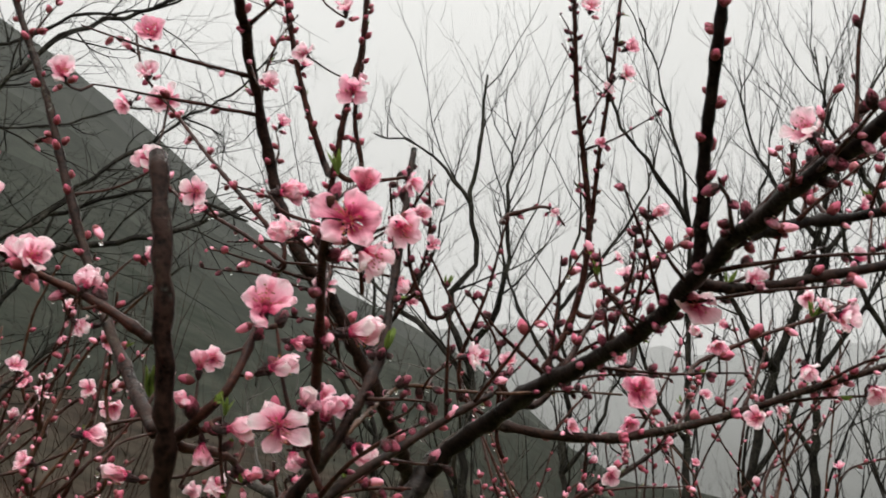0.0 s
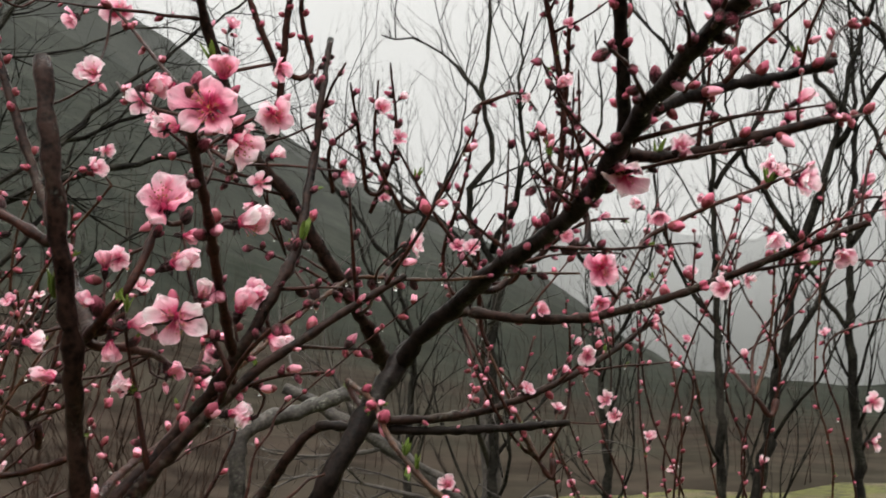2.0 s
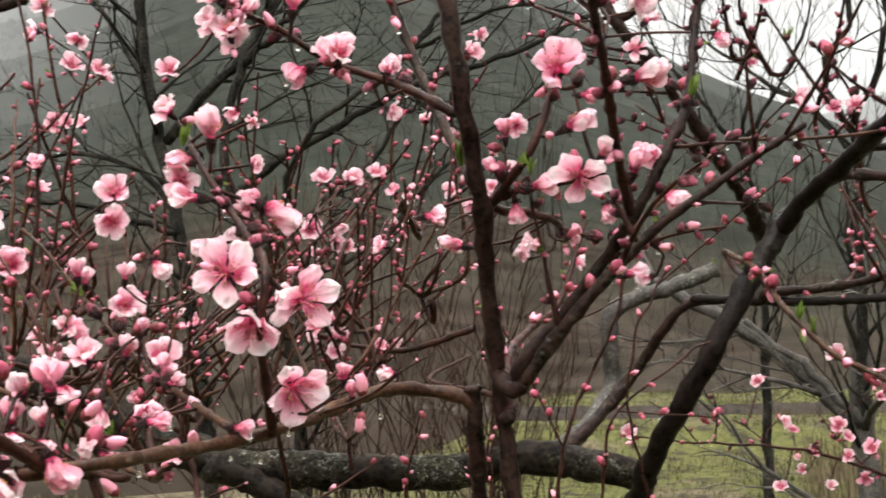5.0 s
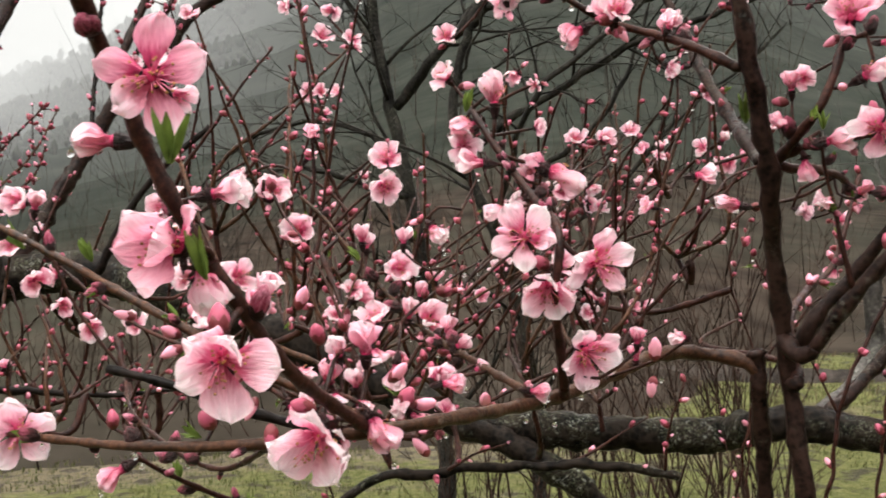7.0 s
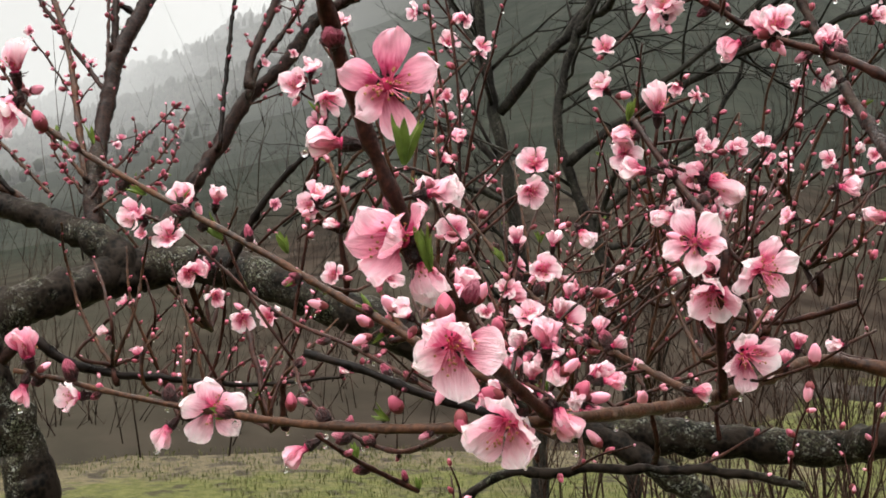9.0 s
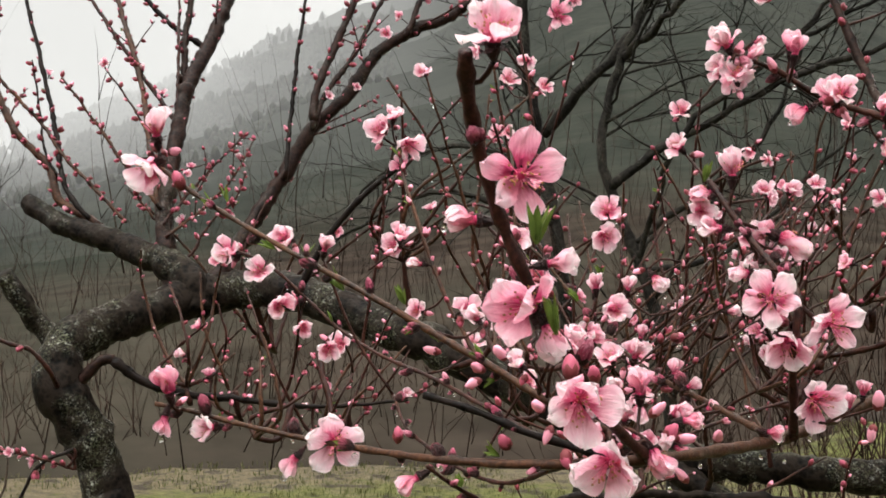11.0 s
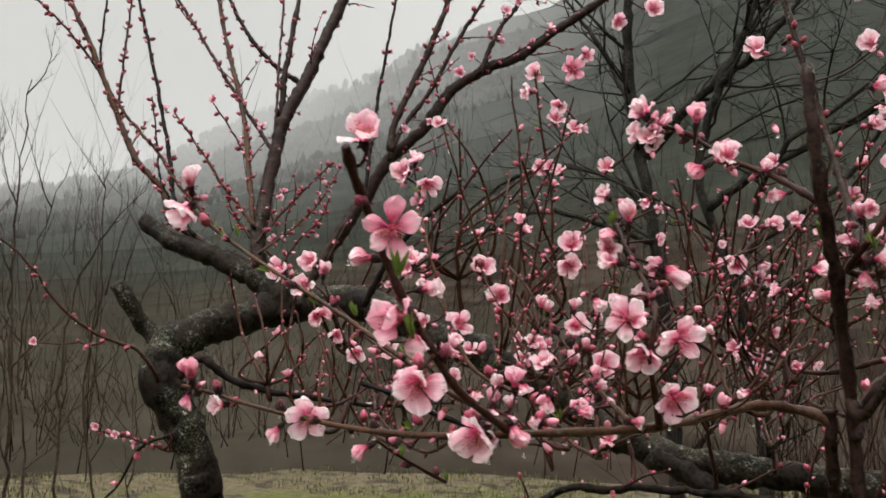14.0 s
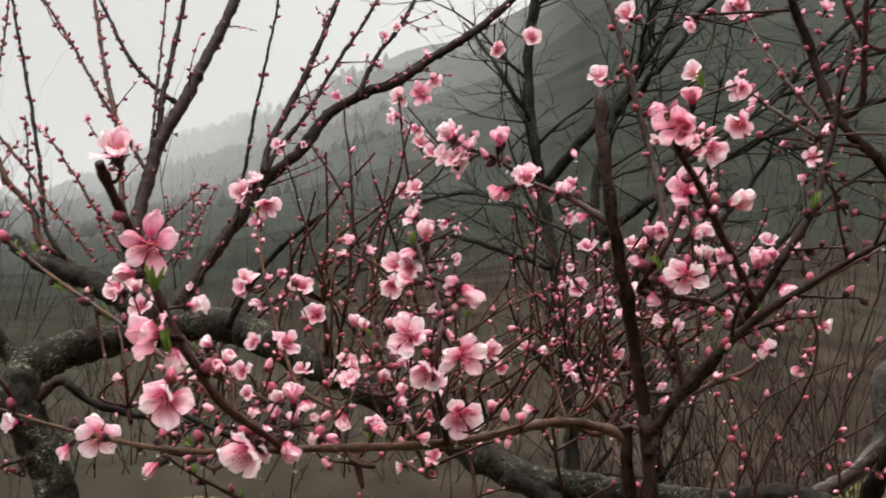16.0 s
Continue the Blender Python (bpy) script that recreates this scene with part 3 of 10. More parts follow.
def hill_height(az, r):
    top = 1.5 + REACH * math.tan(radians(lerp_table(RIDGE, az)))
    start = lerp_table(BANK, az)
    u = min(1.0, max(0.0, (r - start) / (REACH - start)))
    rise = 0.22 * u + 0.78 * u**1.75
    x, y = math.sin(radians(az)) * r, math.cos(radians(az)) * r
    bumps = 5.0 * u * noise.fractal(Vector((x, y, 0)) * 0.02, 1.0, 2.0, 4) + 0.12 * noise.noise(Vector((x, y, 0)) * 0.5)
    bank = 0.32 * min(1.0, max(0.0, (r - start) / 0.6)) - 0.25
    return top * rise + bumps + bank - max(0, r - REACH) * 0.25


def woodland_floor(name, low, high, moss):
    n = Nodes(name)
    p = n.place()
    fine, broad = n.noise(p, 0.7, 5), n.noise(p, 0.06, 4)
    litter = n.mix(n.ramp(broad, (0.42, (0, 0, 0)), (0.6, (0.6, 0.6, 0.6))), n.ramp(fine, (0.40, low), (0.60, high)), moss)
    # leaf litter at the foot, evergreen undergrowth further up the slope
    far = n.add("ShaderNodeVectorMath", {0: p})
    far.operation = "LENGTH"
    zone = n.math("ADD", n.math("DIVIDE", far.outputs["Value"], 60.0), n.math("MULTIPLY", n.math("SUBTRACT", broad, 0.5), 1.2))
    tall = n.add("ShaderNodeMapping", {"Vector": p}, Scale=(1.0, 1.0, 0.45))
    stand = n.math("ADD", n.math("MULTIPLY", n.noise(tall.outputs[0], 0.16, 5, 0.65), 0.6), n.math("MULTIPLY", fine, 0.4))
    green = n.ramp(stand, (0.36, (0.0125, 0.0145, 0.0118)), (0.5, (0.020, 0.0222, 0.018)), (0.64, (0.031, 0.0328, 0.0263)))
    colour = n.mix(n.ramp(zone, (0.35, (0, 0, 0)), (0.95, (1, 1, 1))), litter, green)
    s = n.add("ShaderNodeBsdfPrincipled", {"Base Color": colour, "Normal": n.bump(broad, 0.5, 0.6)}, Roughness=0.95)
    s.inputs["Specular IOR Level"].default_value = 0.0
    return n.finish(s.outputs[0])


HILL = woodland_floor("winter_woodland", (0.0150, 0.0114, 0.0093), (0.0350, 0.0272, 0.0216), (0.0330, 0.0307, 0.0228))


def tree_cover(name, stops):
    """Foliage that differs from clump to clump."""
    n = Nodes(name)
    chance = n.tree.nodes.new("ShaderNodeNewGeometry").outputs["Random Per Island"]
    fine = n.noise(n.place(), 2.5, 4)
    colour = n.mix(n.math("MULTIPLY", fine, 0.4), n.ramp(chance, *stops), (0.02, 0.021, 0.017))
    s = n.add("ShaderNodeBsdfPrincipled", {"Base Color": colour}, Roughness=0.9)
    s.inputs["Specular IOR Level"].default_value = 0.02
    return n.finish(s.outputs[0])


COVER = tree_cover("woodland_cover", ((0.0, (0.027, 0.032, 0.023)), (0.35, (0.030, 0.034, 0.025)), (0.65, (0.033, 0.034, 0.026)), (1.0, (0.036, 0.034, 0.028))))

verts, faces = [], []
radii_, steps = [6.8, 7.2, 7.4, 7.6, 7.8, 8.0, 8.3, 8.6, 8.9, 9.2, 9.6, 10.2, 11, 11.5, 12, 12.6, 13.3, 14.5, 16.5, 18, 20, 25, 31, 40, 50, 62, 75, 90, 108, 128, 150, 172, 195, 218, 238, 250, 262, 290, 340], 300
for i, r in enumerate(radii_):
    for k in range(steps):
        az = -180 + 360 * k / steps
        verts.append((math.sin(radians(az)) * r, math.cos(radians(az)) * r, hill_height(az, r)))
for i in range(len(radii_) - 1):
    for k in range(steps):
        a, b = i * steps + k, i * steps + (k + 1) % steps
        faces.append((a, b, b + steps, a + steps))
hill = new("hill", mesh_from("hill", verts, faces, [HILL]))
tagged(hill, "dim wooded hillside under low mist", "hill", kind="structure")

# the woods on the hill: small rounded and pointed crowns
r_ = random.Random(3)
verts, faces = [], []
for i in range(15000):
    az = r_.uniform(-85, 30)
    r = 105 + 155 * r_.random() ** 0.8
    x, y = math.sin(radians(az)) * r, math.cos(radians(az)) * r
    if az > -38 or noise.noise(Vector((x, y, 7)) * 0.03) < -0.3:
        continue
    z = hill_height(az, r) - 0.3
    tall = r_.uniform(0.7, 2.0) * (0.28 + r / 220)
    wide = tall * r_.uniform(0.24, 0.4)
    pointed = r_.random() < 0.6
    base, sides = len(verts), 6
    for h, w in ((0.1, 0.9), (0.45, 0.7), (0.75, 0.35), (1.0, 0.05)) if pointed else ((0.1, 0.5), (0.4, 1.0), (0.72, 0.9), (0.97, 0.35)):
        for k in range(sides):
            a = 6.283 * k / sides + h
            q = wide * w * r_.uniform(0.65, 1.3)
            verts.append((x + math.cos(a) * q, y + math.sin(a) * q, z + tall * (h + r_.uniform(-0.09, 0.09))))
    for j in range(3):
        for k in range(sides):
            a, b = base + j * sides + k, base + j * sides + (k + 1) % sides
            faces.append((a, b, b + sides, a + sides))
    faces.append(tuple(range(base + 3 * sides, base + 4 * sides)))
forest = new("hill_forest", mesh_from("hill_forest", verts, faces, [COVER], smooth=True))
tagged(forest, "dim mixed woodland covering the misty hillside", "forest", kind="stuff")

# a far ridge across the valley
verts, faces = [], []
for i, (r, h) in enumerate(((360, -4), (480, 27), (600, 68), (680, 94), (760, 70))):
    for k in range(361):
        az = -10 + 140 * k / 360
        lift_ = h + (4.0 + 0.1 * h) * noise.fractal(Vector((az * 0.09, i * 0.6, 3)), 0.75, 2.0, 7) + 4.0 * math.sin(az * 0.09)
        verts.append((math.sin(radians(az)) * r, math.cos(radians(az)) * r, lift_))
for i in range(4):
    for k in range(360):
        a = i * 361 + k
        faces.append((a, a + 1, a + 362, a + 361))
far_ridge = new("far_ridge", mesh_from("far_ridge", verts, faces, [HILL]))
tagged(far_ridge, "pale far ridge in mist across the valley", "hill", kind="structure")


def mist(name, r, az0, az1, low, high, least, most, seed, glow=MIST_GLOW):
    """A thin see-through sheet whose own glow imitates mist that thickens upwards."""
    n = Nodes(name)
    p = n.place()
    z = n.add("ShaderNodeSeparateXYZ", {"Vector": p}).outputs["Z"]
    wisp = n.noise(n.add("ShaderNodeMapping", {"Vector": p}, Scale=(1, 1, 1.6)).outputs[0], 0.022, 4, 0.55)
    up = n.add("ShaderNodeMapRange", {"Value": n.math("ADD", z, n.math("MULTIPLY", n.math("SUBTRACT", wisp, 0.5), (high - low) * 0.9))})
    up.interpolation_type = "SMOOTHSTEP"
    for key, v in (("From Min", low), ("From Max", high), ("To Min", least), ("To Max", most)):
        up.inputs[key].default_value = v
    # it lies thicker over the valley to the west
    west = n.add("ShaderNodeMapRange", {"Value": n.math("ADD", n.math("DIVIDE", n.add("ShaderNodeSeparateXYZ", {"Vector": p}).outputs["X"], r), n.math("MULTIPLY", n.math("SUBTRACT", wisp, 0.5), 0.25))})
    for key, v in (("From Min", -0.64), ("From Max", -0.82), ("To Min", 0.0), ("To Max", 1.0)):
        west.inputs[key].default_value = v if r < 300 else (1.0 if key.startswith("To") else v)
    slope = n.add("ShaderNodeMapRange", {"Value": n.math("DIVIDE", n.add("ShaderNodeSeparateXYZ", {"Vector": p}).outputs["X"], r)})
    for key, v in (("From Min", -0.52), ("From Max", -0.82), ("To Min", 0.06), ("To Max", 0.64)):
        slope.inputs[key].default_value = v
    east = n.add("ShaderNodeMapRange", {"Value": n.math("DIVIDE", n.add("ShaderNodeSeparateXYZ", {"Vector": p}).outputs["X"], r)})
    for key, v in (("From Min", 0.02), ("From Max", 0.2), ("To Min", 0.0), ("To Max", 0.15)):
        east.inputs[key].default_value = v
    # haze painted as emission in the grey of the low sky
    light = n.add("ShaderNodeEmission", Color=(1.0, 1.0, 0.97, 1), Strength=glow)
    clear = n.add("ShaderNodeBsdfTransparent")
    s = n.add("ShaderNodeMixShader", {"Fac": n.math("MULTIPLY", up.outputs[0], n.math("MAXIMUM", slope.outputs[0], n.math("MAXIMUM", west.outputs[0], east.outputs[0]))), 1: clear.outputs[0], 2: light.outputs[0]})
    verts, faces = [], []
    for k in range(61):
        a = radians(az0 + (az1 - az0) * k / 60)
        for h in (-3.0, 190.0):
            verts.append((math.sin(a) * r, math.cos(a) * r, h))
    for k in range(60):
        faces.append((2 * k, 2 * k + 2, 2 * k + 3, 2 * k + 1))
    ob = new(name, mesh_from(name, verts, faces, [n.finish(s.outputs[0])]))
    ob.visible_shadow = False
    return tagged(ob, "glowing see-through sheet standing for low grey mist over the hillside", "mist", kind="structure")


# glowing sheets one behind another lay the haze over hill and ridge
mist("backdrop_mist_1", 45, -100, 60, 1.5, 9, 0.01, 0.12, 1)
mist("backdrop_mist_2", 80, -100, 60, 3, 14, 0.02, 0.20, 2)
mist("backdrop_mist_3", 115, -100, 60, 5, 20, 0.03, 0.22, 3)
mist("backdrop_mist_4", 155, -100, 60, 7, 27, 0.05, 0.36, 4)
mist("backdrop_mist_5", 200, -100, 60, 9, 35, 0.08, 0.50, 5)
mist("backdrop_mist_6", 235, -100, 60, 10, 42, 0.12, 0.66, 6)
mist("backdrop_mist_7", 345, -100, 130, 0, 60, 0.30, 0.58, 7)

# ground: one sheet to the horizon


def ground_height(x, y):
    r = math.hypot(x, y)
    az = math.degrees(math.atan2(x, y))
    z = 0.05 * noise.noise(Vector((x, y, 0)) * 0.7) + 0.02 * noise.noise(Vector((x, y, 4)) * 2.3)
    step = max(0.0, min(1.0, (r - 9.6 - 0.3 * math.sin(az * 0.1)) / 0.35))
    gone = max(0.0, min(1.0, (r - lerp_table(BANK, az) - 0.4) / 0.5))
    return (z + 0.15 * step if -16 < az < 30 else z) - 0.6 * gone


def meadow():
    n = Nodes("winter_meadow")
    p = n.place()
    fine, mid, broad = n.noise(p, 60, 6), n.noise(p, 5, 4), n.noise(p, 0.9, 3)
    tuft = n.math("ADD", n.math("MULTIPLY", fine, 0.4), n.math("MULTIPLY", n.noise(p, 13, 5, 0.65), 0.6))
    grass = n.ramp(tuft, (0.3, (0.034, 0.036, 0.013)), (0.5, (0.082, 0.085, 0.029)), (0.72, (0.15, 0.145, 0.060)))
    straw = n.ramp(tuft, (0.34, (0.045, 0.037, 0.024)), (0.66, (0.15, 0.125, 0.078)))
    soil = n.ramp(fine, (0.3, (0.015, 0.012, 0.01)), (0.7, (0.045, 0.037, 0.03)))
    colour = n.mix(n.ramp(broad, (0.52, (0, 0, 0)), (0.64, (1, 1, 1))), grass, straw)
    # last year's grass lies uncut along the bank in the west
    far = n.add("ShaderNodeVectorMath", {0: p})
    far.operation = "LENGTH"
    edge = n.math("ADD", far.outputs["Value"], n.math("MULTIPLY", n.math("SUBTRACT", mid, 0.5), 1.6))
    strip = n.add("ShaderNodeMapRange", {"Value": edge}, From_Min=7.45, From_Max=7.75)
    side = n.add("ShaderNodeMapRange", {"Value": n.math("DIVIDE", n.add("ShaderNodeSeparateXYZ", {"Vector": p}).outputs["X"], far.outputs["Value"])}, From_Min=-0.32, From_Max=-0.45)
    colour = n.mix(n.math("MULTIPLY", strip.outputs[0], side.outputs[0]), colour, straw)
    colour = n.mix(n.ramp(mid, (0.52, (0, 0, 0)), (0.62, (0.85, 0.85, 0.85))), colour, soil)
    s = n.add("ShaderNodeBsdfPrincipled", {"Base Color": colour, "Normal": n.bump(fine, 0.9, 0.03)}, Roughness=0.85)
    s.inputs["Specular IOR Level"].default_value = 0.05
    return n.finish(s.outputs[0])


MEADOW = meadow()
verts, faces, spans = [], [], [0.0, 1, 2, 3, 4, 5, 5.8, 6.4, 6.8, 7.1, 7.4, 7.7, 8.0, 8.3, 8.5, 8.8, 9.0, 9.15, 9.3, 9.5, 9.9, 10.5, 11, 11.5, 12, 12.5, 13, 13.5, 14, 15, 17, 21, 30, 60, 200, 900, 3000]
for r in spans:
    for k in range(144):
        a = 2 * math.pi * k / 144
        x, y = math.sin(a) * r, math.cos(a) * r
        verts.append((x, y, ground_height(x, y) if r < 22 else -1.0 - r * 0.004 if r > 100 else -0.4))
for i in range(len(spans) - 1):
    for k in range(144):
        a, b = i * 144 + k, i * 144 + (k + 1) % 144
        faces.append((a, b, b + 144, a + 144))
ground = new("ground", mesh_from("ground", verts, faces, [MEADOW]))
tagged(ground, "rough winter meadow with green and straw grass", "ground", kind="structure")


# a low dark bank of bare earth and stones across the meadow
verts, faces = [], []
for k in range(181):
    az = -24 + 36 * k / 180
    r = 10.9 + 0.25 * math.sin(az * 0.21) + 0.1 * noise.noise(Vector((az, 0, 2)))
    for out, h in ((-0.22, -0.1), (-0.1, 0.12), (0.02, 0.27), (0.35, 0.2), (0.6, -0.1)):
        q_ = r + out + 0.05 * noise.noise(Vector((az * 2.5, out * 9, 1)))
        x, y = math.sin(radians(az)) * q_, math.cos(radians(az)) * q_
        verts.append((x, y, h * (0.95 + 0.12 * noise.noise(Vector((az * 0.6, out * 3, 6))) + 0.08 * noise.noise(Vector((az * 3.0, out * 5, 6))))))
for k in range(180):
    for j in range(4):
        a = 5 * k + j
        faces.append((a, a + 1, a + 6, a + 5))
earth_bank = new("earth_bank", mesh_from("earth_bank", verts, faces, [plain("dark_wet_earth", (0.028, 0.022, 0.018), 0.9, 0.6, 12.0, 0.8, 0.05)]))
tagged(earth_bank, "low dark bank of wet earth across the meadow", "bank", kind="structure")


def blades(name, count, az0, az1, near, far, tall, mat, label, seed):
    """Tufts of grass as one object."""
    q = random.Random(seed)
    verts, faces = [], []
    for _ in range(count):
        az, r = radians(q.uniform(az0, az1)), near + (far - near) * q.random() ** 0.8
        x, y = math.sin(az) * r, math.cos(az) * r
        if noise.noise(Vector((x, y, seed)) * 0.8) < -0.12:
            continue
        z = ground_height(x, y)
        for _ in range(5):
            a, h = q.uniform(0, 6.28), tall * q.uniform(0.4, 1.1)
            px, py = x + q.uniform(-0.06, 0.06), y + q.uniform(-0.06, 0.06)
            dx, dy, w = math.cos(a), math.sin(a), 0.0025
            b, lean = len(verts), q.uniform(0.1, 0.7) * h
            verts.extend([(px - dy * w, py + dx * w, z - 0.01), (px + dy * w, py - dx * w, z - 0.01), (px + dx * lean * 0.4 + dy * w, py + dy * lean * 0.4 - dx * w, z + h * 0.6), (px + dx * lean * 0.4 - dy * w, py + dy * lean * 0.4 + dx * w, z + h * 0.6), (px + dx * lean, py + dy * lean, z + h * 0.95)])
            faces.extend([(b, b + 1, b + 2, b + 3), (b + 3, b + 2, b + 4)])
    ob = new(name, mesh_from(name, verts, faces, [mat]))
    return tagged(ob, label, "grass", kind="stuff")


GRASS = tree_cover("grass_blades", ((0.0, (0.048, 0.057, 0.020)), (0.4, (0.082, 0.090, 0.030)), (0.7, (0.12, 0.122, 0.048)), (1.0, (0.13, 0.112, 0.060))))
STRAW = tree_cover("straw_blades", ((0.0, (0.06, 0.046, 0.027)), (1.0, (0.16, 0.125, 0.075))))
blades("meadow_grass", 16000, -75, 32, 4.5, 13.2, 0.04, GRASS, "short wet green grass of the meadow", 5)
blades("dry_grass", 3600, -30, 40, 8.0, 13.5, 0.07, STRAW, "dry straw-coloured tall grass along the bank", 6)

blades("dry_weeds", 1500, 1, 34, 5.0, 9.5, 0.42, STRAW, "dry brown weeds standing in the meadow", 9)

# ---------------------------------------------------------------- bare trees behind the orchard


def grow(start, way, length, radius, level, q, verts, faces, lift=0.45):
    """Adds a wavering bare branch with its side twigs, level by level; they turn up towards the light."""
    count = 6 if level > 1 else 4
    loose = 1.15 if lift < 0.42 else 0.65
    bend = Vector((q.uniform(-1, 1), q.uniform(-1, 1), q.uniform(-0.3, 0.9))) * 0.09 * loose
    line, p, d = [start], start.copy(), way.normalized()
    for i in range(count):
        d = (d + Vector((q.uniform(-1, 1), q.uniform(-1, 1), q.uniform(-0.8, 1.0))) * 0.19 * loose + bend + Vector((0, 0, lift * 0.18))).normalized()
        p = p + d * (length / count)
        line.append(p.copy())
    sweep(line, [radius * (1 - 0.8 * i / count) for i in range(count + 1)], 5 if level > 1 else 3, 0.15, q.random() * 9, verts, faces)
    if level <= 0:
        return
    for i in range(1, count + 1):
        for _ in range(q.choice((0, 1, 1, 1)) if level > 1 else q.choice((0, 1, 1, 2))):
            here = (line[i] - line[i - 1]).normalized()
            side = Matrix.Rotation(q.uniform(0, 6.28), 3, here) @ here.orthogonal().normalized()
            way2 = here * q.uniform(0.7, 1.1) + side * q.uniform(0.4, 0.8) + Vector((0, 0, lift * q.uniform(0.2, 0.9)))
            grow(line[i], way2, length * q.uniform(0.34, 0.58), radius * 0.45, level - 1, q, verts, faces, lift)


def wood(tree, name, points, r0, r1, sub, seed, mat, lift=0.4):
    """A trunk or limb of a bare tree, and the spray of twigs that it carries as a part of its own."""
    q = random.Random(seed)
    line, radii = limb(tree, name, points, r0 * 0.85, r1 * 0.85, mat, rough=0.3, step=0.06, waver=0.022, knots=True)
    verts, faces = [], []
    count = len(line)
    sub = int(sub * (0.7 if lift > 0 else 1.0))
    for k in range(sub):
        i = int(count * (0.22 + 0.77 * (k + q.random()) / sub))
        i = min(count - 2, i)
        way = (line[i + 1] - line[i]).normalized()
        side = Matrix.Rotation(q.uniform(0, 6.28), 3, way) @ way.orthogonal().normalized()
        grow(line[i], way * 0.7 + side * 0.8 + Vector((0, 0, 0.7 * lift)), q.uniform(0.4, 1.0) * ((0.6 if r0 > 0.015 else 0.22) + 9 * r0), max(0.0035, radii[i] * 0.42), 2, q, verts, faces, lift)
    twigs = part("twig_spray", mesh_from("twig_spray", verts, faces, [mat]), tree)
    tagged(twigs, kind="stuff")


tall = thing("bare_tree", "tall forked leafless tree with black wet limbs", "tree", (-3.000, 4.600, 0.000), "bare trees behind the orchard")
wood(tall, "trunk", [(-2.893, 5.223, -0.100), (-2.893, 5.223, -0.216), (-2.898, 5.212, 0.401), (-2.941, 5.176, 1.142), (-2.988, 5.140, 1.575), (-3.028, 5.110, 1.915), (-3.071, 5.079, 2.193), (-3.114, 5.047, 2.471), (-3.142, 5.026, 2.718), (-3.151, 5.016, 3.058), (-3.108, 5.041, 3.428), (-3.129, 5.022, 3.798)], 0.058, 0.026, 16, 1, FAR_BARK, -0.12)
wood(tall, "limb", [(-3.060, 5.085, 2.255), (-2.890, 5.076, 2.416), (-2.690, 5.087, 2.584), (-2.564, 5.169, 2.791), (-2.395, 5.159, 3.002), (-2.244, 5.255, 3.352)], 0.036, 0.012, 14, 2, FAR_BARK, -0.12)
wood(tall, "limb", [(-3.104, 5.054, 2.440), (-3.300, 5.161, 2.729), (-3.485, 5.155, 3.010), (-3.702, 5.127, 3.299)], 0.024, 0.008, 10, 3, FAR_BARK, -0.12)
wood(tall, "limb", [(-3.023, 5.114, 1.884), (-3.227, 5.095, 2.112), (-3.492, 5.039, 2.214), (-3.764, 4.978, 2.196), (-4.044, 4.912, 2.101), (-4.277, 4.880, 1.895)], 0.024, 0.008, 14, 4, FAR_BARK, -0.12)
wood(tall, "limb", [(-3.011, 5.123, 1.760), (-3.121, 4.808, 1.842), (-3.359, 4.529, 1.926), (-3.542, 4.289, 1.805), (-3.783, 4.130, 1.634)], 0.020, 0.007, 14, 5, FAR_BARK, -0.12)
leaning = thing("bare_tree", "leafless tree with a long slanting black limb", "tree", (-2.600, 4.600, 0.000), "bare trees behind the orchard")
wood(leaning, "trunk", [(-2.211, 4.954, -0.100), (-2.211, 4.954, -0.052), (-2.247, 4.921, 0.782), (-2.288, 4.888, 1.282), (-2.372, 4.829, 1.560), (-2.466, 4.763, 1.867), (-2.521, 4.724, 2.090), (-2.496, 4.739, 2.312), (-2.430, 4.780, 2.561), (-2.339, 4.837, 2.838), (-2.243, 4.898, 3.170)], 0.046, 0.020, 14, 6, FAR_BARK, -0.12)
wood(leaning, "limb", [(-2.477, 4.756, 1.923), (-2.213, 4.809, 2.116), (-1.947, 4.864, 2.244), (-1.689, 4.914, 2.389), (-1.398, 4.987, 2.484), (-1.058, 5.091, 2.599), (-0.779, 5.275, 2.773)], 0.028, 0.011, 16, 7, FAR_BARK, -0.12)
wood(leaning, "limb", [(-2.400, 4.810, 1.616), (-2.171, 4.840, 1.802), (-1.860, 4.924, 2.034), (-1.701, 5.027, 2.327), (-1.608, 5.085, 2.674)], 0.020, 0.007, 12, 8, FAR_BARK, -0.12)
wood(leaning, "limb", [(-2.355, 4.841, 1.505), (-2.038, 4.931, 1.556), (-1.763, 5.112, 1.799), (-1.532, 5.262, 2.096), (-1.303, 5.412, 2.285), (-1.073, 5.562, 2.528)], 0.017, 0.006, 14, 9, FAR_BARK, -0.12)
wood(leaning, "limb", [(-2.430, 4.780, 2.561), (-2.001, 4.480, 2.717), (-1.868, 4.537, 2.920), (-1.689, 4.607, 3.166), (-1.515, 4.667, 3.379), (-1.318, 4.726, 3.490), (-1.135, 4.773, 3.597), (-0.949, 4.814, 3.732)], 0.0220, 0.0090, 16, 91, FAR_BARK, -0.12)
wood(leaning, "limb", [(-2.339, 4.837, 2.838), (-2.009, 4.477, 3.063), (-1.864, 4.539, 3.202), (-1.666, 4.615, 3.330), (-1.480, 4.678, 3.468), (-1.226, 4.751, 3.537), (-1.041, 4.795, 3.643)], 0.0140, 0.0060, 14, 92, FAR_BARK, -0.12)
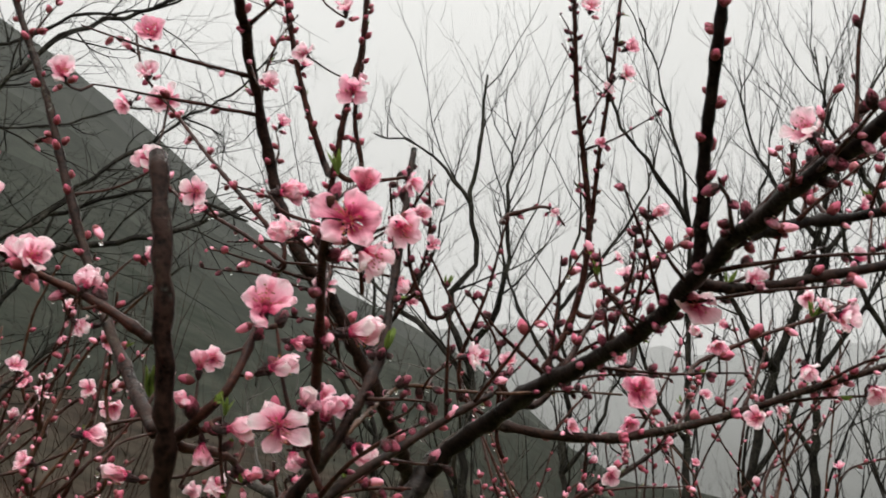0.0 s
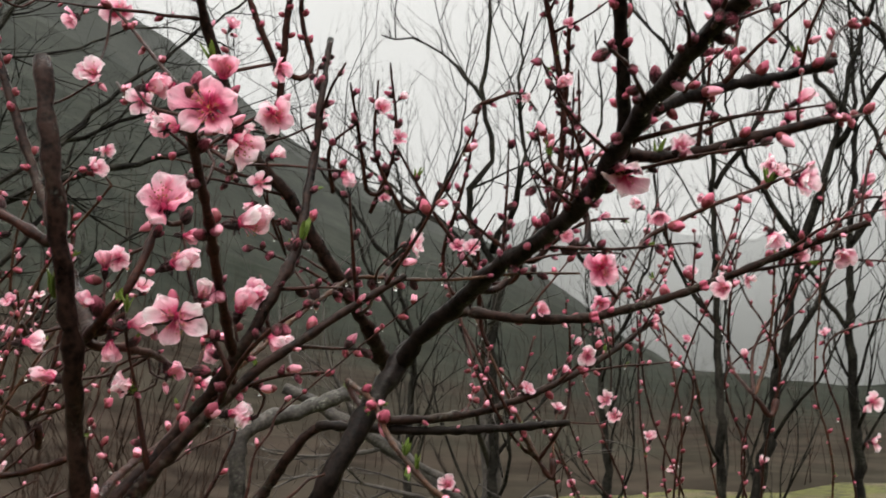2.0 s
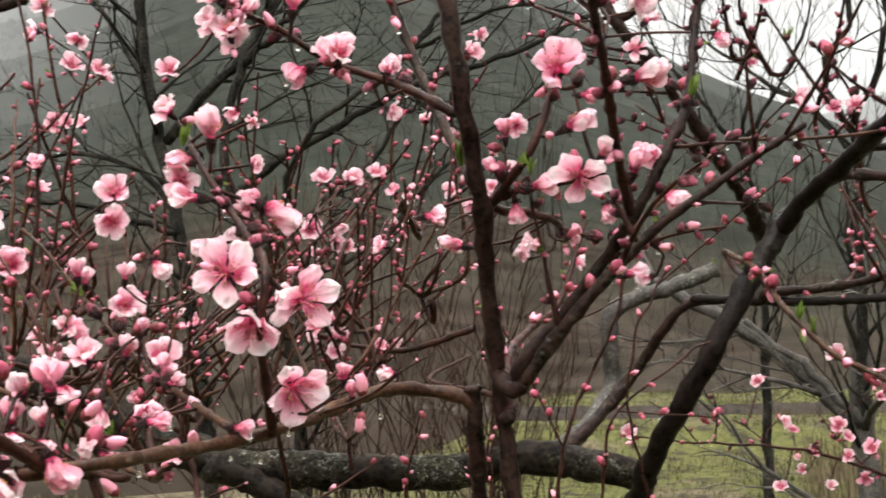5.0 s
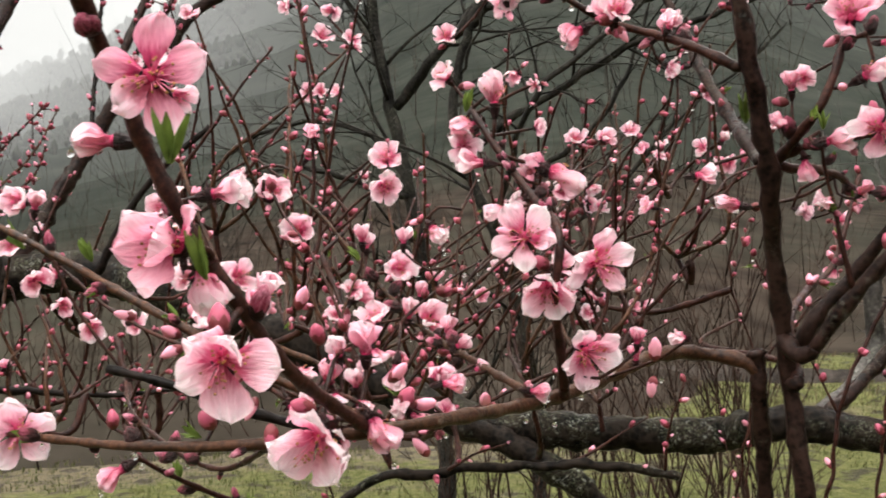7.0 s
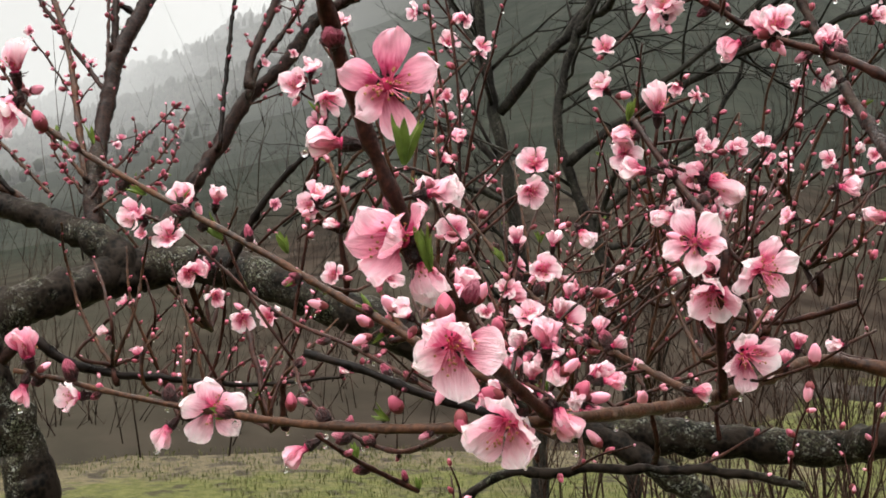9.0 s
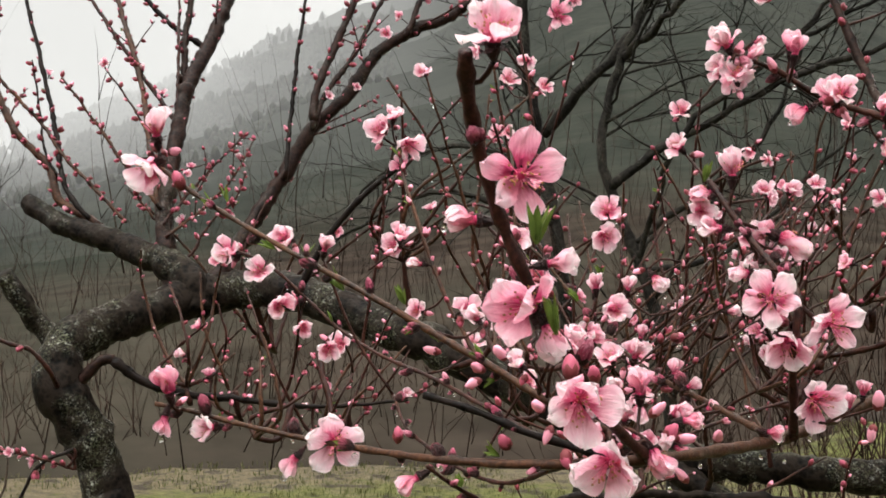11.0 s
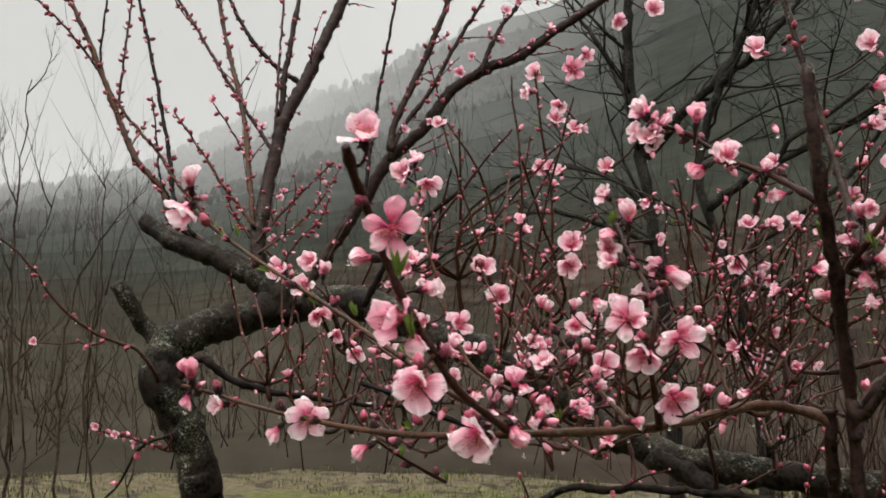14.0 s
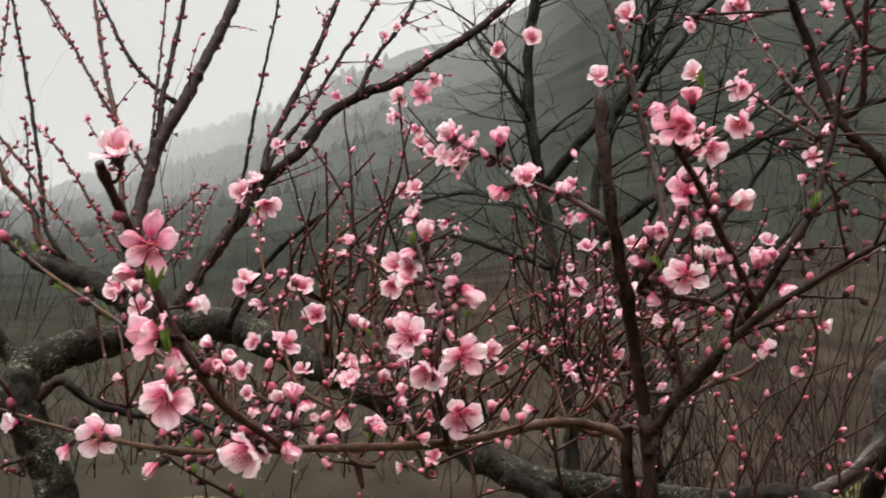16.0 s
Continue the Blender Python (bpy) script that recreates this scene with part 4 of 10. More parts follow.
wood(leaning, "limb", [(-2.372, 4.829, 1.560), (-1.896, 4.526, 2.232), (-1.732, 4.591, 2.354), (-1.560, 4.652, 2.491), (-1.374, 4.710, 2.595), (-1.179, 4.763, 2.701), (-0.964, 4.811, 2.704), (-0.683, 4.859, 2.607)], 0.0190, 0.0070, 12, 93, FAR_BARK, -0.12)
wood(leaning, "limb", [(-1.560, 4.652, 2.491), (-1.466, 4.682, 2.618), (-1.326, 4.724, 2.769), (-1.134, 4.774, 2.930), (-0.935, 4.817, 3.121), (-0.773, 4.845, 3.255), (-0.636, 4.865, 3.441)], 0.0130, 0.0050, 14, 94, FAR_BARK, -0.12)
wood(leaning, "limb", [(-2.496, 4.739, 2.312), (-1.868, 4.537, 2.920), (-1.675, 4.612, 2.885), (-1.486, 4.676, 2.961), (-1.268, 4.740, 3.067), (-1.028, 4.798, 3.067), (-0.823, 4.837, 3.002)], 0.0100, 0.0040, 12, 95, FAR_BARK, -0.12)
crooked = thing("bare_tree", "crooked thin leafless tree", "tree", (0.100, 4.400, 0.000), "bare trees behind the orchard")
wood(crooked, "trunk", [(0.332, 4.679, -0.100), (0.332, 4.679, 0.663), (0.326, 4.609, 1.120), (0.322, 4.540, 1.578), (0.324, 4.477, 1.990), (0.227, 4.453, 2.171), (0.236, 4.435, 2.286), (0.315, 4.416, 2.390), (0.281, 4.381, 2.630), (0.303, 4.341, 2.882), (0.310, 4.295, 3.180)], 0.036, 0.006, 16, 11, FAR_BARK)
wood(crooked, "limb", [(0.323, 4.470, 2.036), (0.404, 4.339, 2.204), (0.444, 4.307, 2.406), (0.415, 4.263, 2.696), (0.454, 4.221, 2.966)], 0.018, 0.003, 14, 12, FAR_BARK)
wood(crooked, "limb", [(0.322, 4.491, 1.898), (0.137, 4.563, 2.138), (-0.059, 4.649, 2.292), (-0.263, 4.731, 2.477), (-0.464, 4.721, 2.595)], 0.016, 0.003, 14, 13, FAR_BARK)
wood(crooked, "limb", [(0.290, 4.380, 2.630), (0.168, 4.458, 2.817), (0.048, 4.449, 2.909), (-0.147, 4.549, 2.970)], 0.010, 0.003, 8, 14, FAR_BARK)
forked = thing("bare_tree", "leafless tree with grey lichened leaning arms", "tree", (0.337, 4.671, 0.000), "bare trees behind the orchard")
wood(forked, "trunk", [(0.337, 4.671, -0.100), (0.337, 4.671, 0.338), (0.336, 4.671, 0.632), (0.328, 4.672, 0.836), (0.317, 4.672, 1.042), (0.319, 4.672, 1.271), (0.305, 4.673, 1.502)], 0.0620, 0.0420, 4, 81, GREY, -0.12)
wood(forked, "limb", [(0.332, 4.672, 0.814), (0.204, 4.677, 0.961), (0.063, 4.678, 1.106), (-0.116, 4.674, 1.241), (-0.253, 4.667, 1.321), (-0.403, 4.654, 1.405), (-0.554, 4.636, 1.475)], 0.0430, 0.0260, 4, 82, GREY, -0.12)
wood(forked, "limb", [(0.317, 4.652, 0.862), (0.194, 4.657, 1.016), (0.108, 4.658, 1.108), (-0.003, 4.658, 1.183), (-0.114, 4.654, 1.277)], 0.0260, 0.0140, 4, 83, GREY, -0.12)
far_0 = thing("bare_tree", "slender leafless tree with fine bare twigs", "tree", (1.412, 5.151, 0.000), "bare trees behind the orchard")
wood(far_0, "trunk", [(1.412, 5.151, -0.100), (1.412, 5.151, 0.588), (1.385, 5.059, 1.198), (1.359, 4.974, 1.757), (1.334, 4.882, 2.367), (1.309, 4.825, 2.748), (1.251, 4.781, 3.052), (1.145, 4.735, 3.381), (1.030, 4.694, 3.684)], 0.034, 0.004, 22, 20, FAR_BARK)
wood(far_0, "limb", [(1.359, 4.974, 1.757), (1.215, 4.904, 1.929), (1.083, 4.814, 2.221), (1.037, 4.763, 2.569)], 0.015, 0.003, 12, 40, FAR_BARK)
wood(far_0, "limb", [(1.334, 4.882, 2.367), (1.444, 4.801, 2.537), (1.587, 4.700, 2.828), (1.642, 4.644, 3.178)], 0.015, 0.003, 12, 41, FAR_BARK)
wood(far_0, "limb", [(1.309, 4.825, 2.748), (1.166, 4.756, 2.910), (0.934, 4.672, 3.191), (0.838, 4.623, 3.538)], 0.015, 0.003, 12, 42, FAR_BARK)
far_1 = thing("bare_tree", "slender leafless tree with fine bare twigs", "tree", (1.489, 5.147, 0.000), "bare trees behind the orchard")
wood(far_1, "trunk", [(1.489, 5.147, -0.100), (1.489, 5.147, 0.590), (1.590, 5.046, 1.227), (1.645, 4.985, 1.609), (1.736, 4.903, 2.120), (1.867, 4.831, 2.554), (1.971, 4.756, 3.014), (2.116, 4.692, 3.398), (2.213, 4.648, 3.653)], 0.042, 0.005, 22, 21, FAR_BARK)
wood(far_1, "limb", [(1.645, 4.985, 1.609), (1.752, 4.903, 1.787), (1.842, 4.803, 2.084), (1.871, 4.748, 2.434)], 0.019, 0.003, 12, 45, FAR_BARK)
wood(far_1, "limb", [(1.736, 4.903, 2.120), (1.588, 4.833, 2.287), (1.402, 4.746, 2.575), (1.331, 4.696, 2.923)], 0.019, 0.003, 12, 46, FAR_BARK)
wood(far_1, "limb", [(1.867, 4.831, 2.554), (1.972, 4.750, 2.722), (2.160, 4.647, 3.012), (2.239, 4.591, 3.362)], 0.019, 0.003, 12, 47, FAR_BARK)
far_2 = thing("bare_tree", "slender leafless tree with fine bare twigs", "tree", (2.261, 5.737, 0.000), "bare trees behind the orchard")
wood(far_2, "trunk", [(2.261, 5.737, -0.100), (2.261, 5.737, 0.492), (2.215, 5.630, 1.203), (2.173, 5.545, 1.772), (2.163, 5.480, 2.199), (2.184, 5.392, 2.769), (2.150, 5.307, 3.338), (2.125, 5.238, 3.793)], 0.040, 0.005, 22, 22, FAR_BARK)
wood(far_2, "limb", [(2.173, 5.545, 1.772), (2.007, 5.472, 1.964), (1.855, 5.378, 2.294), (1.803, 5.320, 2.684)], 0.018, 0.003, 12, 50, FAR_BARK)
wood(far_2, "limb", [(2.163, 5.480, 2.199), (2.282, 5.395, 2.393), (2.438, 5.287, 2.723), (2.499, 5.225, 3.116)], 0.018, 0.003, 12, 51, FAR_BARK)
wood(far_2, "limb", [(2.184, 5.392, 2.769), (2.018, 5.321, 2.953), (1.752, 5.233, 3.271), (1.644, 5.178, 3.661)], 0.018, 0.003, 12, 52, FAR_BARK)
far_3 = thing("bare_tree", "slender leafless tree with fine bare twigs", "tree", (1.027, 6.001, 0.000), "bare trees behind the orchard")
wood(far_3, "trunk", [(1.027, 6.001, -0.100), (1.027, 6.001, 0.434), (0.980, 5.890, 1.171), (0.939, 5.824, 1.612), (0.945, 5.761, 2.025), (0.860, 5.702, 2.437), (0.940, 5.635, 2.851), (0.914, 5.564, 3.323)], 0.034, 0.004, 22, 23, FAR_BARK)
wood(far_3, "limb", [(0.939, 5.824, 1.612), (1.075, 5.736, 1.818), (1.190, 5.628, 2.165), (1.224, 5.564, 2.572)], 0.015, 0.003, 12, 55, FAR_BARK)
wood(far_3, "limb", [(0.945, 5.761, 2.025), (0.785, 5.687, 2.223), (0.580, 5.593, 2.561), (0.497, 5.535, 2.965)], 0.015, 0.003, 12, 56, FAR_BARK)
wood(far_3, "limb", [(0.860, 5.702, 2.437), (0.996, 5.615, 2.636), (1.229, 5.502, 2.978), (1.322, 5.436, 3.385)], 0.015, 0.003, 12, 57, FAR_BARK)
far_4 = thing("bare_tree", "slender leafless tree with fine bare twigs", "tree", (2.246, 4.661, 0.000), "bare trees behind the orchard")
wood(far_4, "trunk", [(2.246, 4.661, -0.100), (2.246, 4.661, 0.910), (2.182, 4.557, 1.611), (2.098, 4.471, 2.195), (2.110, 4.399, 2.663), (2.194, 4.324, 3.132), (2.162, 4.272, 3.482)], 0.036, 0.004, 22, 24, FAR_BARK)
wood(far_4, "limb", [(2.098, 4.471, 2.195), (1.955, 4.403, 2.347), (1.824, 4.318, 2.610), (1.782, 4.271, 2.930)], 0.016, 0.003, 12, 60, FAR_BARK)
wood(far_4, "limb", [(2.110, 4.399, 2.663), (2.201, 4.322, 2.814), (2.322, 4.226, 3.076), (2.372, 4.174, 3.398)], 0.016, 0.003, 12, 61, FAR_BARK)
wood(far_4, "limb", [(2.110, 4.399, 2.663), (1.968, 4.332, 2.810), (1.744, 4.252, 3.067), (1.655, 4.207, 3.386)], 0.016, 0.003, 12, 62, FAR_BARK)
far_5 = thing("bare_tree", "slender leafless tree with fine bare twigs", "tree", (2.483, 4.650, 0.000), "bare trees behind the orchard")
wood(far_5, "trunk", [(2.483, 4.650, -0.100), (2.483, 4.650, 0.914), (2.513, 4.542, 1.617), (2.449, 4.437, 2.318), (2.533, 4.362, 2.787), (2.569, 4.289, 3.255)], 0.036, 0.004, 22, 25, FAR_BARK)
wood(far_5, "limb", [(2.449, 4.437, 2.318), (2.537, 4.359, 2.472), (2.607, 4.265, 2.738), (2.635, 4.215, 3.059)], 0.016, 0.003, 12, 65, FAR_BARK)
wood(far_5, "limb", [(2.449, 4.437, 2.318), (2.303, 4.370, 2.469), (2.122, 4.287, 2.730), (2.057, 4.241, 3.049)], 0.016, 0.003, 12, 66, FAR_BARK)
wood(far_5, "limb", [(2.449, 4.437, 2.318), (2.537, 4.359, 2.472), (2.700, 4.261, 2.740), (2.773, 4.209, 3.061)], 0.016, 0.003, 12, 67, FAR_BARK)
far_6 = thing("bare_tree", "slender leafless tree with fine bare twigs", "tree", (-0.096, 6.780, 0.000), "bare trees behind the orchard")
wood(far_6, "trunk", [(-0.096, 6.780, -0.100), (-0.096, 6.780, 0.285), (-0.082, 6.653, 1.112), (-0.064, 6.551, 1.774), (-0.175, 6.490, 2.201), (-0.117, 6.427, 2.599), (-0.260, 6.373, 2.993)], 0.040, 0.005, 22, 26, FAR_BARK)
wood(far_6, "limb", [(-0.064, 6.551, 1.774), (-0.234, 6.473, 1.998), (-0.389, 6.371, 2.382), (-0.449, 6.304, 2.837)], 0.018, 0.003, 12, 70, FAR_BARK)
wood(far_6, "limb", [(-0.175, 6.490, 2.201), (-0.012, 6.398, 2.428), (0.193, 6.280, 2.815), (0.264, 6.207, 3.272)], 0.018, 0.003, 12, 71, FAR_BARK)
wood(far_6, "limb", [(-0.175, 6.490, 2.201), (-0.344, 6.413, 2.423), (-0.629, 6.317, 2.801), (-0.755, 6.253, 3.255)], 0.018, 0.003, 12, 72, FAR_BARK)
sapling_0 = thing("sapling", "thin leafless brown sapling", "tree", (-3.805, 1.682, 0.000), "saplings beside the old tree")
wood(sapling_0, "stem", [(-3.805, 1.682, -0.100), (-3.805, 1.682, 0.155), (-3.740, 1.715, 0.805), (-3.726, 1.702, 1.453), (-3.706, 1.703, 1.885), (-3.670, 1.721, 2.253)], 0.0100, 0.0024, 9, 70, SLOPE_TWIG)
sapling_1 = thing("sapling", "thin leafless brown sapling", "tree", (-3.425, 1.756, 0.000), "saplings beside the old tree")
wood(sapling_1, "stem", [(-3.425, 1.756, -0.100), (-3.425, 1.756, 0.225), (-3.421, 1.739, 0.739), (-3.401, 1.741, 1.151), (-3.347, 1.777, 1.502), (-3.271, 1.839, 1.689)], 0.0100, 0.0024, 9, 71, SLOPE_TWIG)
sapling_2 = thing("sapling", "thin leafless brown sapling", "tree", (-4.079, 1.978, 0.000), "saplings beside the old tree")
wood(sapling_2, "stem", [(-4.079, 1.978, -0.100), (-4.079, 1.978, 0.031), (-4.078, 1.956, 0.622), (-4.085, 1.925, 1.213), (-4.023, 1.964, 1.641), (-3.935, 2.032, 1.975)], 0.0092, 0.0018, 9, 72, SLOPE_TWIG)
sapling_3 = thing("sapling", "thin leafless brown sapling", "tree", (-3.686, 2.065, 0.000), "saplings beside the old tree")
wood(sapling_3, "stem", [(-3.686, 2.065, -0.100), (-3.686, 2.065, 0.102), (-3.677, 2.053, 0.599), (-3.709, 2.007, 1.005), (-3.658, 2.035, 1.459), (-3.649, 2.023, 1.980)], 0.0084, 0.0018, 9, 73, SLOPE_TWIG)
sapling_4 = thing("sapling", "thin leafless brown sapling", "tree", (-4.036, 1.743, 0.000), "saplings beside the old tree")
wood(sapling_4, "stem", [(-4.036, 1.743, -0.100), (-4.036, 1.743, 0.090), (-4.068, 1.691, 0.654), (-4.033, 1.691, 1.447), (-3.965, 1.726, 2.127)], 0.0109, 0.0024, 9, 74, SLOPE_TWIG)
sapling_5 = thing("sapling", "thin leafless brown sapling", "tree", (-4.142, 2.469, 0.000), "saplings beside the old tree")
wood(sapling_5, "stem", [(-4.142, 2.469, -0.100), (-4.142, 2.469, -0.085), (-4.113, 2.473, 0.481), (-4.083, 2.483, 0.893), (-4.130, 2.424, 1.303)], 0.0084, 0.0018, 9, 75, SLOPE_TWIG)

# thin brushwood at the foot of the hill
q = random.Random(21)
verts, faces = [], []
for i in range(190):
    az = radians(q.uniform(-75, 45))
    r = lerp_table(BANK, math.degrees(az)) + q.uniform(0.1, 5)
    x, y = math.sin(az) * r, math.cos(az) * r
    tall = q.uniform(0.9, 2.6)
    grow(Vector((x, y, max(ground_height(x, y), hill_height(math.degrees(az), r)) - 0.05)), Vector((q.uniform(-0.2, 0.2), q.uniform(-0.2, 0.2), 1)), tall, q.uniform(0.003, 0.008), 1 if i % 3 else 2, q, verts, faces)
for i in range(260):
    # low tangle on the foot of the slope in the west
    az = q.uniform(-68, -30)
    r = lerp_table(BANK, az) + 0.5 + 6 * q.random() ** 1.3
    x, y = math.sin(radians(az)) * r, math.cos(radians(az)) * r
    grow(Vector((x, y, max(ground_height(x, y), hill_height(az, r)) - 0.05)), Vector((q.uniform(-0.8, 0.8), q.uniform(-0.8, 0.8), 1)), q.uniform(0.3, 1.1), q.uniform(0.003, 0.007), 1, q, verts, faces, 0.1)
brush = new("brushwood", mesh_from("brushwood", verts, faces, [BRUSH]))
tagged(brush, "thin leafless brown brushwood along the meadow", "brush", kind="stuff")

# low leafless thicket up the foot of the slope
q = random.Random(27)
verts, faces = [], []
for i in range(420):
    az = q.uniform(-78, 25)
    r = lerp_table(BANK, az) + 13.0 + 45 * q.random() ** 1.5
    x, y = math.sin(radians(az)) * r, math.cos(radians(az)) * r
    z = max(hill_height(az, r), ground_height(x, y))
    for _ in range(2):
        grow(Vector((x + q.uniform(-0.4, 0.4), y, z - 0.1)), Vector((q.uniform(-0.5, 0.5), q.uniform(-0.5, 0.5), 1)), q.uniform(0.7, 2.2), q.uniform(0.004, 0.010), 1, q, verts, faces)
thicket = new("slope_thicket", mesh_from("slope_thicket", verts, faces, [SLOPE_TWIG]))
tagged(thicket, "dark brown leafless thicket at the foot of the slope", "brush", kind="stuff")

# shrubs of thin bare stems between the trees
q = random.Random(71)
for i in range(16):
    az, r = radians(-27 + 15 * i / 15 + q.uniform(-1, 1)), q.uniform(3.0, 5.6)
    x, y = math.sin(az) * r, math.cos(az) * r
    shrub = thing("shrub", "leafless dark brown shrub of thin crossing stems", "shrub", (x, y, ground_height(x, y)), "bare shrubs between the trees")
    for k in range(q.choice((3, 4, 5))):
        verts, faces = [], []
        way = Vector((q.uniform(-0.35, 0.35), q.uniform(-0.35, 0.35), 1))
        grow(Vector((x + q.uniform(-0.12, 0.12), y + q.uniform(-0.12, 0.12), ground_height(x, y) - 0.03)), way, q.uniform(0.8, 1.5), q.uniform(0.004, 0.008), 2, q, verts, faces)
        part("stem", mesh_from("stem", verts, faces, [BRUSH]), shrub)

# leafless wood on the slope behind
q = random.Random(33)
verts, faces = [], []
for i in range(60):
    az, r = q.uniform(-78, 6), 34 + 45 * q.random()
    a = radians(az)
    x, y = math.sin(a) * r, math.cos(a) * r
    tall = q.uniform(3.0, 6.0)
    grow(Vector((x, y, hill_height(az, r) - 0.2)), Vector((q.uniform(-0.12, 0.12), q.uniform(-0.12, 0.12), 1)), tall, q.uniform(0.02, 0.045), 1, q, verts, faces)
slope_wood = new("slope_wood", mesh_from("slope_wood", verts, faces, [SLOPE_TWIG]))
tagged(slope_wood, "dim leafless wood on the slope behind the meadow", "wood", kind="stuff")

# ---------------------------------------------------------------- the peach trees
young = thing("peach_tree", "young peach tree with pink blossoms and wet red-brown twigs", "tree", (-0.2, 0.93, 0), "peach trees in bloom")
old = thing("peach_tree", "old crooked peach tree, black lichened limb with budding shoots", "tree", (-1.75, 1.15, 0), "peach trees in bloom")
slim = thing("peach_tree", "slender peach tree with thin budding twigs", "tree", (0.25, 2.0, 0), "peach trees in bloom")

# young peach tree: cut stem and its boughs
limb(young, "stem", [(-0.142, 0.975, -0.030), (-0.153, 0.974, 0.322), (-0.149, 0.920, 0.895), (-0.152, 0.902, 1.140), (-0.158, 0.897, 1.273), (-0.166, 0.895, 1.358), (-0.169, 0.875, 1.444), (-0.164, 0.838, 1.516), (-0.170, 0.813, 1.610), (-0.177, 0.809, 1.669), (-0.190, 0.820, 1.736)], 0.0102, 0.0066, STEM, "dark wet stem with a sawn top", waver=0.002)
dress(young, limb(young, "branch", [(-0.182, 0.824, 1.595), (-0.214, 0.826, 1.614), (-0.245, 0.833, 1.628), (-0.283, 0.831, 1.643), (-0.328, 0.813, 1.674), (-0.350, 0.771, 1.683)], 0.0040, 0.0024, TWIG), start=0.2, gap=0.026, size=0.0154, kinds=('red', 'pink'), flowers=0.0, seed=1)
limb(young, "stem", [(-0.216, 0.959, 0.412), (-0.200, 0.944, 0.961), (-0.193, 0.916, 1.249), (-0.191, 0.904, 1.300), (-0.190, 0.893, 1.334), (-0.189, 0.892, 1.352), (-0.190, 0.892, 1.366), (-0.191, 0.891, 1.372)], 0.0085, 0.0066, STEM, "short dark stem with a sawn top")
dress(young, limb(young, "bough", [(-0.189, 0.895, 1.347), (-0.190, 0.892, 1.355), (-0.234, 0.885, 1.369), (-0.253, 0.836, 1.373), (-0.260, 0.783, 1.369), (-0.267, 0.707, 1.363), (-0.272, 0.631, 1.362), (-0.280, 0.554, 1.365), (-0.289, 0.488, 1.368), (-0.308, 0.463, 1.367), (-0.354, 0.457, 1.361), (-0.428, 0.444, 1.358), (-0.509, 0.450, 1.357), (-0.561, 0.439, 1.362), (-0.621, 0.423, 1.371), (-0.654, 0.401, 1.381), (-0.671, 0.389, 1.385)], 0.0060, 0.0016, FRESH), start=0.6, gap=0.05, size=0.0128, flowers=0.0, seed=2, leaves=0.1, drops=0.3)
# twigs that rise from the low bough
dress(young, limb(young, "branch", [(-0.294, 0.484, 1.367), (-0.321, 0.466, 1.385), (-0.359, 0.453, 1.403), (-0.395, 0.453, 1.420), (-0.433, 0.451, 1.437), (-0.488, 0.450, 1.462), (-0.533, 0.444, 1.483), (-0.589, 0.431, 1.511), (-0.662, 0.418, 1.550), (-0.692, 0.410, 1.571)], 0.0030, 0.0018, FRESH), start=0.25, gap=0.04, size=0.0128, flowers=0.0, seed=3, leaves=0.35, drops=0.15)
dress(young, limb(young, "branch", [(-0.419, 0.726, 1.317), (-0.498, 0.770, 1.318), (-0.549, 0.784, 1.321), (-0.643, 0.817, 1.342), (-0.740, 0.848, 1.367), (-0.830, 0.860, 1.390), (-0.888, 0.857, 1.418), (-0.935, 0.850, 1.454), (-0.981, 0.831, 1.495), (-1.035, 0.806, 1.521)], 0.0030, 0.0018, TWIG), start=0.3, gap=0.028, size=0.0141, flowers=0.04, seed=4)
dress(young, limb(young, "branch", [(-0.316, 0.458, 1.369), (-0.345, 0.462, 1.373), (-0.376, 0.454, 1.381), (-0.410, 0.443, 1.394), (-0.444, 0.432, 1.403)], 0.0030, 0.0026, DARK), start=0.5, gap=0.06, size=0.0102, flowers=0.0, seed=5)
dress(young, limb(young, "branch", [(-0.294, 0.473, 1.368), (-0.296, 0.435, 1.389), (-0.292, 0.389, 1.417), (-0.298, 0.373, 1.440), (-0.309, 0.359, 1.468), (-0.317, 0.348, 1.494), (-0.325, 0.336, 1.527), (-0.324, 0.318, 1.556), (-0.317, 0.299, 1.576), (-0.304, 0.276, 1.598)], 0.0035, 0.0042, TWIG), start=0.35, gap=0.05, size=0.0154, flowers=0.0, seed=6)
dress(young, limb(young, "branch", [(-0.263, 0.661, 1.363), (-0.257, 0.641, 1.397), (-0.250, 0.621, 1.432), (-0.247, 0.623, 1.465), (-0.284, 0.670, 1.496), (-0.310, 0.689, 1.520), (-0.331, 0.698, 1.545), (-0.350, 0.709, 1.567)], 0.0034, 0.0024, TWIG), start=0.5, gap=0.026, size=0.0154, flowers=0.0, seed=7)
dress(young, limb(young, "branch", [(-0.277, 0.628, 1.370), (-0.359, 0.705, 1.383), (-0.460, 0.818, 1.395), (-0.529, 0.868, 1.425), (-0.577, 0.884, 1.464), (-0.621, 0.890, 1.507), (-0.641, 0.888, 1.524)], 0.0028, 0.0018, FRESH), start=0.25, gap=0.026, size=0.0154, flowers=0.05, seed=8)
dress(young, limb(young, "branch", [(-0.348, 0.460, 1.361), (-0.429, 0.503, 1.334), (-0.472, 0.523, 1.335), (-0.517, 0.541, 1.345), (-0.557, 0.562, 1.356), (-0.604, 0.603, 1.377)], 0.0020, 0.0014, TWIG), gap=0.03, size=0.0115, flowers=0.0, seed=9)
